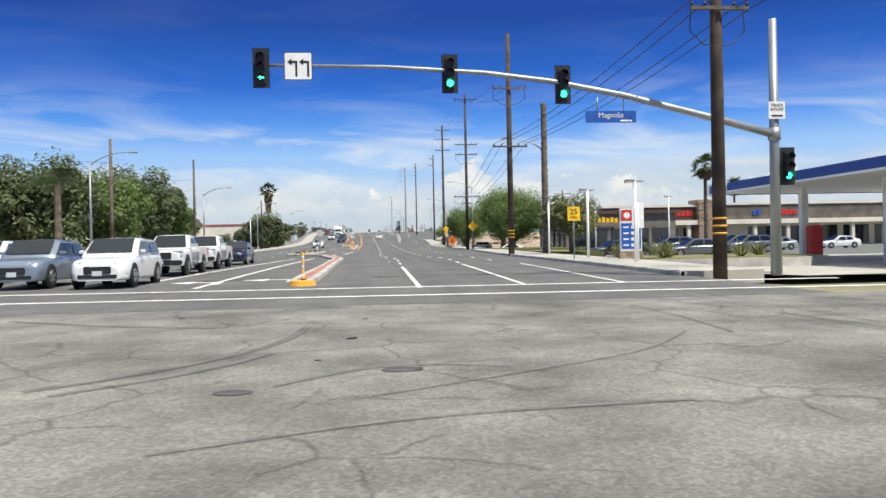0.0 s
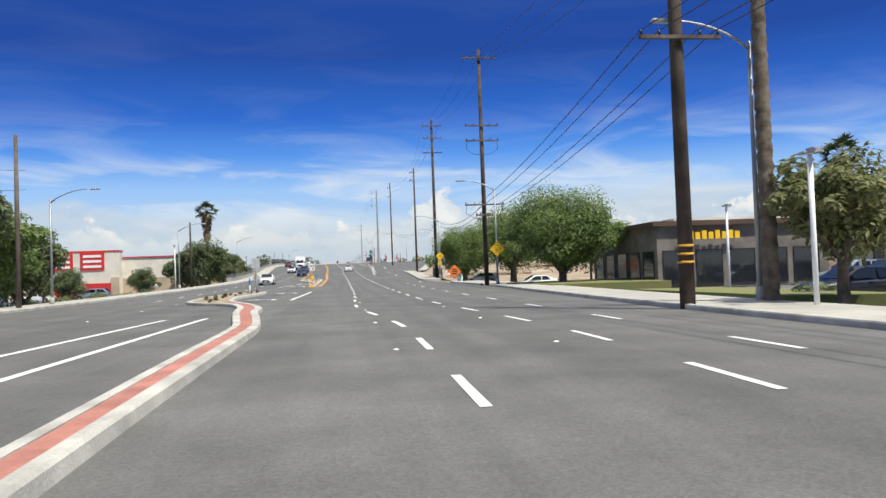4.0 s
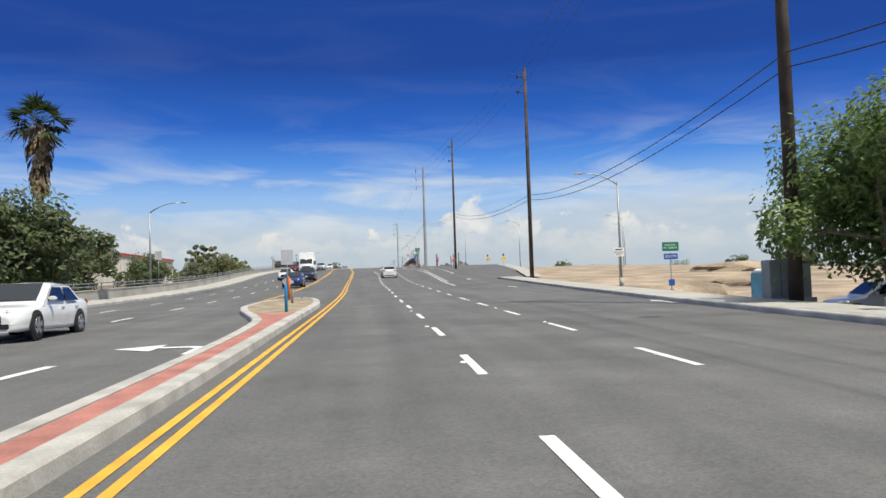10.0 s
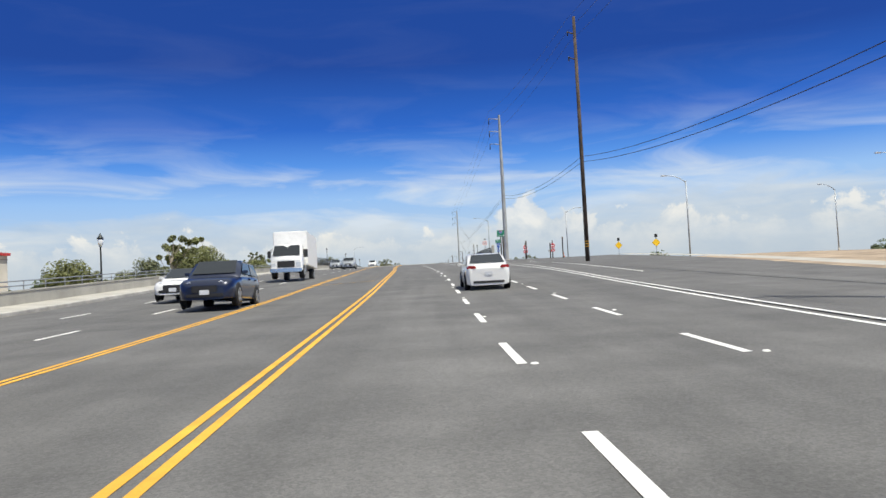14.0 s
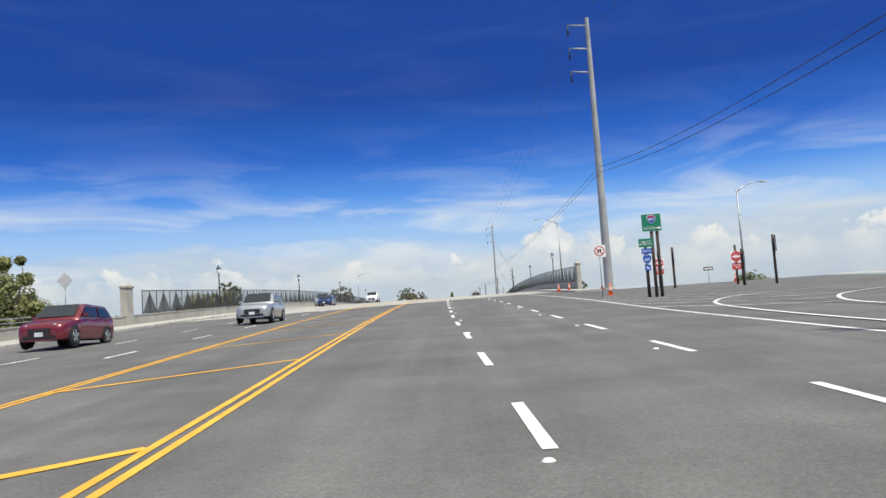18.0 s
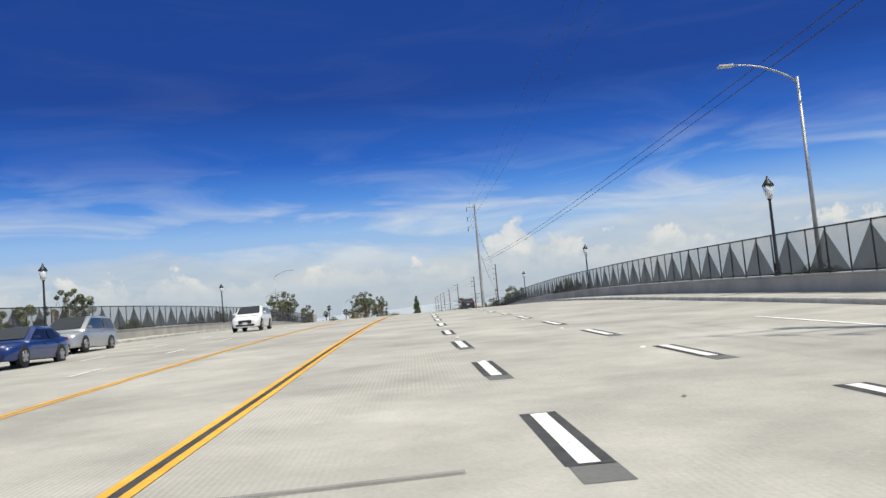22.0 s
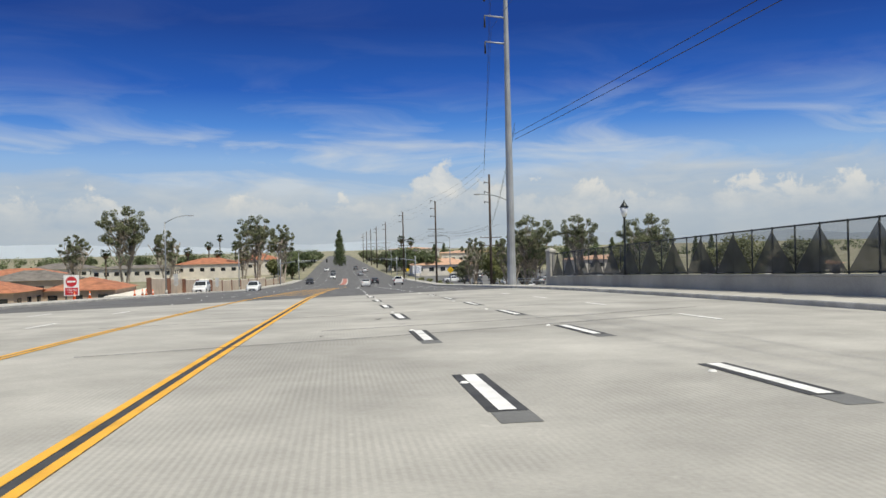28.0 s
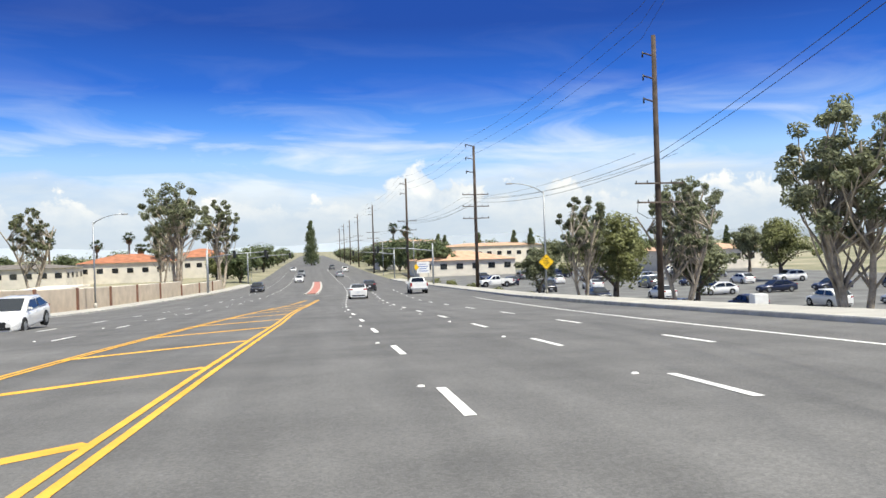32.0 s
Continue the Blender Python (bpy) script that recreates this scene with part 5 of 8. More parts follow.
def box_truck(m, label):
    root = empty("box_truck", m, label, "truck")
    pt = CARPAINT["white"]
    part("cargo_box", box(bmesh.new(), -1.22, 1.22, -4.2, 1.4, 1.0, 3.5, bevel=0.05), M["signw"], root)
    part("cab", loft(bmesh.new(), [[(0, 3.6, 1.3), (1.0, 3.6, 1.25), (1.05, 3.6, 0.55), (0, 3.6, 0.5)], [(0, 3.4, 1.55), (1.05, 3.4, 1.5), (1.1, 3.4, 0.55), (0, 3.4, 0.5)], [(0, 2.7, 2.45), (0.95, 2.7, 2.4), (1.12, 2.7, 0.55), (0, 2.7, 0.5)], [(0, 1.5, 2.5), (0.98, 1.5, 2.45), (1.12, 1.5, 0.55), (0, 1.5, 0.5)]]), pt, root)
    w = bmesh.new()
    w.faces.new([w.verts.new(p) for p in ((-0.95, 3.40, 1.6), (0.95, 3.40, 1.6), (0.88, 2.76, 2.36), (-0.88, 2.76, 2.36))])
    part("windscreen", w, M["carglass"], root)
    part("grille", box(bmesh.new(), -0.6, 0.6, 3.58, 3.64, 0.75, 1.2, bevel=0.02), M["trimblack"], root)
    part("bumper", box(bmesh.new(), -1.1, 1.1, 3.5, 3.72, 0.42, 0.68, bevel=0.04), M["chrome"], root)
    for s in (-1, 1):
        part("headlight", box(bmesh.new(), s * 0.72, s * 1.0, 3.57, 3.63, 0.85, 1.05, bevel=0.02), M["headlamp"], root)
        part("mirror", box(bmesh.new(), s * 1.15, s * 1.4, 2.8, 2.86, 1.5, 2.0, bevel=0.03), M["trimblack"], root)
        for y in (2.6, -2.6):
            ob = part("tyre", tubem([(s * 0.8, y, 0.48), (s * 0.82, y, 0.48), (s * 1.1, y, 0.48), (s * 1.13, y, 0.48)], [0.44, 0.48, 0.48, 0.42], 18), M["tyre"], root)
            part("rim", tubem([(s * 1.1, y, 0.48), (s * 1.14, y, 0.48)], 0.24, 14), M["rim"], ob)
    return root


def put(u, y, heading=0):
    return on_road(u, y, 0.012, heading)


Q = "cars queuing at the junction"
car("suv", "white", "white crossover SUV waiting at the junction stop line", put(-10.1, 28.6, 180), Q)
car("suv", "bluesilver", "silver-blue crossover SUV waiting beside the white one", put(-13.0, 29.2, 180), Q)
pickup("white", "white crew-cab pickup truck waiting in the queue", put(-10.2, 37.2, 180), Q)
pickup("white", "second white pickup truck waiting in the queue", put(-10.3, 45.0, 180), Q)
car("hatch", "navy", "dark navy hatchback at the back of the queue", put(-9.9, 52.4, 180), Q)
car("suv", "white", "white SUV in the kerb lane of the queue", put(-16.4, 33.0, 180), Q)
car("sedan", "white", "white sedan in the kerb lane of the queue", put(-16.2, 27.0, 180), Q)
car("sedan", "white", "white four-door sedan driving ahead in the next lane", put(1.3, 222, 0))
car("sedan", "black", "black four-door sedan in the outer lane", put(5.2, 438, 0))
T = "oncoming traffic"
car("sedan", "white", "white sedan coming down from the bridge", put(-10.6, 143, 180), T)
car("sedan", "blue", "dark blue sedan coming the other way", put(-8.4, 195.8, 180), T)
car("suv", "navy", "dark grey SUV coming the other way", put(-8.6, 217, 180), T)
car("sedan", "white", "white sedan coming the other way", put(-11.8, 224, 180), T)
box_truck(put(-10.6, 247, 180), "white box truck coming the other way")
car("suv", "red", "maroon compact SUV near the parapet", put(-15.6, 289.5, 180), T)
car("hatch", "silver", "silver hatchback coming off the bridge", put(-14.2, 318, 180), T)
car("suv", "silver", "silver luxury SUV with a large black grille", put(-10.9, 303, 180), T)
car("van", "silver", "pale silver minivan on the bridge deck", put(-17.8, 371, 180), T)
car("suv", "white", "white SUV on the bridge deck", put(-12.4, 386, 180), T)
car("sedan", "blue", "bright blue electric sedan on the bridge deck", put(-15.8, 361, 180), T)
car("hatch", "white", "white hatchback climbing towards the bridge", put(-15.0, 571, 180), T)
car("sedan", "black", "black sedan beyond the bridge", put(-13.0, 655, 180), T)
car("suv", "white", "white SUV at the edge of the oncoming side", put(-21.6, 566, 180), T)
car("sedan", "white", "white car driving down from the bridge", put(1.4, 612, 0))
car("sedan", "black", "black sedan driving down from the bridge", put(3.2, 640, 0))
pickup("white", "white pickup truck pulled over at the kerb", put(8.2, 622, 0))
for u, y, k, c, h in ((-8, 745, "suv", "grey", 180), (1.5, 730, "sedan", "silver", 0), (4.5, 770, "suv", "white", 0), (-11, 790, "sedan", "white", 180), (1.5, 800, "suv", "grey", 0), (-8, 705, "sedan", "white", 180)):
    car(k, c, "distant car on the flat road beyond the bridge", put(u, y, h), "distant traffic", True)


# ---- trees and plants ----
def leaf_cloud(bm, rng, centres, count, size, flat=0.5, mi=0):
    """Small bent leaf sprays strewn round clump centres (place, radius)."""
    for _ in range(count):
        c, r = rng.choice(centres)
        d = Vector((rng.gauss(0, 1), rng.gauss(0, 1), rng.gauss(0, 1))).normalized() * r * (0.45 + 0.6 * rng.random() ** 0.5)
        p = c + Vector((d.x, d.y, d.z * 0.85))
        n = (d.normalized() + Vector((rng.gauss(0, flat), rng.gauss(0, flat), rng.gauss(0, flat) + 0.85))).normalized()
        a = n.orthogonal().normalized()
        a.rotate(Matrix.Rotation(rng.random() * math.tau, 3, n))
        b = n.cross(a)
        s = size * rng.uniform(0.6, 1.4)
        q = [p - a * s, p - b * s * 0.45 + n * s * 0.15, p + a * s, p + b * s * 0.45 + n * s * 0.15]
        bm.faces.new([bm.verts.new(v) for v in q]).material_index = mi


def limb(bm, rng, p, d, length, r, depth, ends, spread=0.55, n=6):
    pts, rad = [Vector(p)], [r]
    d = d.normalized()
    for i in range(3):
        d = (d + Vector((rng.gauss(0, 0.10), rng.gauss(0, 0.10), rng.gauss(0, 0.06)))).normalized()
        pts.append(pts[-1] + d * length / 3)
        rad.append(r * (1 - 0.45 * (i + 1) / 3))
    tube(bm, pts, rad, n, caps=False)
    if depth == 0:
        ends.append(pts[-1])
        return
    for k in range(rng.choice((2, 3))):
        e = (d + Vector((rng.gauss(0, spread), rng.gauss(0, spread), rng.gauss(0.05, spread * 0.5)))).normalized()
        limb(bm, rng, pts[-1], e, length * rng.uniform(0.6, 0.8), rad[-1] * 0.75, depth - 1, ends, spread, max(4, n - 1))


TREES = {}


def broad_tree(seed, height, width, trunk_h, leafmat, barkmat, leaves, leaf, clumps=34, gap=0.0, squash=0.75):
    """One tree model: forked trunk and limbs, a crown of clumps with gaps. Returns the two meshes."""
    rng = random.Random(seed)
    tr = bmesh.new()
    ends = []
    for k in range(rng.choice((3, 4))):
        a = k * math.tau / 3.5 + rng.random()
        limb(tr, rng, (0.05 * math.cos(a), 0.05 * math.sin(a), trunk_h), Vector((math.cos(a) * 0.8, math.sin(a) * 0.8, 1.0)), (height - trunk_h) * 0.36, width * 0.022, 2, ends)
    tube(tr, [(0, 0, -0.3), (0.03, 0, 0.1), (0.0, 0.04, trunk_h * 0.5), (0, 0, trunk_h + 0.1)], [width * 0.055, width * 0.042, width * 0.034, width * 0.03], 9, caps=False)
    cz = trunk_h + (height - trunk_h) * 0.5
    cl = []
    for _ in range(clumps):
        d = Vector((rng.gauss(0, 1), rng.gauss(0, 1), rng.gauss(0, 1))).normalized() * (rng.random() ** 0.4)
        r = width * rng.uniform(0.10, 0.20)
        rim = rng.uniform(0.78, 1.06)
        cl.append((Vector((d.x * (width / 2 - r) * rim, d.y * (width / 2 - r) * rim, cz + d.z * (height - trunk_h) * 0.5 * rim * 0.86)), r))
    cl += [(e, width * 0.08) for e in ends if rng.random() > gap]
    cr = bmesh.new()
    leaf_cloud(cr, rng, cl, leaves, leaf)
    out = []
    for nm, b, mt in (("trunk", tr, barkmat), ("crown", cr, leafmat)):
        me = bpy.data.meshes.new(nm)
        b.to_mesh(me)
        b.free()
        me.materials.append(mt)
        out.append(me)
    return out


def airy_tree(seed, height, width, leafmat, leaves, leaf, clumps=46):
    """A tall eucalyptus: pale forked stems, separate rounded clumps, sky between."""
    rng = random.Random(seed)
    tr = bmesh.new()
    stems = []
    for k in range(3):
        a = k * 2.1 + rng.random()
        p = [Vector((0.25 * math.cos(a), 0.25 * math.sin(a), -0.3))]
        d = Vector((math.cos(a) * 0.20, math.sin(a) * 0.20, 1)).normalized()
        for i in range(6):
            d = (d + Vector((rng.gauss(0, 0.09), rng.gauss(0, 0.09), 0.06))).normalized()
            p.append(p[-1] + d * height * 0.135)
        tube(tr, p, [height * 0.017 * (1 - 0.12 * i) for i in range(7)], 7, caps=False)
        stems.append(p)
    cl = []
    for k in range(clumps):
        d = Vector((rng.gauss(0, 1), rng.gauss(0, 1), rng.gauss(0, 1))).normalized() * (rng.random() ** 0.45)
        c = Vector((d.x * width * 0.46, d.y * width * 0.46, height * (0.69 + 0.26 * d.z)))
        r = width * rng.uniform(0.036, 0.078)
        cl.append((c, r))
        p = rng.choice(stems)
        q = p[min(6, max(2, int(c.z / height / 0.135 - 1.2)))]
        mid = q.lerp(c, 0.5) + Vector((rng.gauss(0, 0.2), rng.gauss(0, 0.2), -0.3))
        tube(tr, [q, mid, c], [height * 0.006, height * 0.004, height * 0.0015], 5, caps=False)
    cr = bmesh.new()
    leaf_cloud(cr, rng, cl, leaves, leaf, 0.7)
    out = []
    for nm, b, mt in (("trunk", tr, M["barkpale"]), ("crown", cr, leafmat)):
        me = bpy.data.meshes.new(nm)
        b.to_mesh(me)
        b.free()
        me.materials.append(mt)
        out.append(me)
    return out


def cypress_model(seed, height, width, leafmat):
    rng = random.Random(seed)
    tr = tubem([(0, 0, -0.3), (0, 0, height * 0.9)], [0.22, 0.05], 7, caps=False)
    cl = []
    for i in range(110):
        z = height * (0.08 + 0.9 * rng.random())
        r = width / 2 * (1 - z / height) ** 0.7 + 0.15
        a = rng.random() * math.tau
        cl.append((Vector((math.cos(a) * r * 0.6, math.sin(a) * r * 0.6, z)), r * 0.55 + 0.2))
    cr = bmesh.new()
    leaf_cloud(cr, rng, cl, 5200, 0.30)
    out = []
    for nm, b, mt in (("trunk", tr, M["bark"]), ("crown", cr, leafmat)):
        me = bpy.data.meshes.new(nm)
        b.to_mesh(me)
        b.free()
        me.materials.append(mt)
        out.append(me)
    return out


def plant(models, name, x, y, z, turn, scale, label, group=""):
    root = empty(name, Matrix.LocRotScale((x, y, z), Euler((0, 0, radians(turn))), Vector((1, 1, 1)) * scale), label, "tree", group)
    for nm, me in zip(("trunk", "crown"), models):
        share(nm, me, root, Matrix())
    return root


def palm(x, y, z, height, crown, label, skirt=0.0, seed=1, feather=False):
    rng = random.Random(seed)
    root = empty("palm_tree", upright(x, y, z, rng.random() * 360), label, "palm tree")
    n = 9
    pts = [(0.03 * height * math.sin(i / n * 2) * 0.5, 0, -0.2 + height * i / n) for i in range(n + 1)]
    tk = bmesh.new()
    tube(tk, pts, [0.30 - 0.10 * (i / n) for i in range(n + 1)], 10, caps=False)
    part("trunk", tk, M["bark"], root)
    top = Vector(pts[-1])
    for k in range(34 if not feather else 20):
        fr = bmesh.new()
        az = k * 2.399 + rng.random() * 0.3
        rise = rng.uniform(-0.5, 1.25) if not feather else rng.uniform(0.15, 1.2)
        ln = crown * rng.uniform(0.8, 1.1)
        d = Vector((math.cos(az) * math.cos(rise), math.sin(az) * math.cos(rise), math.sin(rise)))
        side = Vector((-math.sin(az), math.cos(az), 0))
        if feather:
            prev = top
            for i in range(1, 11):
                t = i / 10
                p = top + d * ln * t + Vector((0, 0, -ln * 0.75 * t * t))
                wv = ln * 0.26 * math.sin(math.pi * min(1, t * 0.9 + 0.1))
                for s in (-1, 1):
                    for j in range(2):
                        b0 = prev.lerp(p, j * 0.5)
                        tip = b0 + side * s * wv + d * ln * 0.07 + Vector((0, 0, -wv * 0.55))
                        fr.faces.new([fr.verts.new(q) for q in (b0, b0 + d * 0.06, tip)])
                prev = p
        else:
            stem = top + d * ln * 0.55
            tube(fr, [top, stem], [0.025, 0.015], 4, caps=False)
            up = d.cross(side)
            for j in range(13):
                a = (j / 12 - 0.5) * 2.5
                tip = stem + (d * math.cos(a) + side * math.sin(a)) * ln * 0.5 + Vector((0, 0, -ln * 0.12 * (1 + abs(a)) * rng.uniform(0.4, 1.3)))
                e = (side * math.cos(a) - d * math.sin(a)) * 0.05
                fr.faces.new([fr.verts.new(q) for q in (stem - e * 0.4, stem.lerp(tip, 0.5) - e * 1.5, tip, stem.lerp(tip, 0.5) + e * 1.5, stem + e * 0.4)])
        part("frond", fr, M["frond"], root)
    if skirt:
        sk = bmesh.new()
        for k in range(260):
            az, zz = rng.random() * math.tau, rng.random() ** 0.8
            r = 0.35 + crown * 0.32 * (1 - zz * 0.75)
            p = top + Vector((math.cos(az) * r * 0.5, math.sin(az) * r * 0.5, -zz * skirt + 0.1))
            q = p + Vector((math.cos(az) * r * 0.5, math.sin(az) * r * 0.5, -rng.uniform(0.5, 1.1)))
            e = Vector((-math.sin(az), math.cos(az), 0)) * rng.uniform(0.06, 0.16)
            sk.faces.new([sk.verts.new(v) for v in (p - e * 0.3, q - e, q + Vector((0, 0, -0.25)), q + e, p + e * 0.3)])
        part("dead_skirt", sk, M["deadfrond"], root, "hanging skirt of dry brown fronds")
    return root


def shrub(x, y, z, r, h, leafmat, label, seed, spiky=False):
    rng = random.Random(seed)
    b = bmesh.new()
    if spiky:
        for k in range(70):
            az, el = rng.random() * math.tau, rng.uniform(0.3, 1.4)
            d = Vector((math.cos(az) * math.cos(el), math.sin(az) * math.cos(el), math.sin(el)))
            e = Vector((-math.sin(az), math.cos(az), 0)) * 0.035
            ln = h * rng.uniform(0.7, 1.15)
            b.faces.new([b.verts.new(q) for q in (-e, d * ln * 0.6 - e, d * ln + Vector((0, 0, -0.08 * ln)), d * ln * 0.6 + e, e)])
    else:
        cl = [(Vector((rng.gauss(0, r * 0.4), rng.gauss(0, r * 0.4), h * rng.uniform(0.25, 0.8))), r * 0.4) for _ in range(9)]
        leaf_cloud(b, rng, cl, int(260 + 200 * r), 0.11)
    ob = part("shrub", b, leafmat)
    ob.matrix_basis = upright(x, y, z)
    return tagged(ob, label, "shrub")


LZ = land_z
ficus_a = broad_tree(11, 8.9, 10.4, 1.9, M["leaf"], M["bark"], 46000, 0.112, 84)
ficus_b = broad_tree(12, 8.2, 10.0, 1.6, M["leaf"], M["bark"], 42000, 0.108, 80)
oak_a = broad_tree(13, 9.2, 9.6, 1.0, M["leafdark"], M["bark"], 12500, 0.20, 60)
oak_b = broad_tree(14, 7.4, 8.6, 0.8, M["leafdark"], M["bark"], 11000, 0.19, 54)
oak_c = broad_tree(17, 8.0, 8.4, 0.8, M["leaf"], M["bark"], 11000, 0.19, 50)
light_a = broad_tree(15, 6.4, 6.0, 1.5, M["leafolive"], M["bark"], 7500, 0.15, 40, 0.3)
light_b = broad_tree(16, 6.0, 5.0, 1.6, M["leafgrey"], M["bark"], 6500, 0.15, 34, 0.3)
round_a = broad_tree(18, 5.4, 5.3, 1.7, M["leafolive"], M["bark"], 9000, 0.13, 44, 0.2)
euc_a = airy_tree(21, 15, 9.5, M["leafgrey"], 12000, 0.16, 104)
euc_b = airy_tree(22, 14, 7, M["leafgrey"], 8500, 0.16, 80)
euc_c = airy_tree(23, 11, 7, M["leafolive"], 9000, 0.16, 60)
far_a = broad_tree(24, 8.4, 8.8, 0.6, M["leafdark"], M["bark"], 2600, 0.40, 44)
far_b = broad_tree(25, 7.0, 9.0, 0.6, M["leafgrey"], M["bark"], 2400, 0.40, 40)
far_c = broad_tree(26, 6.2, 6.0, 0.8, M["leafolive"], M["bark"], 2000, 0.36, 36)
cyp = cypress_model(31, 14, 4.6, M["leafdark"])

plant(ficus_a, "shade_tree", 18.0, 97.5, LZ(18, 97) - 0.1, 20, 1.0, "dense bright green shade tree on a low grass mound", "roadside shade trees")
plant(ficus_b, "shade_tree", 25.2, 147, LZ(25, 147), 150, 1.4, "dense bright green shade tree behind the dirt", "roadside shade trees")
plant(ficus_b, "shade_tree", 17.8, 144.6, LZ(17.8, 144.6), 80, 1.06, "dense bright green shade tree behind the utility pole", "roadside shade trees")
plant(ficus_b, "shade_tree", 30.5, 124, LZ(30, 124), 190, 0.92, "dense green shade tree in the car park", "roadside shade trees")
plant(round_a, "car_park_tree", 15.1, 58, LZ(15, 58) + 0.2, 40, 0.97, "small rounded light green tree at the driveway")
for i, (x, y, s, mdl) in enumerate(((-29, 58, 0.75, oak_b), (-27, 68, 1.12, oak_a), (-25.5, 77, 1.25, oak_c), (-25, 86, 1.22, oak_a), (-24.5, 95, 1.22, oak_c), (-25, 104, 1.0, oak_b), (-36, 66, 1.15, oak_a), (-34, 80, 1.2, oak_b), (-40, 92, 1.0, oak_b), (-46, 56, 0.8, oak_a), (-52, 66, 0.9, oak_b), (-33, 112, 0.6, light_a), (-28, 124, 0.55, oak_b), (-44, 76, 1.0, oak_c))):
    plant(mdl, "street_tree", x, y, LZ(x, y), i * 67, s, "leafy dark green street tree behind the pavement", "trees behind the pavement")
for i, (x, y, s, mdl) in enumerate(((-22.0, 174, 1.02, oak_a), (-26.5, 180, 1.05, oak_b), (-25.5, 190, 0.9, oak_a), (-31, 200, 0.8, oak_a), (-34, 216, 0.75, oak_b), (-28.5, 158, 0.62, oak_b), (-38, 146, 0.72, light_b), (-47, 160, 0.7, light_a), (-36, 140, 0.55, round_a), (-24.3, 211, 0.72, oak_a))):
    plant(mdl, "roadside_tree", x, y, LZ(x, y), i * 97, s, "dense dark green tree beside the approach parapet", "trees beside the approach")
for i, (x, y, s, mdl) in enumerate(((-44, 268, 1.2, light_b), (-41, 282, 1.35, light_a), (-38, 300, 1.6, light_b), (-36, 320, 1.65, light_a), (-42, 330, 1.4, euc_c), (-46, 312, 1.4, light_b), (-48, 350, 1.7, light_a), (-52, 372, 1.7, light_b), (-44, 398, 1.9, light_a), (-60, 420, 1.8, light_b), (-50, 452, 1.9, light_a), (-66, 470, 2.0, light_b), (-56, 490, 1.9, light_a), (-48, 425, 1.3, euc_c), (-58, 465, 1.3, euc_b))):
    plant(mdl, "embankment_tree", x, y, LZ(x, y), i * 53, s, "grey-green tree rising beyond the bridge fence", "trees beyond the fence")
for i, (x, y, s, mdl) in enumerate(((-22, 676, 1.36, euc_a), (-57, 676, 1.58, euc_a), (-47, 681, 1.18, euc_b), (-16, 690, 1.28, euc_b), (-66, 664, 1.1, euc_b), (-71, 619, 1.15, euc_b), (-28, 696, 1.0, euc_b), (-84, 640, 1.0, euc_a), (-96, 600, 1.0, euc_b))):
    plant(mdl, "eucalyptus_tree", x, y, LZ(x, y), i * 71, s, "tall airy eucalyptus with pale bark and grey-green clumps", "eucalyptus beyond the wall")
for i, (x, y, s, mdl) in enumerate(((26.3, 603, 0.82, euc_b), (31.0, 607, 1.5, light_a), (31.6, 594, 0.86, euc_b), (34.5, 597, 1.3, light_b), (29.5, 570, 0.98, euc_a), (64, 656, 1.2, euc_a), (59, 690, 1.1, euc_c), (27.5, 622, 1.1, light_b), (44, 560, 0.95, euc_a), (52, 575, 1.5, light_a), (38, 545, 1.5, light_b), (50, 545, 1.6, light_a), (70, 640, 1.5, light_a), (84, 672, 1.6, light_b), (58, 545, 1.7, light_b), (66, 705, 1.5, light_a))):
    plant(mdl, "car_park_tree", x, y, LZ(x, y), i * 49, s, "olive-green tree at the edge of the car park", "trees round the car park")
plant(cyp, "cypress_tree", 1.5, 869, road_z(869), 0, 1.36, "single dark pointed conifer in the far median")
for i in range(16):
    x, y = (38 + 9 * i + (i * 37 % 7), 760 + (i * 53 % 60))
    plant(cyp, "cypress_tree", x, y, -0.2, i * 40, 0.75 + 0.03 * (i % 5), "dark conifer among the far roofs", "far conifers")
rng = random.Random(5)
FL = "leafy green tree in the far suburb"
for i in range(120):
    s = -1 if i % 2 else 1
    if i < 72:
        y = 712 + i * 7.5 + rng.uniform(-3, 3)
        x = road_x(y) + (curb_r(y) + rng.uniform(5, 13) if s > 0 else curb_l(y) - rng.uniform(4, 12))
    else:
        y = rng.uniform(780, 1000)
        x = s * (50 + rng.random() * (90 + (y - 650) * 0.5))
    plant(rng.choice((far_a, far_a, far_b, far_c)), "far_tree", x, y, -0.3, rng.random() * 360, rng.uniform(0.7, 1.25), FL, "far trees")
for i in range(44):
    s = -1 if i % 3 else 1
    y = rng.uniform(330, 660)
    x = -rng.uniform(84, 200) if s < 0 else rng.uniform(80, 200)
    plant(rng.choice((far_a, far_b, far_a, far_c)), "far_tree", x, y, -0.3, rng.random() * 360, rng.uniform(1.0, 1.6), FL, "far trees")
for i in range(16):
    s = -1 if i % 2 else 1
    y = rng.uniform(60, 300)
    plant(rng.choice((far_a, far_b, far_c)), "far_tree", s * rng.uniform(80, 170), y, -0.3, rng.random() * 360, rng.uniform(0.7, 1.1), FL, "far trees")
palm(-21.8, 176.4, LZ(-22, 176), 14.0, 2.3, "tall fan palm with a thick skirt of dead fronds", 4.2, 3)
palm(-21.6, 57, LZ(-21.6, 57), 6.4, 3.2, "feathery queen palm beside the junction", 0, 4, True)
palm(43.9, 99.3, LZ(44, 99) + 0.2, 11.0, 2.2, "tall slender fan palm in front of the shops", 0.6, 5)
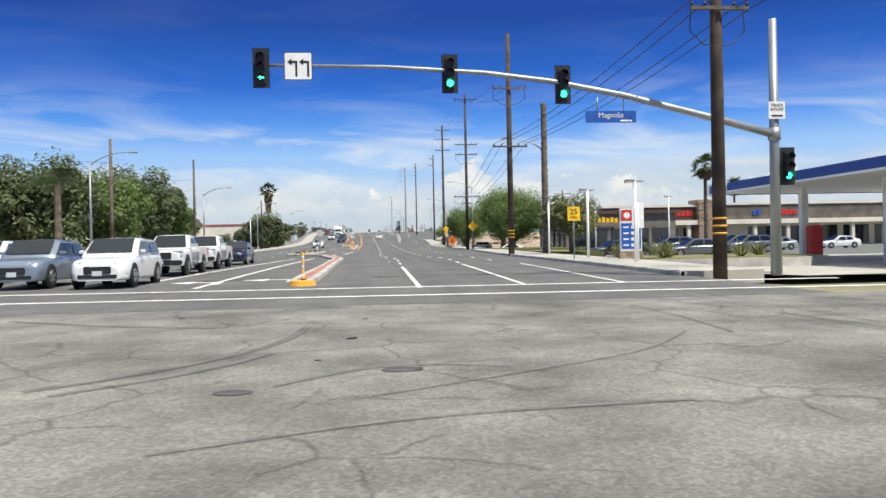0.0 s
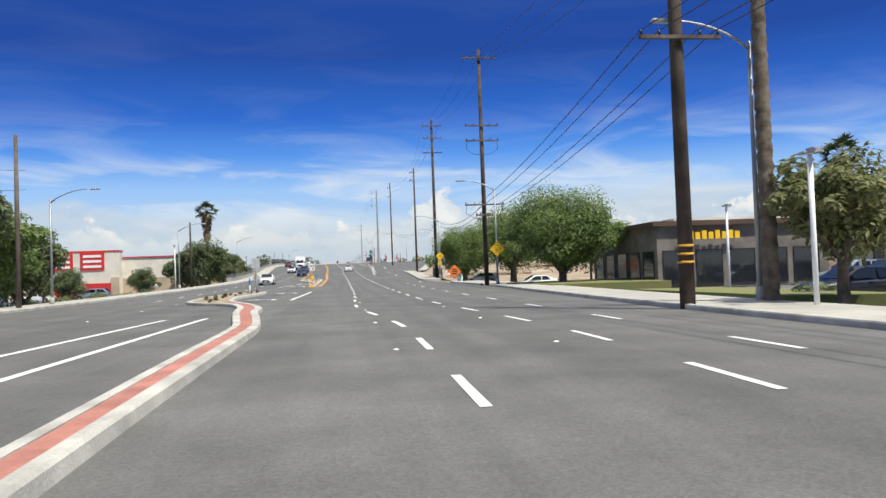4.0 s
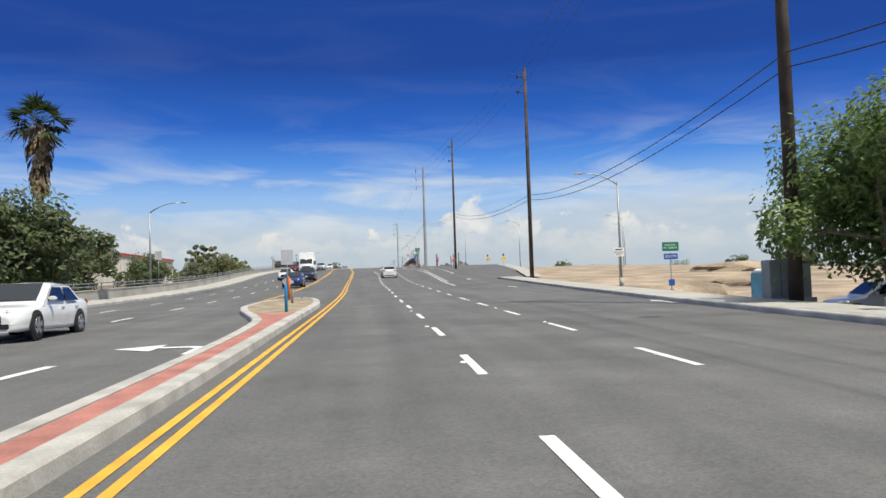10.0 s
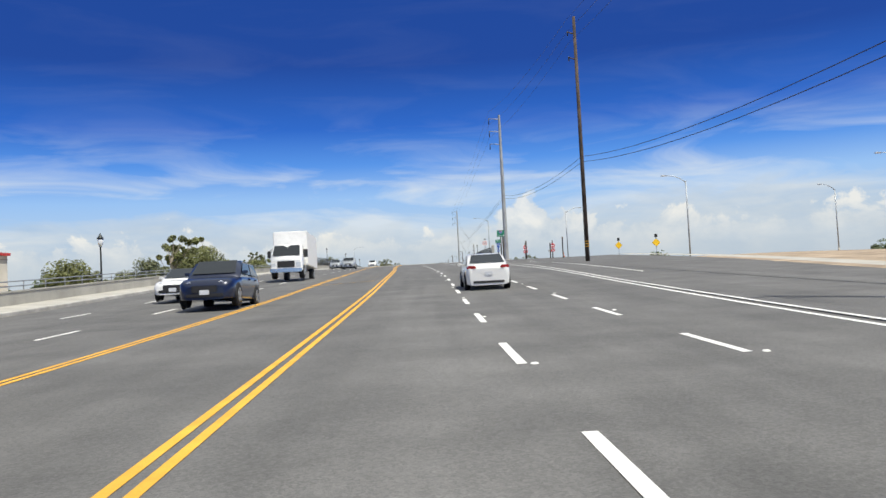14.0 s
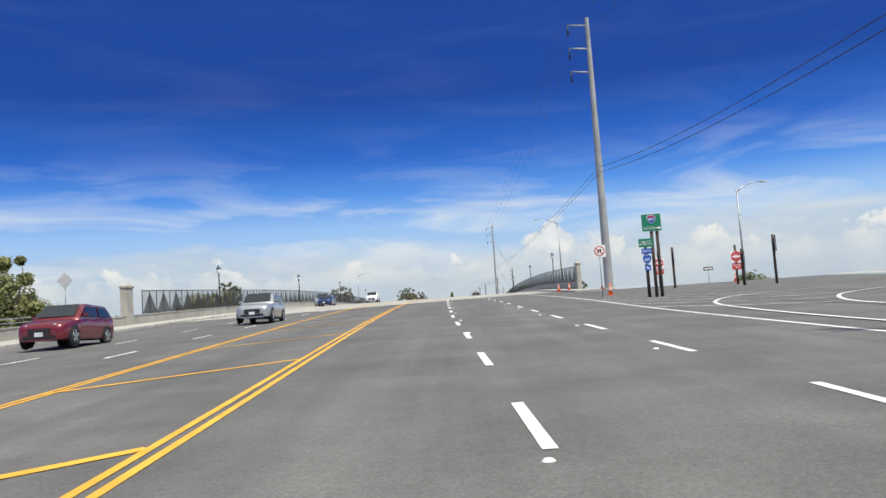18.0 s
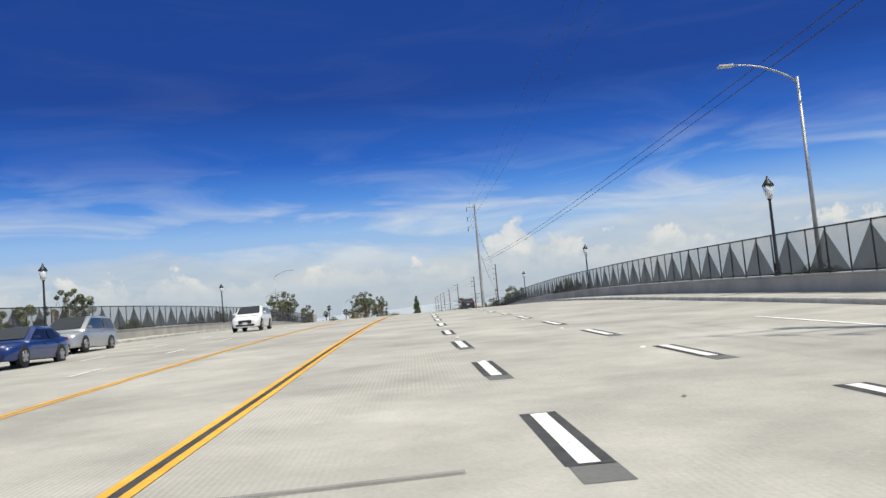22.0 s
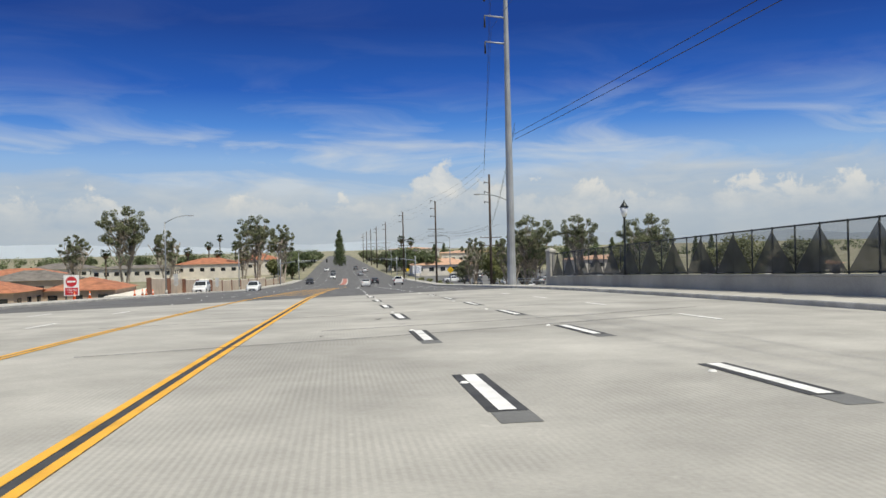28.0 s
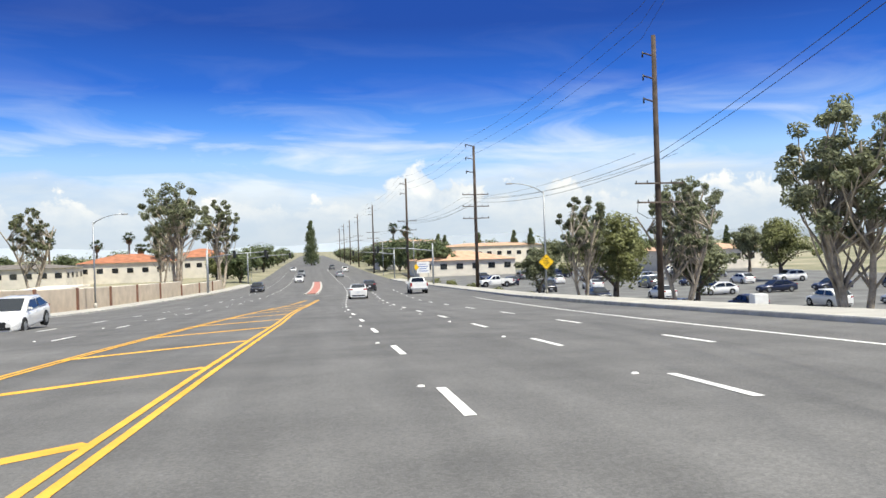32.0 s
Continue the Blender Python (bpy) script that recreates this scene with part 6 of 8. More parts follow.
palm(72, 150, 0.0, 11.6, 2.6, "tall fan palm behind the shops", 0.6, 6)
dp = empty("palm_tree", upright(13.35, 59, LZ(13, 59) + 0.1), "bare standing palm trunk without a crown", "palm tree")
tk = bmesh.new()
tube(tk, [(0.02 * math.sin(i * 1.7), 0.02 * math.cos(i * 2.3), -0.3 + i * 0.155) for i in range(79)], [0.25 - 0.0007 * i + 0.022 * (i % 2) for i in range(79)], 12)
part("trunk", tk, M["bark"], dp)
for i, (x, y, h) in enumerate(((-62, 740, 11), (-54, 752, 10), (-48, 762, 12), (-44, 756, 9), (-74, 720, 10), (26, 770, 13), (30, 774, 12), (-36, 745, 12), (-53, 827, 16))):
    palm(x, y, -0.2, h, 2.0, "distant fan palm above the roofs", 0.8, 40 + i)
# far rows of woods
far = bmesh.new()
rng = random.Random(8)
cl = []
for i in range(900):
    a = rng.uniform(-1.15, 1.15)
    r = rng.uniform(640, 1350)
    p = Vector((math.sin(a) * r, 180 + math.cos(a) * r, rng.uniform(0.5, 6)))
    if abs(p.x) > 45:
        cl.append((p, rng.uniform(2.5, 5.5)))
leaf_cloud(far, rng, cl, 42000, 0.95)
tagged(part("far_woods", far, M["leafdark"]), "hazy far line of suburban trees", "woods", kind="stuff")
# low planting
for i, (x, y, r, h, sp) in enumerate(((14.6, 38.2, 0.9, 1.0, True), (18.5, 37.9, 0.9, 0.95, True), (20.5, 40, 0.8, 0.8, True), (15.4, 39.6, 0.8, 0.9, True), (13.8, 43, 0.8, 0.8, True), (17, 62, 1.1, 0.7, False), (24, 66, 1.3, 0.9, False), (27, 66, 1.3, 0.9, False))):
    shrub(x, y, 0.52 if sp else LZ(x, y) + 0.35, r, h * 1.15, M["leafolive"] if sp else M["leafdark"], "spiky grey-green landscape clump" if sp else "clipped dark green shrub", 60 + i, sp)
for i in range(22):
    x, y = -22.5 - (i * 37 % 60) * 0.1, 104 + i * 2.6
    shrub(x, y, LZ(x, y), 0.8 + (i % 3) * 0.25, 0.9 + (i % 4) * 0.2, M["leafdark"] if i % 2 else M["leafolive"], "leafy roadside shrub behind the pavement", 80 + i)
for i in range(26):
    y = 556 + i * 5.0
    u = curb_r(y) + 5.5 + (i % 3) * 0.9
    shrub(road_x(y) + u, y, LZ(road_x(y) + u, y), 0.9, 0.7, M["leafolive"], "low olive shrub in the verge", 120 + i)
for i in range(14):
    y = 81 + i * 1.75
    shrub(road_x(y) + (isl1_l(y) + isl1_r(y)) / 2 + (i % 3 - 1) * 0.35, y, road_z(y) + 0.14, 0.1, 0.16 + 0.05 * (i % 4), M["deadfrond"] if i % 3 else M["leafolive"], "dry weed tuft in the median dirt", 160 + i, True)


# ---- poles, wires, lamps, signs ----
def thing_pole(name, x, y, z, label, category, group=""):
    return empty(name, upright(x, y, z), label, category, group)


def utility_pole(x, y, height, arms, label, wood="polewood", r=0.19, bands=False, group="utility poles"):
    """arms: (height, half length, kind) with kind 'double', 'up' or 'side'."""
    z = max(LZ(x, y), road_z(y) - 0.1 if abs(x - road_x(y)) < 22 else LZ(x, y))
    root = thing_pole("utility_pole", x, y, z, label, "utility pole", group)
    part("pole", tubem([(0, 0, -1.0), (0, 0, height * 0.5), (0, 0, height)], [r, r * 0.86, r * 0.66], 12), M[wood], root)
    for h, half, kind in arms:
        if kind == "side":
            for s in (0,):
                part("crossarm", tubem([(0, 0, h - 0.25), (-half, 0, h)], 0.06, 6), M[wood], root)
                part("insulator", tubem([(-half, 0, h - 0.35), (-half, 0, h + 0.1)], [0.07, 0.05], 8), M["darkmetal"], root)
            continue
        w = boxm(-half, half, -0.06, 0.06, h - 0.06, h + 0.06, bevel=0.01)
        bmesh.ops.translate(w, verts=w.verts, vec=(0, -r - 0.05, 0))
        part("crossarm", w, M["polegrey"], root)
        for k in (-0.95, -0.5, 0.5, 0.95):
            part("insulator", tubem([(k * half, -r - 0.05, h + 0.05), (k * half, -r - 0.05, h + 0.22)], [0.05, 0.035], 8), M["darkmetal"], root)
        if kind == "loop":
            for s in (-1, 1):
                part("jumper_loop", tubem([(s * half * 0.9, -0.1, h), (s * half * 0.95, -0.1, h - 0.7), (s * half * 0.5, -0.1, h - 1.15), (s * 0.1, -0.1, h - 1.2)], 0.02, 5, caps=False), M["wire"], root)
    if bands:
        for h in (1.5, 1.75, 2.0):
            part("yellow_band", tubem([(0, 0, h), (0, 0, h + 0.07)], r + 0.012, 12), M["yellow"], root)
    return root


utility_pole(11.6, 25.3, 14, [(9.0, 1.0, "loop")], "big dark wooden utility pole with yellow bands", r=0.24, bands=True)
utility_pole(10.72, 59.2, 17.0, [(8.4, 1.3, "bar"), (12.8, 1.3, "loop")], "tall dark wooden utility pole with yellow bands", r=0.24, bands=True)
utility_pole(12.95, 103.4, 20.6, [(19.8, 1.5, "bar"), (13.9, 1.45, "bar"), (12.6, 1.45, "loop"), (7.05, 1.7, "loop"), (6.15, 0.75, "bar")], "dark wooden utility pole with stacked crossarms", r=0.21)
utility_pole(13.9, 145.3, 22.2, [(21.3, 1.3, "bar"), (19.6, 1.3, "bar"), (17.6, 1.3, "bar")], "tall dark wooden utility pole with three crossarms", r=0.23)
utility_pole(16.7, 199.7, 21.7, [(20.9, 0.8, "side"), (19.3, 0.8, "side")], "very tall slim dark wooden pole", r=0.22)
utility_pole(16.2, 264.0, 24.0, [(22.5, 0.7, "side"), (20.0, 0.7, "side")], "very tall slim dark wooden pole", r=0.22, bands=True)
utility_pole(26.7, 587.6, 21.9, [(20.6, 0.9, "side"), (18.9, 0.9, "side"), (17.2, 0.9, "side"), (10.9, 1.9, "bar"), (9.5, 1.8, "loop")], "dark wooden utility pole with two long crossarms", r=0.25)
utility_pole(23.3, 637, 19.2, [(19.4, 1.1, "side"), (17.6, 1.1, "side"), (15.8, 1.1, "side"), (12.6, 1.8, "bar"), (11.0, 1.8, "bar"), (9.4, 1.8, "bar")], "dark wooden utility pole with stacked crossarms", r=0.25)
for i, y in enumerate((680, 760, 830, 890, 950, 1010)):
    utility_pole(19.2 - i * 0.1, y, 19.5, [(18.6, 1.1, "side"), (16.8, 1.1, "side"), (11.5, 1.8, "bar"), (9.8, 1.7, "bar")], "distant wooden utility pole", r=0.24)
utility_pole(37, 148, 11.5, [(10.8, 1.6, "bar"), (9.6, 1.6, "bar")], "wooden pole behind the shade tree", r=0.18)
utility_pole(-18.3, 85.3, 10.4, [], "plain wooden pole on the far pavement", "polegrey", r=0.16, group="plain wooden poles")
utility_pole(-19.7, 148.8, 9.0, [], "plain dark wooden pole on the far pavement", r=0.16, group="plain wooden poles")
utility_pole(-19.5, 62.0, 9.6, [], "plain weathered wooden pole among the trees", "polegrey", r=0.16, group="plain wooden poles")


def steel_pole(x, y, height, r, label):
    z = road_z(y) - 0.2
    root = thing_pole("steel_pole", x, y, z, label, "transmission pole")
    sh = bmesh.new()
    tube(sh, [(0, 0, -0.5), (0, 0, height * 0.5), (0, 0, height)], [r, r * 0.72, r * 0.45], 12)
    for f in sh.faces:
        f.smooth = False
    part("shaft", sh, M["steelpole"], root)
    part("base_plate", tubem([(0, 0, 0.1), (0, 0, 0.3)], r * 1.35, 12), M["concrete"], root)
    for i, h in enumerate((height - 0.6, height - 3.0, height - 5.4)):
        part("arm", tubem([(0, 0, h - 0.2), (-2.0, 0, h)], [0.09, 0.05], 7), M["steelpole"], root)
        part("insulator", tubem([(-2.0, 0, h - 1.1), (-2.0, 0, h)], [0.09, 0.06], 8), M["darkmetal"], root)
    return root


steel_pole(16.1, 336.0, 27.6, 0.46, "tall grey tapered steel transmission pole on the ramp island")
steel_pole(16.0, 523.4, 28.2, 0.42, "massive grey tapered steel transmission pole by the kerb")

# wires: pole to pole, hanging
def wire(a, b, sag, r=0.012, group="overhead wires"):
    a, b = Vector(a), Vector(b)
    n = 14
    pts = [a.lerp(b, i / n) + Vector((0, 0, -sag * 4 * (i / n) * (1 - i / n))) for i in range(n + 1)]
    ob = part("overhead_wire", tubem(pts, r, 5, caps=False), M["wire"])
    return tagged(ob, "black overhead wire hanging between poles", "wire", group)


def span(rows, sag, r=0.012):
    for a, b in zip(rows, rows[1:]):
        wire(a, b, sag, r)


for dx in (-1.2, -0.6, 0.6, 1.2):
    span([(11.6 + dx, -30, 8.9), (11.6 + dx, 25.2, 9.2), (10.72 + dx, 59.1, 9.0), (12.95 + dx, 103.3, 7.3)], 0.5, 0.018)
for dx in (-1.2, 0, 1.2):
    span([(10.72 + dx, 59.1, 13.5), (12.95 + dx, 103.3, 20.6), (13.9 + dx, 145.1, 22.9), (15.95, 199.7, 22.9 - dx), (15.5, 264, 27.2 - dx), (14.1, 336, 32.6 - dx * 2), (14.6, 523.4, 31.6 - dx * 2), (25.8, 587.6, 22.6 + dx), (22.2, 637, 19.6 + dx)], 0.9, 0.014)
    span([(22.2, 637, 19.6 + dx), (18.1, 680, 18.6 + dx), (18.0, 760, 18.4 + dx), (17.9, 830, 18.4 + dx)], 1.0)
for dx in (0, 0.5):
    span([(12.95, 103.3, 7.2 + dx), (13.9, 145.1, 8.9 + dx), (16.7, 199.5, 10.4 + dx), (16.2, 264, 14.4 + dx), (16.1, 336, 18.6 + dx), (16.6, 523.4, 19.0 + dx)], 1.2, 0.022)
    span([(16.6, 523.4, 20.0 + dx), (26.7, 587.6, 12.3 + dx), (23.3, 637, 12.4 + dx), (19.2, 680, 11.2 + dx), (19.1, 760, 11.0 + dx)], 1.0, 0.018)
for dx in (-1.7, 1.7):
    span([(26.7 + dx, 587.6, 12.9), (23.3 + dx, 637, 13.0), (19.2 + dx, 680, 11.4)], 0.8)
for h in (6.0, 7.2):
    span([(-60, 20, h + 1), (-19.5, 62, h + 1), (-18.9, 88.3, h + 2)], 0.7)


def street_lamp(x, y, z, height, reach, turn, label, group="street lamps", base=True):
    """Steel column, curved arm and a flat lamp head; the arm points along local -x."""
    root = empty("street_lamp", upright(x, y, z, turn), label, "street lamp", group)
    part("column", tubem([(0, 0, -0.2), (0, 0, height)], [0.10, 0.06], 10), M["steel"], root)
    n = 7
    arm = [(-reach * (i / n), 0, height - 0.25 + 0.9 * math.sin(math.pi / 2 * (i / n) ** 0.8)) for i in range(n + 1)]
    part("arm", tubem(arm, [0.05 - 0.02 * i / n for i in range(n + 1)], 8), M["steel"], root)
    hd = boxm(-reach - 0.62, -reach + 0.05, -0.14, 0.14, height + 0.58, height + 0.70, bevel=0.05)
    part("lamp_head", hd, M["signback"], root)
    if base:
        part("base", tubem([(0, 0, -0.15), (0, 0, 0.45)], [0.17, 0.14], 10), M["concrete"], root)
    return root


def side_lamp(u, y, height=7.6, reach=2.6, left=False, dz=0.15):
    p = W(u, y, dz)
    return street_lamp(p.x, p.y, p.z, height, reach, 180 if left else 0, "grey steel street lamp with a curved arm")


side_lamp(12.1, 59.5, 8.2)
side_lamp(11.85, 99.9, 7.9)
side_lamp(11.9, 138.3, 7.5)
side_lamp(16.6, 176.4, 7.4, dz=0)
street_lamp(30.7, 277.2, LZ(30.7, 277), 9.2, 2.2, 0, "tall street lamp in the dirt field")
street_lamp(25.9, 326.4, LZ(26, 326), 9.3, 2.6, 200, "tall street lamp beside the ramp")
street_lamp(47, 262, LZ(47, 262), 9.0, 2.6, 0, "tall street lamp in the dirt field")
street_lamp(60, 300, LZ(60, 300), 9.0, 2.6, 20, "tall street lamp in the dirt field")
side_lamp(15.1, 362, 8.7)
side_lamp(14.15, 525.0, 8.2, 3.0, dz=-0.1)
street_lamp(20.9, 597.5, road_z(597.5), 8.9, 2.7, 0, "grey steel street lamp with a curved arm")
side_lamp(12.4, 668, 8.6)
side_lamp(12.4, 730, 8.6)
side_lamp(-20.0, 92, 7.0, left=True)
side_lamp(-20.2, 56, 7.0, left=True)
side_lamp(-19.9, 133.3, 7.0, left=True)
side_lamp(-20.4, 192, 7.1, left=True)
side_lamp(-24.4, 459.7, 8.5, left=True, dz=0)
side_lamp(-37.4, 517.5, 10.0, left=True, dz=-0.6)
side_lamp(-21.8, 545, 8.2, left=True)
side_lamp(-23.5, 612, 8.2, left=True)
side_lamp(-22, 668, 8.2, left=True)
side_lamp(-19.5, 725, 8.2, left=True)
for x, y, t, h in ((12.9, 56, 90, 4.6), (12.3, 43.7, 0, 4.3), (12.2, 35.4, 0, 4.2), (31.2, 79.8, 0, 6.2), (24, 82, 90, 5.6), (-21.4, 146.6, 90, 6.7), (-41, 132, 90, 5.6), (-30, 100, 90, 5.6)):
    root = empty("car_park_lamp", upright(x, y, LZ(x, y), t), "pale post lamp with two flat heads over the car park", "street lamp", "car park lamps")
    part("column", tubem([(0, 0, -0.2), (0, 0, h)], 0.075, 8), M["signw"], root)
    for s in (-1, 1):
        part("lamp_head", boxm(s * 0.06, s * 0.42, -0.1, 0.1, h - 0.04, h + 0.05, bevel=0.03), M["signback"], root)


def lantern(u, y, base=0.85, label="dark ornamental bridge lantern on a fluted post"):
    p = W(u, y, base)
    root = empty("bridge_lantern", upright(p.x, p.y, p.z), label, "lantern", "bridge lanterns")
    part("post", tubem([(0, 0, -0.1), (0, 0, 0.5), (0, 0, 0.55), (0, 0, 3.2), (0, 0, 3.3)], [0.13, 0.11, 0.075, 0.055, 0.10], 10), M["darkmetal"], root)
    part("globe", tubem([(0, 0, 3.3), (0, 0, 3.42), (0, 0, 3.85)], [0.10, 0.16, 0.24], 10), M["headlamp"], root)
    part("cap", tubem([(0, 0, 3.85), (0, 0, 3.95), (0, 0, 4.15), (0, 0, 4.28)], [0.27, 0.20, 0.06, 0.02], 10), M["darkmetal"], root)
    return root


for u, y in ((-22.9, 337.4), (-22.6, 378), (-22.6, 419), (-22.6, 460), (14.3, 364), (15.1, 405), (14.6, 449), (14.3, 495.2)):
    lantern(u, y)
lantern(-24.3, 246, -0.1)


# end posts of the bridge
def end_post(u, y, label):
    p = W(u, y)
    root = empty("bridge_end_post", upright(p.x, p.y, p.z, math.degrees(RZ(y))), label, "pillar", "bridge end posts")
    part("shaft", boxm(-0.22, 0.22, -0.62, 0.62, -0.3, 2.75, bevel=0.03), M["concrete"], root)
    for s in (-1, 1):
        part("recess", boxm(s * 0.222 - 0.006, s * 0.222 + 0.006, -0.42, 0.42, 1.0, 2.4), M["wallc"], root)
    cap = bmesh.new()
    box(cap, -0.28, 0.28, -0.68, 0.68, 2.75, 2.88, bevel=0.02)
    vs = [cap.verts.new(q) for q in ((-0.28, -0.68, 2.88), (0.28, -0.68, 2.88), (0.28, 0.68, 2.88), (-0.28, 0.68, 2.88), (0, -0.4, 3.12), (0, 0.4, 3.12))]
    for f in ((0, 1, 4), (1, 2, 5, 4), (2, 3, 5), (3, 0, 4, 5)):
        cap.faces.new([vs[i] for i in f])
    part("cap", cap, M["concrete"], root)
    return root


end_post(-22.6, 313.2, "pale concrete bridge end post with a pointed cap")
end_post(14.0, 342.3, "pale concrete bridge end post with a pointed cap")
end_post(-22.6, 489, "pale concrete bridge end post with a pointed cap")
end_post(14.5, 512.6, "pale concrete bridge end post with a pointed cap")


# pipe railings on the approach parapet
def pipe_rail(side, y0, y1, off, base, label):
    s = 1 if side > 0 else -1
    c = curb_r if s > 0 else curb_l
    root = empty("pipe_railing", Matrix(), label, "railing")
    n = int((y1 - y0) / 2.4)
    P = [W(c(y) + s * off, y, base) for y in (y0 + (y1 - y0) * i / n for i in range(n + 1))]
    for p in P:
        part("post", tubem([p, p + Vector((0, 0, 0.42))], 0.03, 6), M["steel"], root)
    for h in (0.2, 0.42):
        part("rail", tubem([p + Vector((0, 0, h)) for p in P], 0.028, 6), M["steel"], root)
    return root


pipe_rail(-1, 168, 310, 2.75, 0.82, "grey steel pipe railing on the parapet")
pipe_rail(1, 513.5, 525, 2.9, 0.3, "short grey pipe railing past the bridge end")


# ---- signs ----
def shield(sz):
    return [(-0.42 * sz, 0.30 * sz), (-0.30 * sz, 0.45 * sz), (0, 0.40 * sz), (0.30 * sz, 0.45 * sz), (0.42 * sz, 0.30 * sz), (0.45 * sz, 0.0), (0.30 * sz, -0.30 * sz), (0, -0.50 * sz), (-0.30 * sz, -0.30 * sz), (-0.45 * sz, 0.0)]


def plate_mesh(outline, material, depth=0.004, y=0.0):
    """A flat plate in the x-z plane that faces -y."""
    b = bmesh.new()
    prism(b, outline, 0, depth)
    bmesh.ops.transform(b, matrix=Matrix.Translation((0, y, 0)) @ Matrix.Rotation(radians(90), 4, "X"), verts=b.verts)
    return b


def rect(w, h, r=0.03):
    pts = []
    for cx, cz, a0 in ((w / 2 - r, h / 2 - r, 0), (-w / 2 + r, h / 2 - r, 90), (-w / 2 + r, -h / 2 + r, 180), (w / 2 - r, -h / 2 + r, 270)):
        for k in range(4):
            a = radians(a0 + 30 * k)
            pts.append((cx + r * math.cos(a), cz + r * math.sin(a)))
    return pts


def ring(r, n=24):
    return [(r * math.cos(k * math.tau / n), r * math.sin(k * math.tau / n)) for k in range(n)]


def turned(pts, deg):
    c, s = math.cos(radians(deg)), math.sin(radians(deg))
    return [(x * c - z * s, x * s + z * c) for x, z in pts]


def moved(pts, dx, dz):
    return [(x + dx, z + dz) for x, z in pts]


def face(sign, name, outline, material, lift, z, label=""):
    ob = part(name, plate_mesh(outline, material), material, sign, label)
    ob.location = (0, -lift, z)
    return ob


def words(sign, body, size, material, lift, x, z):
    ob = new("lettering", text_mesh(body, size, material))
    ob.parent = sign
    ob.matrix_basis = pose(x, -lift, z, 90, 0, 0)
    return ob


def sign_post(x, y, z, height, label, turn=0.0, wood=False, name="road_sign"):
    root = empty(name, upright(x, y, z, turn), label, "road sign")
    part("post", tubem([(0, 0.035, -0.2), (0, 0.035, height)], 0.09 if wood else 0.03, 8), M["polewood"] if wood else M["steel"], root)
    return root


def diamond(s, sz, z, material, border=True):
    f = face(s, "panel", turned(rect(sz, sz, 0.05), 45), material, 0.006, z)
    if border:
        face(s, "border", turned(rect(sz * 0.95, sz * 0.95, 0.05), 45), M["ink"], 0.012, z)
        face(s, "field", turned(rect(sz * 0.91, sz * 0.91, 0.05), 45), material, 0.018, z)
    return f


def at_u(u, y, dz=0.15):
    p = W(u, y, dz)
    return p.x, p.y, p.z


# 25 mph
s = sign_post(*at_u(9.65, 41.2), 3.0, "small yellow advisory speed sign on a steel post")
face(s, "panel", rect(0.68, 0.74), M["signy"], 0.006, 2.45)
words(s, "25", 0.42, M["ink"], 0.02, 0, 2.55)
words(s, "MPH", 0.20, M["ink"], 0.02, 0, 2.24)
# merge left, on the lamp column
s = sign_post(*at_u(11.85, 99.6), 3.6, "yellow diamond merge sign on a lamp column")
diamond(s, 0.95, 2.85, M["signy"])
for i, wd in enumerate(("THRU", "TRAFFIC", "MERGE", "LEFT")):
    words(s, wd, 0.17, M["ink"], 0.03, 0, 3.13 - i * 0.19)
# bicycle sign
s = sign_post(*at_u(11.9, 138.0), 3.4, "yellow diamond bicycle sign with a plate below")
diamond(s, 0.78, 2.85, M["signy"])
for dx in (-0.17, 0.17):
    face(s, "wheel_symbol", moved(ring(0.11), dx, 0), M["ink"], 0.026, 2.80)
    face(s, "wheel_symbol", moved(ring(0.085), dx, 0), M["signy"], 0.032, 2.80)
face(s, "frame_symbol", [(-0.17, 0.0), (-0.08, 0.16), (0.10, 0.16), (0.17, 0.0), (0.14, 0.0), (0.09, 0.13), (-0.06, 0.13), (0.0, 0.0), (-0.03, -0.02)], M["ink"], 0.036, 2.80)
face(s, "plate", rect(0.46, 0.6), M["signy"], 0.006, 2.0)
for i, wd in enumerate(("SHARE", "THE", "ROAD")):
    words(s, wd, 0.13, M["ink"], 0.02, 0, 2.17 - i * 0.16)
# keep right on the island nose
s = sign_post(*at_u(-4.0, 123.7, 0.17), 2.4, "white median arrow sign above a yellow diamond plate")
face(s, "panel", rect(0.55, 0.74), M["signw"], 0.006, 1.98)
face(s, "island_symbol", [(-0.19, 0.24), (-0.03, 0.24), (-0.05, 0.06), (-0.11, -0.02), (-0.17, 0.06)], M["ink"], 0.014, 1.98)
face(s, "arrow_symbol", [(0.03, -0.28), (0.09, -0.28), (0.10, -0.12), (0.17, 0.02), (0.17, 0.14), (0.22, 0.12), (0.14, 0.28), (0.05, 0.14), (0.10, 0.14), (0.10, 0.04), (0.03, -0.10)], M["ink"], 0.014, 1.98)
face(s, "diamond_plate", turned(rect(0.40, 0.40), 45), M["signy"], 0.05, 0.88)
# striped post beside it and at the first nose
for u, y in ((-4.35, 123.5), (-3.5, 26.1)):
    p = W(u, y, 0.17)
    root = empty("flexible_post", upright(p.x, p.y, p.z), "white and yellow banded flexible marker post on the nose", "bollard", "marker posts")
    for k in range(9):
        part("band", tubem([(0, 0, k * 0.10), (0, 0, k * 0.10 + 0.10)], 0.036, 10), M["signw"] if k % 3 == 1 else M["signy"], root)
    part("foot", tubem([(0, 0, -0.02), (0, 0, 0.05)], [0.11, 0.07], 10), M["trimblack"], root)
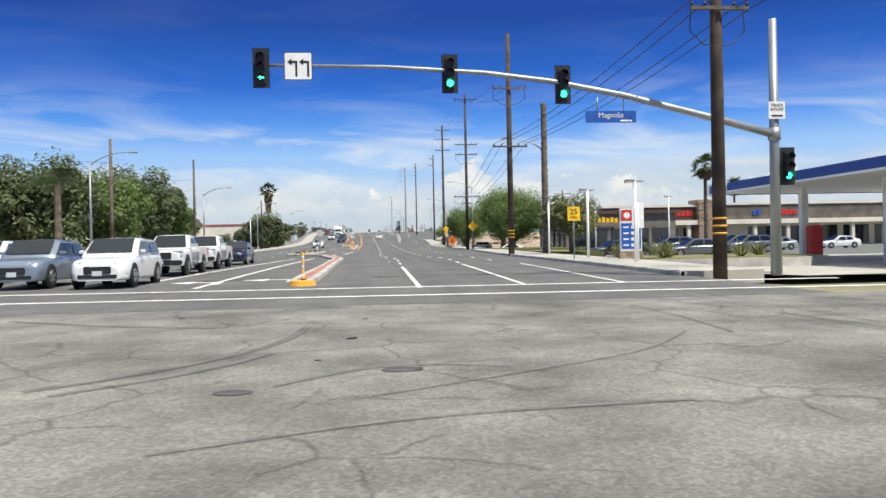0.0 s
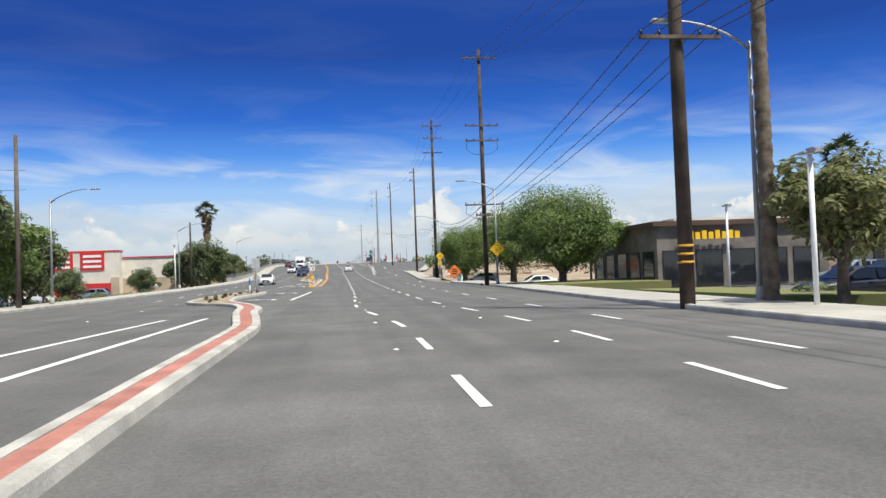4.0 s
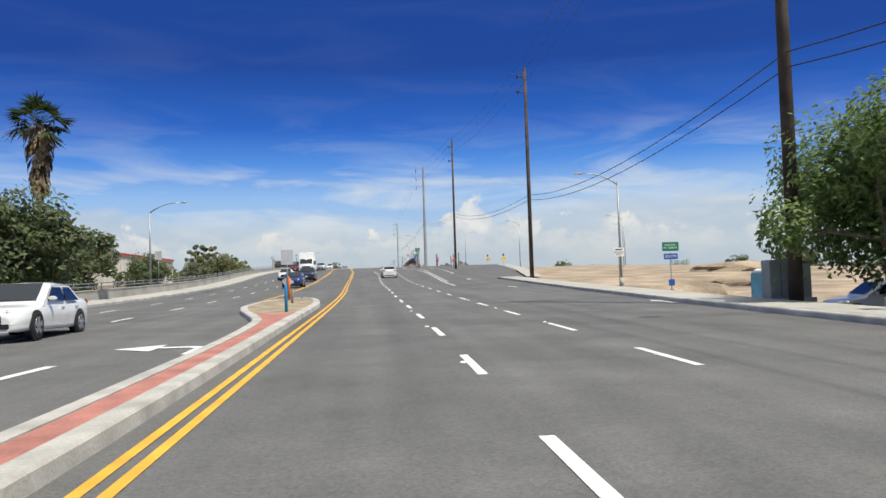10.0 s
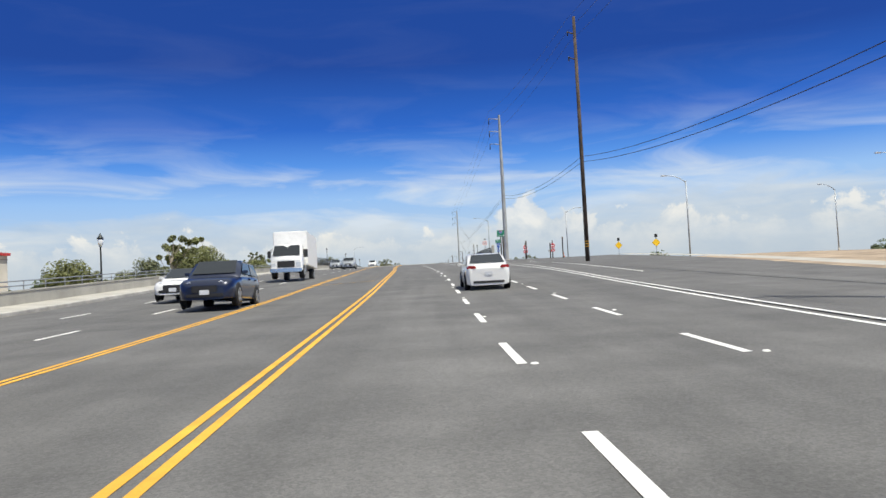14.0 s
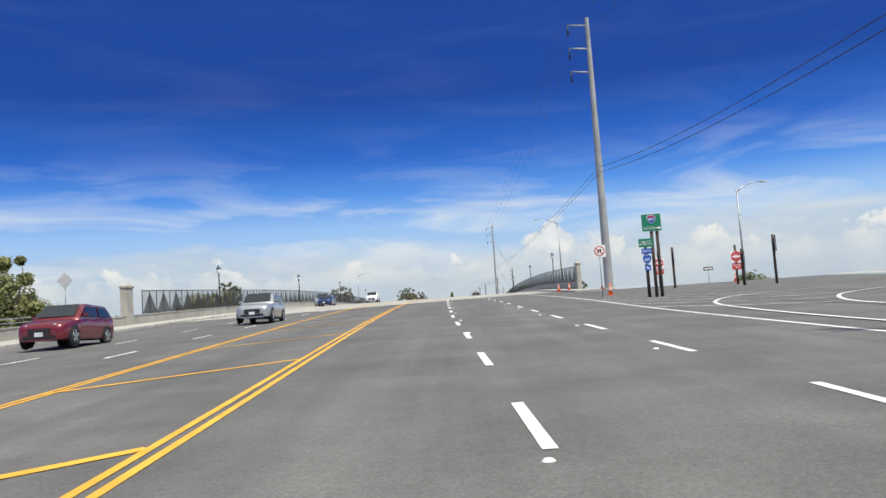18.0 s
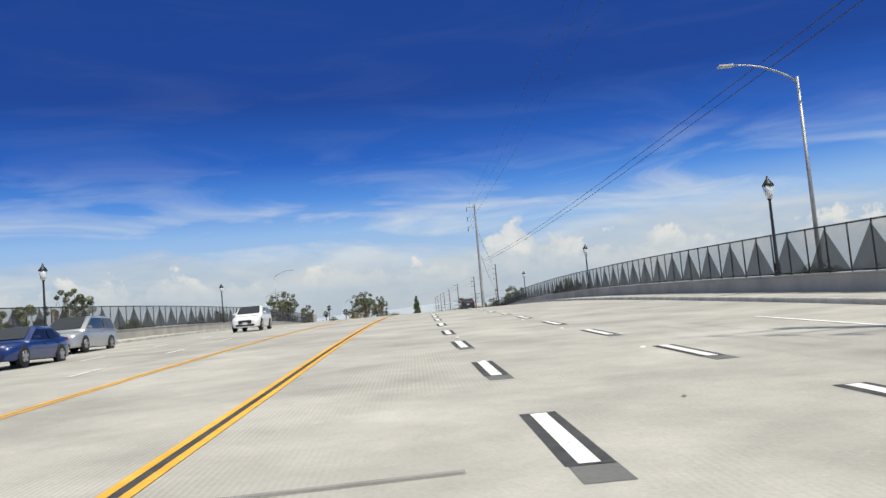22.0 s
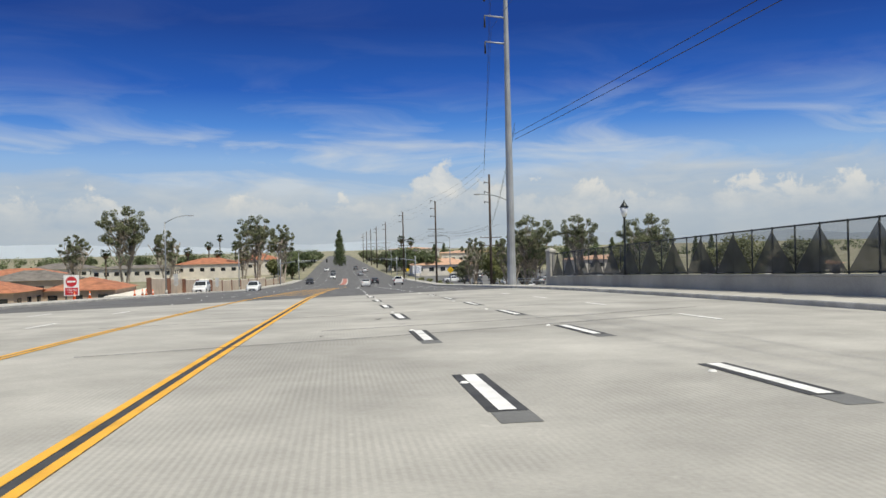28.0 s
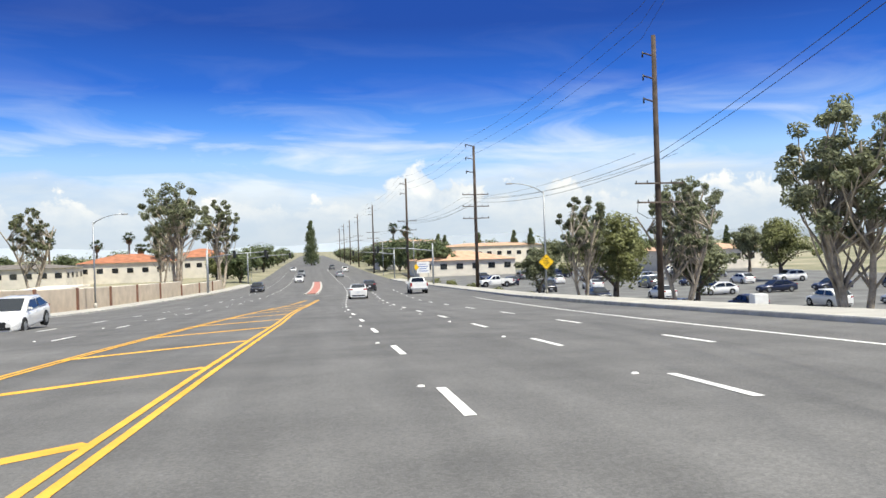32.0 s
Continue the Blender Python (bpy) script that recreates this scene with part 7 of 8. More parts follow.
# orange work sign
s = sign_post(12.8, 121, road_z(121) + 0.1, 1.75, "orange diamond road-work sign on a folding stand")
diamond(s, 1.1, 1.05, M["signo"])
for i in range(3):
    face(s, "text_bar", rect(0.62 - 0.12 * abs(i - 1), 0.11), M["ink"], 0.03, 1.28 - i * 0.23)
for dx in (-0.5, 0.5):
    part("stand_leg", tubem([(0, 0.05, 0.35), (dx, 0.35, 0)], 0.02, 6), M["steel"], s)
# street entrance guide sign and ramp signs
s = sign_post(17.0, 163.6, LZ(17, 163.6), 3.0, "small green and blue freeway guide signs on one post")
face(s, "panel", rect(0.95, 0.5), M["signg"], 0.006, 2.9)
words(s, "FREEWAY\nENTRANCE", 0.15, M["signw"], 0.02, 0, 2.9)
face(s, "panel", rect(0.8, 0.32), M["signb"], 0.006, 2.35)
words(s, "SOUTH", 0.2, M["signw"], 0.02, 0, 2.35)
face(s, "panel", rect(0.34, 0.34), M["signb"], 0.006, 0.9)
s = sign_post(17.85, 175.3, road_z(175), 2.7, "white lane-use sign on a lamp column")
face(s, "panel", rect(0.75, 0.62), M["signw"], 0.006, 2.3)
words(s, "FREEWAY\nONLY", 0.15, M["ink"], 0.02, 0, 2.2)
face(s, "bar", rect(0.5, 0.07), M["ink"], 0.02, 2.48)
s = sign_post(*at_u(11.05, 301.1, 0.1), 3.6, "freeway entrance signs stacked on wooden posts", wood=True)
face(s, "panel", rect(1.05, 0.92), M["signg"], 0.11, 3.95)
face(s, "border", rect(1.07, 0.94), M["signw"], 0.105, 3.95)
sh = face(s, "shield", shield(0.52), M["signw"], 0.12, 4.13)
face(sh, "shield_field", shield(0.48), M["signb"], 0.006, 0)
face(sh, "shield_top", [(-0.19, 0.13), (-0.14, 0.21), (0, 0.18), (0.14, 0.21), (0.19, 0.13), (0.2, 0.10), (-0.2, 0.10)], M["signr"], 0.012, 0)
words(s, "405", 0.22, M["signw"], 0.16, 0, 4.11)
words(s, "SOUTH", 0.19, M["signw"], 0.13, -0.12, 3.64)
face(s, "arrow", moved([(-0.12, -0.03), (0.02, -0.03), (0.02, -0.09), (0.14, 0.0), (0.02, 0.09), (0.02, 0.03), (-0.12, 0.03)], 0.36, 0), M["signw"], 0.125, 3.64)
part("post", tubem([(0.3, 0.035, -0.2), (0.3, 0.035, 3.9)], 0.09, 8), M["polewood"], s)
s = sign_post(*at_u(10.6, 300.9, 0.1), 2.9, "stacked entrance, south and route shield signs", wood=True)
face(s, "panel", rect(0.78, 0.46), M["signg"], 0.11, 2.85)
words(s, "FREEWAY\nENTRANCE", 0.125, M["signw"], 0.12, 0, 2.85)
face(s, "panel", rect(0.55, 0.30), M["signb"], 0.11, 2.40)
words(s, "SOUTH", 0.15, M["signw"], 0.12, 0, 2.40)
face(s, "shield", shield(0.56), M["signw"], 0.11, 1.96)
face(s, "shield_field", shield(0.52), M["signb"], 0.115, 1.96)
words(s, "405", 0.2, M["signw"], 0.13, 0, 1.94)
face(s, "panel", rect(0.32, 0.30), M["signb"], 0.11, 1.5)
face(s, "arrow", turned([(-0.10, -0.025), (0.02, -0.025), (0.02, -0.07), (0.11, 0.0), (0.02, 0.07), (0.02, 0.025), (-0.10, 0.025)], -40), M["signw"], 0.118, 1.5)
# no right turn
s = sign_post(*at_u(9.25, 306.6, 0.1), 2.95, "white no-right-turn sign with a red ring")
face(s, "panel", rect(0.75, 0.75), M["signw"], 0.006, 2.75)
face(s, "red_ring", ring(0.32), M["signr"], 0.012, 2.75)
face(s, "field", ring(0.26), M["signw"], 0.018, 2.75)
face(s, "arrow", [(-0.12, -0.18), (-0.05, -0.18), (-0.05, 0.02), (0.05, 0.02), (0.05, -0.04), (0.17, 0.06), (0.05, 0.16), (0.05, 0.10), (-0.12, 0.10)], M["ink"], 0.024, 2.75)
face(s, "slash", turned(rect(0.56, 0.06), -45), M["signr"], 0.03, 2.75)
# do not enter
for x, y in ((18.3, 325.3), (21.5, 316)):
    s = sign_post(x, y, road_z(y) - 0.1, 3.0, "round red do-not-enter sign over a wrong-way plate", wood=True)
    face(s, "panel", rect(0.8, 0.8), M["signw"], 0.10, 2.15)
    face(s, "red_disc", ring(0.38), M["signr"], 0.106, 2.15)
    face(s, "bar", rect(0.56, 0.13, 0.02), M["signw"], 0.112, 2.15)
    words(s, "DO NOT", 0.11, M["signw"], 0.12, 0, 2.32)
    words(s, "ENTER", 0.11, M["signw"], 0.12, 0, 1.98)
    face(s, "plate", rect(0.72, 0.46), M["signr"], 0.10, 1.42)
    words(s, "WRONG\nWAY", 0.16, M["signw"], 0.12, 0, 1.42)
# one way
s = sign_post(23.0, 327, road_z(327) - 0.1, 1.6, "small one-way plate on a short post")
face(s, "panel", rect(0.85, 0.3), M["ink"], 0.006, 1.4)
face(s, "arrow", [(-0.38, 0), (-0.22, 0.11), (-0.22, 0.06), (0.36, 0.06), (0.36, -0.06), (-0.22, -0.06), (-0.22, -0.11)], M["signw"], 0.014, 1.4)
# sign backs seen edge on beside the ramp
for x, y, h in ((17.5, 318, 3.2), (20.5, 312, 2.6), (22.3, 311, 3.4)):
    s = sign_post(x, y, road_z(y) - 0.1, h, "sign seen edge-on on a wooden post beside the ramp", 75, True)
    face(s, "panel", rect(0.75, 1.1), M["signback"], 0.1, h - 0.6)
# ramp meter and warning signs in the dirt
for x, y in ((26.6, 293.2), (27.9, 280.6)):
    s = sign_post(x, y, LZ(x, y), 3.0, "yellow warning sign and dark beacon in the dirt field")
    diamond(s, 0.72, 2.35, M["signy"])
    part("beacon", boxm(-0.16, 0.16, -0.1, 0.1, 2.95, 3.35, bevel=0.03), M["sigblack"], s)
# merge diamond at the far side
s = sign_post(20.9, 597.3, road_z(597.3), 3.6, "yellow diamond merge sign on a lamp column")
diamond(s, 0.95, 2.8, M["signy"])
for i, wd in enumerate(("THRU", "TRAFFIC", "MERGE", "LEFT")):
    words(s, wd, 0.17, M["ink"], 0.03, 0, 3.08 - i * 0.19)
s = sign_post(road_x(668) + 12.8, 668.5, road_z(668), 3.4, "yellow diamond sign beyond the car park entrance")
diamond(s, 0.8, 2.8, M["signy"])
# backs of signs facing the other way
for u, y, h, k in ((-21.7, 302.2, 3.4, "d"), (-5.75, 163.05, 1.2, "d"), (-20.6, 195.5, 3.6, "r"), (-5.75, 162.95, 2.6, "r"), (-23.5, 590, 2.4, "s"), (-23.8, 560, 2.6, "s"), (-7.42, 99.2, 1.5, "d"), (-7.45, 99.1, 2.75, "r")):
    x, yy, z = at_u(u, y)
    s = sign_post(x, yy, z, h, "bare metal back of a sign facing oncoming traffic")
    if k == "d":
        k = 0.45 if h < 2 else 0.68
        face(s, "panel", turned(rect(k, k), 45), M["signback"], 0.0, h - k * 0.6)
    elif k == "r":
        face(s, "panel", rect(0.62, 0.78), M["signback"], 0.0, h - 0.39)
    else:
        for q in range(3):
            face(s, "panel", shield(0.7) if q else rect(0.6, 0.4), M["signback"], 0.0, h - 0.3 - q * 0.55)
# closed-ramp board with cones
x, y, z = at_u(-25.8, 526, -0.1)
s = empty("closure_board", upright(x, y, z, 10), "red and white do-not-enter closure board on a stand", "road sign")
part("board", boxm(-0.62, 0.62, -0.02, 0.02, 0.45, 2.3, bevel=0.01), M["signw"], s)
face(s, "red_disc", ring(0.46), M["signr"], 0.03, 1.72)
face(s, "bar", rect(0.68, 0.15, 0.02), M["signw"], 0.036, 1.72)
face(s, "plate", rect(1.05, 0.62), M["signr"], 0.03, 0.86)
words(s, "WRONG\nWAY", 0.22, M["signw"], 0.045, 0, 0.86)
for q in (-0.45, 0.45):
    part("leg", boxm(q - 0.03, q + 0.03, -0.3, 0.3, 0, 0.5), M["trimblack"], s)


def cone(x, y, z, label="orange traffic cone with white bands", h=0.72):
    root = empty("traffic_cone", upright(x, y, z), label, "traffic cone", "traffic cones")
    part("base", boxm(-0.18, 0.18, -0.18, 0.18, 0, 0.04, bevel=0.01), M["orange"], root)
    part("body", tubem([(0, 0, 0.03), (0, 0, h)], [0.14, 0.03], 14), M["orange"], root)
    for a, b in ((0.42, 0.54), (0.62, 0.70)):
        ra, rb = (0.14 - 0.11 * a / 1.0) + 0.004, (0.14 - 0.11 * b / 1.0) + 0.004
        part("band", tubem([(0, 0, a * h), (0, 0, b * h)], [ra, rb], 14), M["signw"], root)
    return root


for u, y in ((10.2, 331), (11.8, 335), (13.8, 329), (9.6, 306), (25, 327), (-24.6, 523), (-22.2, 533), (-21.7, 534), (-21.2, 533.4), (-20.8, 534.4), (-26.4, 533), (13.3, 141.5), (14.6, 143)):
    x, y, z = at_u(u, y, 0.13)
    cone(x, y, z if abs(u) < 16 else max(z - 0.1, LZ(x, y)))
# tall delineators on the islands
for u, y, mt, h, lb in ((-5.58, 162.0, "orange", 1.15, "tall orange delineator post on the median"), (-4.4, 149.2, "bluep", 0.95, "short blue utility marker post in the median"), (-7.54, 95.7, "signw", 0.75, "white marker post with a blue top in the median"), (-5.0, 157.5, "dirt2", 0.6, "short weathered stake in the median")):
    x, yy, z = at_u(u, y)
    ob = part("marker_post", tubem([(0, 0, 0), (0, 0, h), (0, 0, h + 0.03)], [0.055, 0.055, 0.03], 10), M[mt])
    ob.matrix_basis = upright(x, yy, z)
    tagged(ob, lb, "bollard")
    if mt == "signw":
        part("sleeve", tubem([(0, 0, 0.72), (0, 0, 1.18), (0, 0, 1.21)], [0.06, 0.06, 0.03], 10), M["bluep"], ob, "blue sleeve")


# ---- traffic signal at the junction ----
def signal_head(name, m, parent, lit=2, arrow_lit=False):
    h = empty(name, m)
    h.parent = parent
    part("housing", boxm(-0.16, 0.16, -0.02, 0.24, -0.55, 0.55, bevel=0.03), M["sigblack"], h)
    part("backplate", boxm(-0.28, 0.28, 0.06, 0.08, -0.68, 0.68, bevel=0.01), M["sigblack"], h)
    for i in range(3):
        z = 0.34 - i * 0.34
        on = i == lit
        face(h, "lens", ring(0.125), M["sigblack"] if on and arrow_lit else (M["greenlamp"] if on else M["lensoff"]), 0.03, z)
        if on and arrow_lit:
            face(h, "lit_arrow", [(-0.1, 0), (-0.01, 0.085), (-0.01, 0.03), (0.1, 0.03), (0.1, -0.03), (-0.01, -0.03), (-0.01, -0.085)], M["greenlamp"], 0.036, z)
        vz = bmesh.new()
        tube(vz, [(0, -0.24, z), (0, -0.02, z)], 0.145, 16, caps=False)
        bmesh.ops.delete(vz, geom=[f for f in vz.faces if f.calc_center_median().z < z - 0.06], context="FACES")
        part("visor", vz, M["sigblack"], h)
    return h


SY = 27.2
sx, sz = 14.6, 0.4
sig = empty("traffic_signal", upright(sx, SY, sz), "steel mast-arm traffic signal showing green", "traffic signal")
part("mast", tubem([(0, 0, -0.3), (0, 0, 9.0)], [0.20, 0.14], 12), M["steel"], sig)
arm = [(0.0, 0, 4.82), (-2.4, 0, 5.45), (-5.6, 0, 6.25), (-8.2, 0, 6.75), (-10.6, 0, 7.05), (-14.0, 0, 7.25), (-18.1, 0, 7.3)]
part("mast_arm", tubem(arm, [0.15, 0.135, 0.115, 0.10, 0.085, 0.07, 0.055], 10), M["steel"], sig)
part("arm_clamp", tubem([(0, 0, 4.6), (0, 0, 5.05)], 0.22, 12), M["steel"], sig)
signal_head("signal_head", pose(-18.25, -0.12, 7.2), sig, arrow_lit=True)
signal_head("signal_head", pose(-11.8, -0.12, 7.0), sig)
signal_head("signal_head", pose(-7.8, -0.12, 6.62), sig)
signal_head("signal_head", pose(0.42, -0.18, 3.65), sig)
pl = face(sig, "lane_plate", rect(0.9, 0.9), M["signw"], 0.08, 7.26, "white double left-turn plate")
pl.location.x = -17.0
for dx in (-0.2, 0.2):
    face(pl, "arrow_symbol", moved([(0.10, -0.36), (0.17, -0.36), (0.17, 0.18), (-0.02, 0.18), (-0.02, 0.26), (-0.17, 0.14), (-0.02, 0.02), (-0.02, 0.10), (0.10, 0.10)], dx, 0), M["ink"], 0.008, 0)
face(pl, "border", rect(0.94, 0.94), M["ink"], -0.004, 0)
st = face(sig, "street_plate", rect(1.85, 0.42), M["signb"], 0.06, 5.48, "blue street name plate hanging under the arm")
st.location.x = -6.08
words(st, "Magnolia", 0.26, M["signw"], 0.012, 0, 0.05)
face(st, "number_bar", moved(rect(0.42, 0.06, 0.01), 0.55, -0.14), M["signw"], 0.012, 0)
for dx in (-6.55, -5.6):
    part("hanger", tubem([(dx, 0, 5.68), (dx, 0, 6.2)], 0.02, 5), M["steel"], sig)
tr = face(sig, "route_plate", rect(0.62, 0.62), M["signw"], 0.22, 5.66, "white truck route plate on the mast")
words(tr, "TRUCK\nROUTE", 0.15, M["ink"], 0.012, 0, 0.10)
face(tr, "arrow_bar", rect(0.42, 0.06), M["ink"], 0.01, -0.2)
# signal heads of the far junction
for y in (655, 700):
    for side, lab in ((1, "right"), (-1, "left")):
        x = road_x(y) + (curb_r(y) + 1.0 if side > 0 else curb_l(y) - 1.0)
        fs = empty("traffic_signal", upright(x, y, road_z(y)), "distant mast-arm traffic signal over the road", "traffic signal", "far signals")
        part("mast", tubem([(0, 0, -0.2), (0, 0, 6.6)], [0.16, 0.12], 10), M["steel"], fs)
        part("mast_arm", tubem([(0, 0, 5.4), (-side * 4, 0, 5.9), (-side * 9, 0, 6.1)], [0.11, 0.08, 0.05], 8), M["steel"], fs)
        for k in (4, 8.6):
            part("signal_box", boxm(-side * k - 0.2, -side * k + 0.2, -0.15, 0.1, 5.3, 6.4, bevel=0.03), M["sigblack"], fs)


# ---- buildings ----
def block(root, name, x0, x1, y0, y1, z0, z1, material, label="", bevel=0.0):
    return part(name, boxm(x0, x1, y0, y1, z0, z1, bevel=bevel), material, root, label)


def window(root, x, y, z, w, h, turn=0.0):
    """A framed pane on a wall that faces local -y."""
    fr = empty("window", pose(x, y, z, 0, 0, turn))
    fr.parent = root
    part("pane", boxm(-w / 2, w / 2, -0.01, 0.01, -h / 2, h / 2), M["winglass"], fr)
    b = bmesh.new()
    for a in ((-w / 2 - 0.06, -w / 2, -h / 2 - 0.06, h / 2 + 0.06), (w / 2, w / 2 + 0.06, -h / 2 - 0.06, h / 2 + 0.06), (-w / 2, w / 2, h / 2, h / 2 + 0.06), (-w / 2, w / 2, -h / 2 - 0.06, -h / 2)):
        box(b, a[0], a[1], -0.04, 0.02, a[2], a[3])
    part("frame", b, M["trimblack"], fr)
    return fr


def hip_roof(root, x0, x1, y0, y1, z, rise, material, over=0.5):
    b = bmesh.new()
    x0, x1, y0, y1 = x0 - over, x1 + over, y0 - over, y1 + over
    d = min(x1 - x0, y1 - y0) / 2
    lo = [b.verts.new(p) for p in ((x0, y0, z), (x1, y0, z), (x1, y1, z), (x0, y1, z))]
    if x1 - x0 >= y1 - y0:
        hi = [b.verts.new((x0 + d, (y0 + y1) / 2, z + rise)), b.verts.new((x1 - d + 0.01, (y0 + y1) / 2, z + rise))]
        fs = ((lo[0], lo[1], hi[1], hi[0]), (lo[1], lo[2], hi[1]), (lo[2], lo[3], hi[0], hi[1]), (lo[3], lo[0], hi[0]))
    else:
        hi = [b.verts.new(((x0 + x1) / 2, y0 + d, z + rise)), b.verts.new(((x0 + x1) / 2, y1 - d + 0.01, z + rise))]
        fs = ((lo[0], lo[1], hi[0]), (lo[1], lo[2], hi[1], hi[0]), (lo[2], lo[3], hi[1]), (lo[3], lo[0], hi[0], hi[1]))
    for f in fs:
        b.faces.new(f)
    b.faces.new(lo[::-1])
    return part("roof", b, material, root)


# shops behind the petrol station
z0 = 0.1
shops = empty("shop_row", upright(0, 0, z0), "low shopping row with dark fascia, stone pillar and glass fronts", "building")
block(shops, "wall", 33.8, 48, 113, 128, 0, 5.6, M["stuccow"])
block(shops, "wall", 48, 92, 113, 128, 0, 5.8, M["stuccow"])
block(shops, "fascia", 33.4, 47.4, 110.4, 113.0, 4.05, 6.0, M["fascia"], "dark brown shop fascia")
block(shops, "coping", 33.2, 47.4, 110.2, 113.2, 6.0, 6.3, M["stuccow"])
block(shops, "fascia", 51.0, 92, 110.4, 113.0, 4.05, 6.2, M["roofgrey"], "grey boarded shop fascia")
for k in range(6):
    block(shops, "board_line", 51.0, 92, 110.37, 110.4, 4.3 + k * 0.32, 4.33 + k * 0.32, M["fascia"])
block(shops, "coping", 51.0, 92, 110.2, 113.2, 6.2, 6.5, M["stuccow"])
block(shops, "canopy", 33.4, 92, 109.6, 113.0, 3.4, 4.05, M["stuccow"])
for k in range(13):
    block(shops, "stone_course", 47.2 + 0.06 * (k % 3), 51.0 - 0.05 * (k % 2), 109.4 + 0.05 * (k % 2), 113.0, k * 0.54, k * 0.54 + 0.52, M["stone"], "stacked stone course", 0.03)
for i in range(11):
    x = 36 + i * 5.0
    if abs(x - 49) > 2.5:
        block(shops, "column", x - 0.25, x + 0.25, 109.9, 110.4, 0, 3.4, M["stuccow"])
        window(shops, x + 2.4, 112.97, 1.65, 3.9, 2.7)
for x, w, mt in ((36.5, 4.6, "signw"), (43.0, 1.4, "signw"), (45.4, 3.2, "red"), (56.5, 1.4, "signb"), (60.5, 4.2, "red")):
    n = max(2, int(w / 0.6))
    for k in range(n):
        block(shops, "sign_bar", x - w / 2 + k * w / n, x - w / 2 + (k + 0.74) * w / n, 110.26, 110.36, 4.7, 5.35 + 0.12 * (k % 2), M[mt])
side = empty("side_building", upright(0, 0, z0), "dark grey flat-roofed building with glazed bays", "building")
block(side, "wall", 22.8, 36, 90, 104, 0, 4.5, M["roofgrey"])
block(side, "roof_edge", 22.4, 36.4, 89.6, 104.4, 4.5, 4.85, M["fascia"])
for k in range(5):
    window(side, 24.2 + k * 2.5, 89.97, 1.5, 1.9, 2.4)
    window(side, 22.77, 91.6 + k * 2.7, 1.5, 1.9, 2.4, -90)
for k in range(9):
    block(side, "sign_bar", 24.5 + k * 0.5, 24.85 + k * 0.5, 89.5, 89.58, 3.5, 4.0 + 0.1 * (k % 2), M["signy"])
fc = empty("petrol_canopy", upright(0, 0, 0.25), "white petrol station canopy with a blue fascia", "canopy")
block(fc, "deck", 23.0, 38, 25, 51.2, 4.2, 4.7, M["signw"])
for a in ((22.9, 38.1, 24.9, 25.0), (22.9, 38.1, 51.2, 51.3), (22.9, 23.0, 25.0, 51.2)):
    block(fc, "fascia", a[0], a[1], a[2], a[3], 4.15, 4.8, M["bluefascia"])
block(fc, "stripe", 22.87, 22.9, 25.0, 51.2, 4.15, 4.28, M["signw"])
block(fc, "sign_panel", 22.80, 22.87, 48.6, 51.3, 4.05, 4.85, M["signw"], "white panel with dark lettering bars")
for i in range(5):
    block(fc, "sign_bar", 22.77, 22.80, 48.9 + i * 0.45, 49.2 + i * 0.45, 4.2, 4.7, M["signr"] if i == 1 else M["signb"])
for x in (26.5, 34.5):
    for y in (30, 38, 46):
        block(fc, "column", x - 0.2, x + 0.2, y - 0.2, y + 0.2, -0.2, 4.2, M["signw"])
        block(fc, "pump", x - 0.35, x + 0.35, y - 1.5, y - 0.8, 0.1, 1.9, M["red"], "red and white petrol pump", 0.05)
py = empty("price_pylon", upright(13.6, 40.2, 0.45, -8) @ Matrix.Scale(0.82, 4), "petrol price pylon with red, white and blue panels", "sign")
part("base", boxm(-0.75, 0.75, -0.25, 0.25, -0.1, 0.55, bevel=0.03), M["stone"], py)
part("cabinet", boxm(-0.68, 0.68, -0.16, 0.16, 0.55, 3.3, bevel=0.03), M["signw"], py)
part("blue_panel", boxm(-0.62, 0.62, -0.175, -0.16, 0.7, 2.35), M["signb"], py)
part("red_panel", boxm(-0.62, 0.1, -0.175, -0.16, 2.5, 3.2), M["red"], py)
part("white_ring", plate_mesh(ring(0.2), None), M["signw"], py).location = (-0.26, -0.18, 2.85)
for k in range(4):
    part("price_bar", boxm(0.0, 0.5, -0.182, -0.175, 0.85 + k * 0.38, 1.05 + k * 0.38), M["signw"], py)
    part("grade_bar", boxm(-0.5, -0.15, -0.182, -0.175, 0.9 + k * 0.38, 1.0 + k * 0.38), M["signw"], py)
bn = empty("banner_sign", upright(12.6, 36.2, 0.35, -4), "blank white sign on a pale post", "sign")
part("post", tubem([(0, 0, -0.2), (0, 0, 2.9)], 0.05, 8), M["signw"], bn)
part("panel", boxm(-0.28, 0.28, -0.03, 0.03, 1.7, 2.9, bevel=0.01), M["signw"], bn)

# forecourt, kerbed lawn, car parks
sheet("pavement", LZ, 12.6, 82, 29, 110, 4, 4, M["lot"], "grey asphalt car park in front of the shops", "car park", 0.30)
sheet("forecourt", LZ, 12.4, 42, 27, 57, 3, 4, M["concrete"], "pale concrete petrol station forecourt", "forecourt", 0.33)
lw = empty("kerbed_lawn", upright(0, 0, 0), "kerbed triangle of green lawn at the corner", "lawn", kind="structure")
w = bmesh.new()
prism(w, [(13.6, 37.2), (21, 36.0), (23.5, 38.5), (22, 43.5), (15, 44.5), (13.2, 41)], 0.0, 0.52)
part("kerb", w, M["curb"], lw)
w = bmesh.new()
prism(w, [(13.85, 37.45), (20.9, 36.3), (23.2, 38.5), (21.8, 43.2), (15.1, 44.2), (13.5, 41)], 0.3, 0.56)
part("lawn", w, M["grass"], lw)
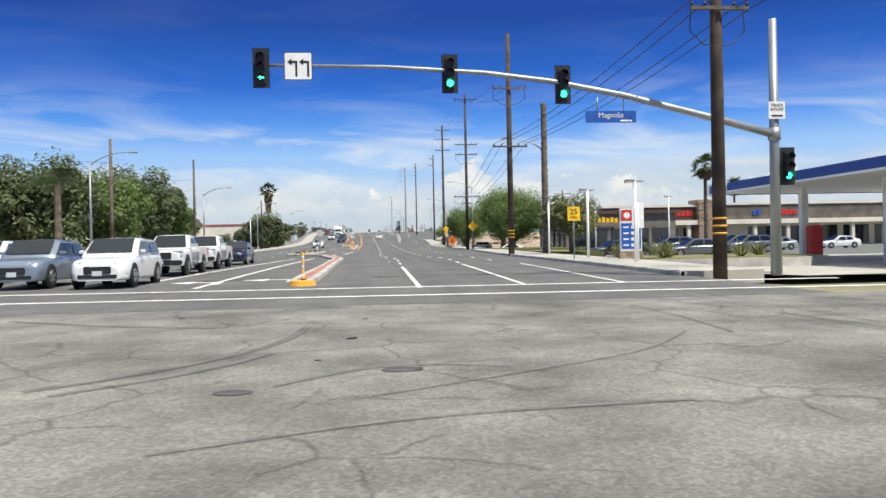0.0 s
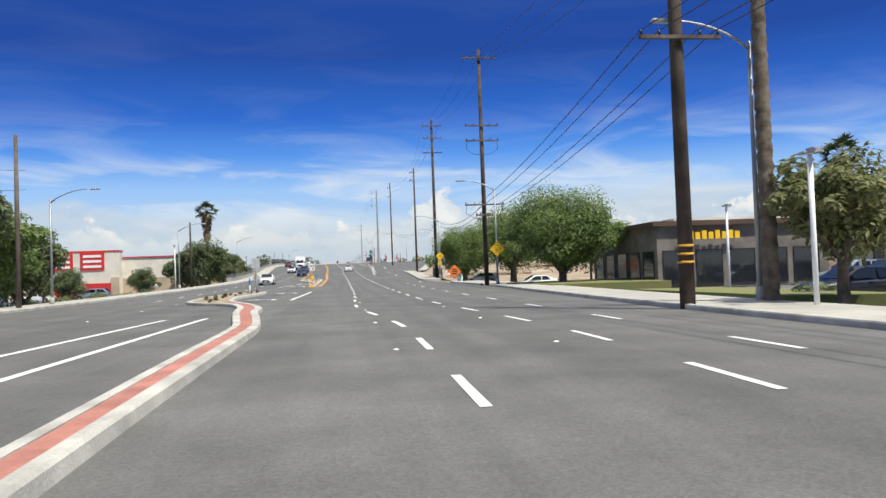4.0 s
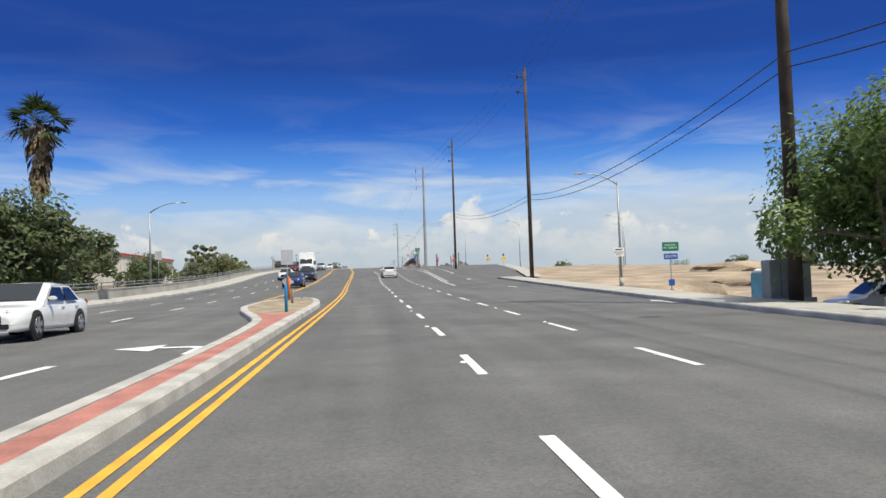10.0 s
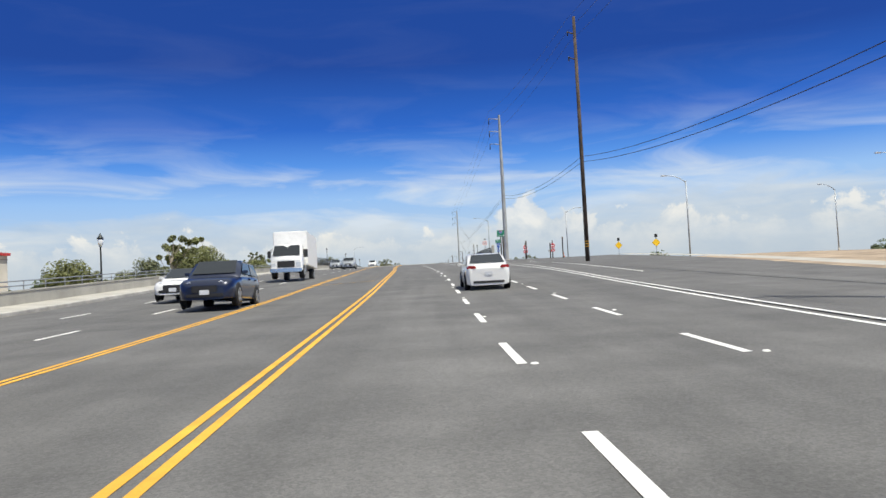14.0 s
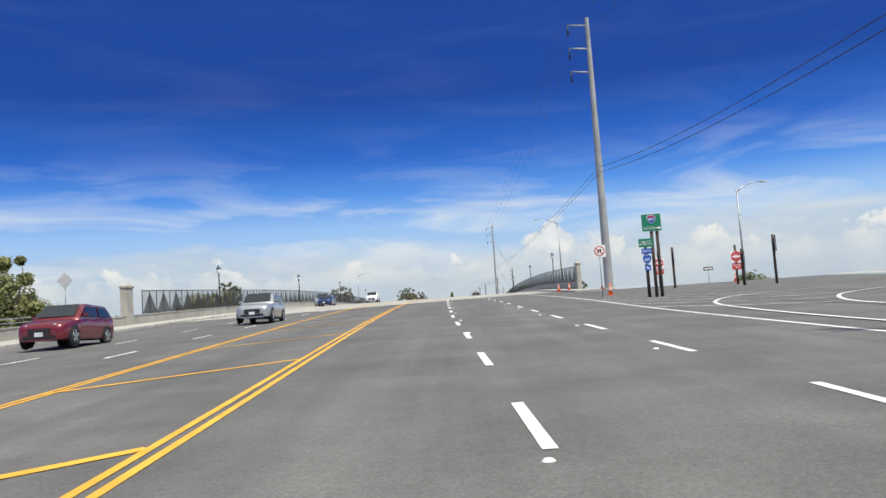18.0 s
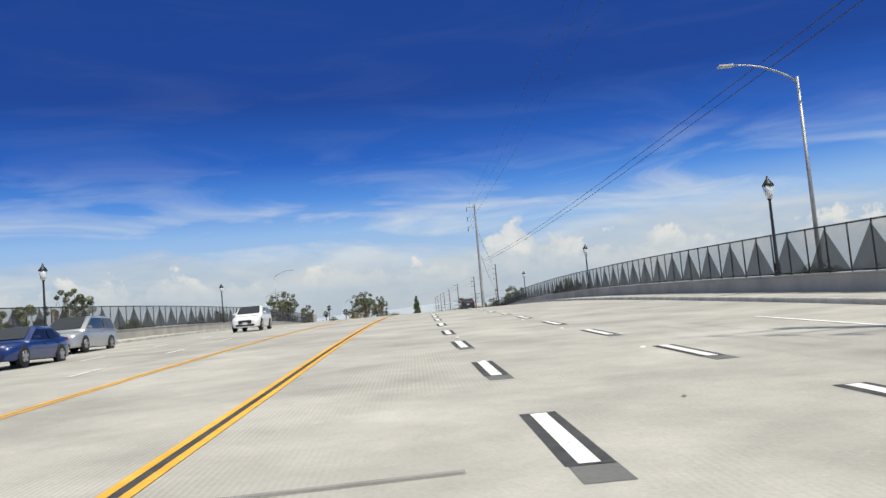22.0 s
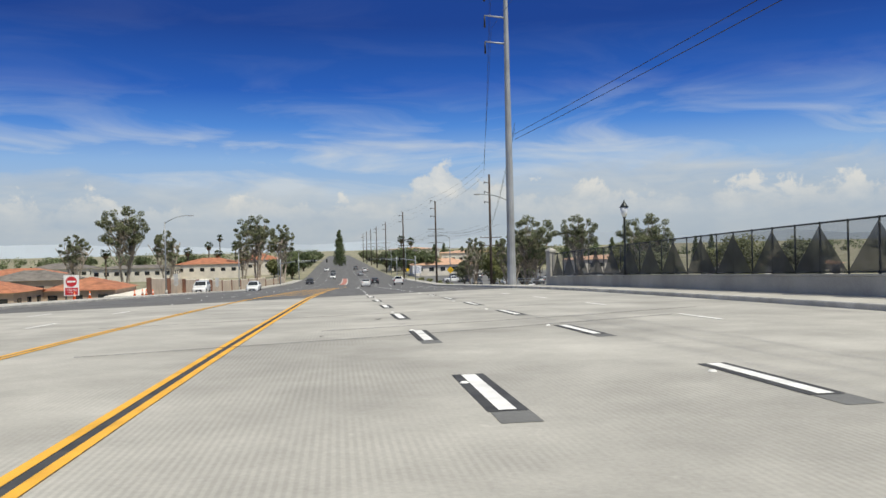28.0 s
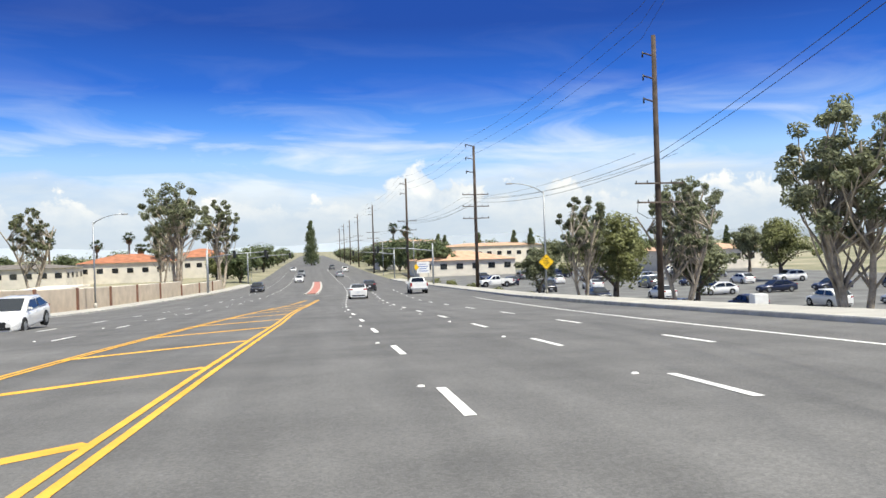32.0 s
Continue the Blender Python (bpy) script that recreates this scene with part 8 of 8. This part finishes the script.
for nm, pts in (("verge", [(14.6, 88), (22, 86), (24, 104), (14.9, 106)]), ("verge", [(14.4, 60), (17.5, 58), (18, 72), (14.6, 74)])):
    w = bmesh.new()
    zt = road_z(pts[0][1]) + 0.24
    prism(w, pts, 0.0, zt)
    ob = part(nm, w, M["grass"])
    tagged(ob, "dry grass verge on a low mound", "verge", kind="structure")
sheet("dirt_field", LZ, 15.5, 110, 146, 338, 3.5, 4, M["dirt"], "bare tan dirt field beside the ramp", "dirt", 0.10)
sheet("car_park", LZ, -90, -23.5, 96, 190, 6, 5, M["lot"], "car park behind the far pavement", "car park", 0.08)
sheet("car_park", LZ, 24, 95, 540, 735, 6, 5, M["lot"], "large car park beyond the trees", "car park", 0.08)
sheet("verge", LZ, -26.2, -20, 520, 700, 1.5, 4, M["dirt"], "dusty dirt strip before the block wall", "verge", 0.16)
# dirt heaps
for x, y, r, h in ((24, 178, 3.4, 1.0), (34, 190, 4.5, 0.9), (46, 215, 6, 1.2), (19, 146, 1.6, 0.6)):
    rng = random.Random(int(x * y))
    b = bmesh.new()
    bmesh.ops.create_icosphere(b, subdivisions=3, radius=1)
    for v in b.verts:
        k = 1 + 0.22 * noise.noise(v.co * 2.3 + Vector((x, y, 0)))
        v.co = Vector((v.co.x * r * k, v.co.y * r * 0.8 * k, max(-0.3, v.co.z) * h * k))
    ob = part("dirt_mound", b, M["dirt"])
    ob.matrix_basis = upright(x, y, LZ(x, y) + 0.05)
    tagged(ob, "rough heap of tan dirt", "dirt mound")

# the store beyond the approach
st = empty("large_store", upright(0, 0, -0.25), "big cream store with tan base and red block sign", "building")
block(st, "wall", -78, -29.6, 192, 246, 0, 7.2, M["stuccow"])
block(st, "base_band", -78.05, -29.52, 191.92, 246.05, 0, 3.4, M["stuccot"])
block(st, "coping", -78.1, -29.4, 191.8, 246.1, 7.2, 7.4, M["red"], "thin red coping")
block(st, "roof", -77.7, -29.9, 192.4, 245.6, 7.39, 7.43, M["roofgrey"], "grey flat store roof")
block(st, "entrance_wall", -55, -39.8, 189.6, 192, 0, 8.4, M["stuccow"])
block(st, "entrance_coping", -55.1, -39.7, 189.5, 192, 8.4, 8.65, M["red"])
for x in (-55.0, -41.2):
    block(st, "entrance_pier", x, x + 1.4, 189.3, 189.6, 0, 3.6, M["stuccot"])
block(st, "entrance_red", -53, -41.3, 189.45, 189.6, 0.2, 2.6, M["red"])
for x, w in ((-49.6, 3.4), (-44.5, 4.2)):
    block(st, "sign_block", x - w / 2, x + w / 2, 189.45, 189.6, 5.0, 8.4, M["red"])
    for k in range(3):
        block(st, "sign_bar", x - w / 2 + 0.5, x + w / 2 - 0.5, 189.38, 189.45, 5.5 + k * 0.95, 5.95 + k * 0.95, M["signw"])
for y0, y1 in ((233.4, 234.5), (234.8, 235.4), (235.7, 236.8)):
    for k in range(2):
        block(st, "sign_block", -29.6, -29.4, y0, y1, 5.5 + k * 0.85, 6.2 + k * 0.85, M["red"])
for y in (200, 210, 220, 238):
    block(st, "wall_joint", -29.6, -29.57, y, y + 0.06, 3.4, 7.2, M["stuccot"])
for h in (5.0, 6.9):
    block(st, "score_line", -29.6, -29.575, 192, 246, h, h + 0.05, M["stuccot"])
gr = empty("green_awning_shop", upright(0, 0, 0), "small tan shop with a green awning", "building")
block(gr, "wall", -60, -44, 64, 76, -0.2, 3.6, M["stuccot"])
block(gr, "roof", -60.5, -43.5, 63.5, 76.5, 3.6, 4.0, M["fascia"])
w = bmesh.new()
v = [w.verts.new(p) for p in ((-60, 64, 3.0), (-44, 64, 3.0), (-44, 61.5, 2.2), (-60, 61.5, 2.2))]
w.faces.new(v)
part("awning", w, M["awning"], gr)
for k in range(4):
    window(gr, -58 + k * 4, 63.97, 1.3, 2.4, 1.6)
# block wall beyond the bridge, panel by panel between pilasters
wall = empty("block_wall", Matrix(), "tan block wall with brown pilasters and a pale cap", "wall", kind="structure")
ys_ = [548 + i * 10.5 for i in range(14)]
for i, (a, b) in enumerate(zip(ys_, ys_[1:])):
    h = 2.0 if b < 655 else 1.5
    off = -4.4 - max(0, 590 - a) * 0.03
    p, q = W(curb_l(a) + off, a), W(curb_l(b) + off - 0.03 * (10.5 if b < 590 else 0) * 0, b)
    d = (q - p)
    n = Vector((d.y, -d.x, 0)).normalized() * 0.1
    w = bmesh.new()
    lo, hi = min(p.z, q.z) - 1.2, max(p.z, q.z) * 0 + 0
    vs = []
    for base, zt in ((p, p.z + h), (q, q.z + h)):
        for s in (-1, 1):
            for z in (base.z - 1.2, zt):
                vs.append(w.verts.new((base.x + n.x * s, base.y + n.y * s, z)))
    for f in ((0, 1, 5, 4), (2, 6, 7, 3), (1, 3, 7, 5), (0, 4, 6, 2), (0, 2, 3, 1), (4, 5, 7, 6)):
        w.faces.new([vs[k] for k in f])
    bmesh.ops.recalc_face_normals(w, faces=w.faces)
    part("panel", w, M["blockwall"], wall)
    c = tubem([p + Vector((0, 0, h)), q + Vector((0, 0, h))], 0.12, 4)
    part("cap", c, M["stuccow"], wall)
    part("pilaster", boxm(p.x - 0.24, p.x + 0.24, p.y - 0.24, p.y + 0.24, p.z - 1.0, p.z + h + 0.1, bevel=0.02), M["pilaster"], wall)


def house(x, y, w, d, h, rise, wallmat, roofmat, label, turn=0.0, z=-0.25, group="houses beyond the wall"):
    r = empty("house", upright(x, y, z, turn), label, "house", group)
    block(r, "wall", -w / 2, w / 2, -d / 2, d / 2, 0, h, M[wallmat])
    hip_roof(r, -w / 2, w / 2, -d / 2, d / 2, h, rise, M[roofmat])
    n = max(2, int(w / 3.2))
    for k in range(n):
        window(r, -w / 2 + (k + 0.5) * w / n, -d / 2 - 0.02, h * 0.62, 1.4, 1.1)
    m = max(2, int(d / 3.5))
    for k in range(m):
        window(r, w / 2 + 0.02, -d / 2 + (k + 0.5) * d / m, h * 0.62, 1.4, 1.1, 90)
    return r


house(-43, 598, 12, 14, 3.6, 2.0, "stuccot", "rooftile", "tan house with a terracotta tile roof behind the wall")
house(-55, 585, 13, 12, 4.0, 2.1, "stuccot", "rooftile", "tan house with a terracotta tile roof behind the wall")
house(-70, 575, 14, 12, 4.0, 2.0, "stuccow", "rooftile", "cream house with a terracotta tile roof")
house(-62, 625, 16, 12, 4.6, 2.0, "stuccot", "roofgrey", "tan house with a grey shingle roof")
house(-82, 610, 14, 12, 4.0, 2.0, "stuccow", "roofgrey", "cream house with a grey shingle roof")
house(-46, 752, 22, 16, 5.2, 2.2, "stuccow", "rooftile", "cream building with a hipped terracotta roof")
house(-30, 772, 16, 14, 6.0, 2.4, "stuccow", "rooftile", "white two-storey building with a terracotta roof")
house(-68, 735, 26, 14, 4.6, 1.0, "stuccow", "roofgrey", "long pale building with a low roof")
house(-92, 700, 22, 14, 4.0, 2.0, "stuccot", "rooftile", "tan house with a terracotta tile roof")
house(-100, 760, 22, 14, 4.6, 2.0, "stuccow", "roofgrey", "cream house with a grey roof")
house(36, 716, 22, 18, 3.6, 2.0, "stuccow", "roofpeach", "low cream restaurant with a peach tile roof", group="buildings by the car park")
house(62, 800, 34, 18, 6.6, 1.0, "stuccow", "roofpeach", "wide cream commercial building with a low peach roof", group="buildings by the car park")
house(32.5, 790, 20, 20, 8.8, 0.8, "stuccow", "roofpeach", "cream two-storey building beyond the car park", group="buildings by the car park")
house(87, 698, 26, 16, 4.4, 1.2, "stuccow", "roofpeach", "pale low shop building across the car park", group="buildings by the car park")
house(92, 610, 24, 14, 4.2, 1.6, "stuccow", "roofpeach", "cream building with a peach roof across the car park", group="buildings by the car park")
house(92, 545, 36, 14, 5.0, 1.2, "stuccow", "roofgrey", "long pale building beyond the bridge fence", group="buildings by the car park")
house(110, 480, 40, 16, 6.0, 1.4, "stuccow", "stuccot", "long pale building beyond the bridge fence", group="buildings by the car park")
# carports behind the wall
for y in (600, 640):
    cp = empty("carport", upright(-34, y, -0.2), "long flat-roofed carport behind the wall", "carport", "carports")
    part("roof", boxm(-3, 3, -16, 16, 2.5, 2.75), M["stuccow"], cp)
    for k in range(5):
        part("column", boxm(-0.1, 0.1, -15 + k * 7.5, -14.8 + k * 7.5, 0, 2.5), M["steel"], cp)
sg = empty("monument_sign", upright(25.4, 704, -0.1), "plain white car park notice board", "sign")
part("panel", boxm(-1.4, 1.4, -0.08, 0.08, 0.9, 3.4, bevel=0.02), M["signw"], sg)
for s in (-1.1, 1.1):
    part("leg", boxm(s - 0.08, s + 0.08, -0.06, 0.06, -0.1, 0.95), M["steel"], sg)
for k in range(4):
    part("text_bar", boxm(-1.0, 1.0 - 0.3 * (k % 2), -0.09, -0.08, 1.3 + k * 0.5, 1.45 + k * 0.5), M["signb"], sg)

# slatted refuse enclosure and a white cabinet at the kerb side of the car park
en = empty("refuse_enclosure", upright(28.6, 596, LZ(28.6, 596), -42), "low brown slatted refuse enclosure among the trees", "enclosure")
for k in range(22):
    part("slat", boxm(-3.3 + k * 0.3, -3.04 + k * 0.3, -0.03, 0.03, 0.1, 1.75 + 0.03 * (k % 3)), M["pilaster"], en)
for h in (0.5, 1.4):
    part("rail", boxm(-3.35, 3.35, 0.03, 0.09, h, h + 0.1), M["fascia"], en)
wc = empty("white_cabinet", upright(33.6, 586, LZ(33.6, 586)), "tall white utility cabinet beside the pavement", "cabinet")
part("body", boxm(-0.55, 0.55, -0.4, 0.4, 0.1, 2.5, bevel=0.03), M["signw"], wc)
part("plinth", boxm(-0.65, 0.65, -0.5, 0.5, -0.2, 0.1), M["concrete"], wc)

# parked cars
P = "parked cars"
for x, y, k, c, t in ((33, 92 - 9, "suv", "silver", 90), (39, 80, "van", "grey", 90), (25.5, 60, "sedan", "grey", 88), (29, 74, "suv", "grey", 90), (21, 66, "sedan", "black", 90), (45, 84, "sedan", "silver", 90), (21, 118, "sedan", "white", 90), (26.5, 105, "sedan", "white", 80), (24, 98, "sedan", "blue", 90), (21.5, 152, "suv", "white", 80), (50, 60, "suv", "silver", 20), (36, 72, "suv", "grey", 90), (55, 88, "sedan", "white", 90)):
    car(k, c, {"white": "white", "silver": "silver", "grey": "grey", "black": "black", "blue": "blue"}[c] + " car parked in the roadside car park", upright(x, y, LZ(x, y) + 0.32 if y < 110 else LZ(x, y) + 0.1, t), P)
for x, y, k, c, t in ((-30, 108, "suv", "white", 90), (-36, 111, "sedan", "silver", 80), (-44, 106, "sedan", "white", 90), (-33, 150, "suv", "silver", 90), (-41, 152, "sedan", "white", 90), (-38, 128, "suv", "black", 10)):
    car(k, c, c + " car parked behind the far pavement", upright(x, y, LZ(x, y) + 0.1, t), P)
rng = random.Random(77)
for i in range(30):
    x, y = 33 + (i % 6) * 7.5 + rng.uniform(-0.5, 0.5), 598 + (i // 6) * 20 + rng.uniform(-1, 1)
    c = rng.choice(("white", "silver", "grey", "black", "navy", "white"))
    car(rng.choice(("sedan", "suv", "hatch")), c, c + " car parked in the large car park", upright(x, y, LZ(x, y) + 0.09, rng.choice((0, 90, 180))), P, True)
pickup("white", "white pickup truck parked near the car park edge", upright(30, 655, LZ(30, 655) + 0.09, 90), P)

# roadworks at the corner: toilet, cabinets, barricade
tl = empty("portable_toilet", upright(19.4, 157.6, LZ(19.4, 157.6) + 0.1, 10), "pale blue portable toilet on the dirt", "portable toilet")
part("body", boxm(-0.55, 0.55, -0.55, 0.55, 0, 2.05, bevel=0.05), M["cyan"], tl)
part("door", boxm(-0.36, 0.36, -0.57, -0.55, 0.1, 1.9, bevel=0.008), M["signw"], tl)
part("roof", tubem([(0, 0, 2.05), (0, 0, 2.25)], [0.74, 0.5], 8), M["signw"], tl)
part("vent_pipe", tubem([(0.4, 0.4, 2.0), (0.4, 0.4, 2.5)], 0.05, 8), M["trimblack"], tl)
for x, y, w, h in ((13.9, 146.5, 0.75, 1.35), (14.5, 146.2, 0.6, 1.2), (16.3, 142.6, 0.62, 1.3)):
    cb = empty("utility_cabinet", upright(x, y, road_z(y) + 0.1), "grey-green metal utility cabinet on a pad", "cabinet", "utility cabinets")
    part("body", boxm(-w / 2, w / 2, -0.3, 0.3, 0.08, h, bevel=0.02), M["cabinet"], cb)
    part("pad", boxm(-w / 2 - 0.1, w / 2 + 0.1, -0.4, 0.4, -0.15, 0.08), M["concrete"], cb)
    part("door_seam", boxm(-0.008, 0.008, -0.304, -0.3, 0.15, h - 0.08), M["trimblack"], cb)
    part("handle", boxm(0.05, 0.09, -0.33, -0.3, h * 0.5, h * 0.5 + 0.14), M["chrome"], cb)
br = empty("barricade", upright(14.5, 136.4, road_z(136.4) + 0.12, 20), "white and orange folding barricade", "barricade")
for s in (-1, 1):
    for x in (-0.5, 0.5):
        part("leg", tubem([(x, s * 0.32, 0), (x, 0, 1.05)], 0.03, 6), M["signw"], br)
for h in (0.45, 0.85):
    part("board", boxm(-0.6, 0.6, -0.2, -0.17, h, h + 0.2), M["signw"], br)
    for k in range(3):
        part("stripe", boxm(-0.5 + k * 0.4, -0.35 + k * 0.4, -0.205, -0.2, h, h + 0.2), M["orange"], br)
part("delineator", tubem([(0, 0, 0), (0, 0, 1.1)], 0.05, 8), M["orange"]).matrix_basis = upright(15.0, 139.5, road_z(139) + 0.12)
tagged(bpy.data.objects["delineator"], "orange delineator tube beside the lamp column", "bollard")
# loader and barrier segments beyond the bridge
x, y, z = at_u(-30, 540, -0.6)
ld = empty("skid_loader", upright(x, y, LZ(x, y) + 0.1, 60), "small black and yellow skid loader on the dirt", "loader")
part("body", boxm(-0.7, 0.7, -1.1, 0.9, 0.35, 1.2, bevel=0.05), M["signy"], ld)
part("cage", boxm(-0.6, 0.6, -0.5, 0.6, 1.2, 2.05, bevel=0.04), M["trimblack"], ld)
part("bucket", boxm(-0.85, 0.85, 1.2, 1.7, 0.1, 0.6, bevel=0.05), M["trimblack"], ld)
for s in (-1, 1):
    part("lift_arm", tubem([(s * 0.75, -0.9, 1.3), (s * 0.75, 0.8, 0.9), (s * 0.75, 1.3, 0.4)], 0.07, 6), M["trimblack"], ld)
    for yy in (-0.6, 0.5):
        part("tyre", tubem([(s * 0.62, yy, 0.38), (s * 0.92, yy, 0.38)], 0.38, 14), M["tyre"], ld)
for k in range(2):
    x, y, z = at_u(-27.5 - k * 0.4, 513 - k * 3.2, 0)
    b = bmesh.new()
    prism(b, [(-0.3, 0), (0.3, 0), (0.26, 0.2), (0.1, 0.35), (0.08, 0.85), (-0.08, 0.85), (-0.1, 0.35), (-0.26, 0.2)], -1.5, 1.5)
    bmesh.ops.transform(b, matrix=pose(0, 0, 0, 90), verts=b.verts)
    ob = part("barrier_block", b, M["concrete"])
    ob.matrix_basis = upright(x, y, LZ(x, y) + 0.05)
    tagged(ob, "white precast concrete barrier block", "barrier", "barrier blocks")
# freeway parapet and lorry on the far side of the dirt
fw = part("freeway_wall", boxm(-70, 70, -0.2, 0.2, 0, 1.0), M["wallc"])
fw.matrix_basis = pose(96, 300, LZ(96, 300) + 0.9, 0, 0, -12)
tagged(fw, "pale concrete freeway edge wall beyond the dirt", "wall", kind="structure")
bt = box_truck(pose(68, 400, LZ(68, 400), 0, 0, 86), "white lorry on the low ground beyond the dirt")
hb = shrub(70, 292, LZ(70, 292), 2.5, 1.8, M["leafdark"], "dark clump of bushes at the freeway edge", 300)
# hydrant
hd = empty("fire_hydrant", upright(-20.4, 130.5, road_z(130.5) + 0.15), "small white fire hydrant on the pavement", "hydrant")
part("barrel", tubem([(0, 0, 0), (0, 0, 0.55), (0, 0, 0.6), (0, 0, 0.72)], [0.12, 0.10, 0.14, 0.05], 10), M["signw"], hd)
for s in (-1, 1):
    part("outlet", tubem([(0, 0, 0.42), (s * 0.2, 0, 0.42)], 0.06, 8), M["signw"], hd)
# far hills, their distance haze painted as pale blue surface colour
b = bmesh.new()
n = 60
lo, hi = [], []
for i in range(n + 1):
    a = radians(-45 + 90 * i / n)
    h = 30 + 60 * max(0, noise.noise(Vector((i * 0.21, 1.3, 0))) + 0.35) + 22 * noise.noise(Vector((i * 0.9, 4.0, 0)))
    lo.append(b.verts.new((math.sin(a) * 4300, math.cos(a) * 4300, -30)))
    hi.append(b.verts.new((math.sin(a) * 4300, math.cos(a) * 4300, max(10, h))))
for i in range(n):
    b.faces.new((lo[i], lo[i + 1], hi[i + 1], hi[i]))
tagged(part("backdrop", b, M["mountain"]), "faint mountain ridge on the horizon, haze painted in pale blue", "mountain", kind="structure")
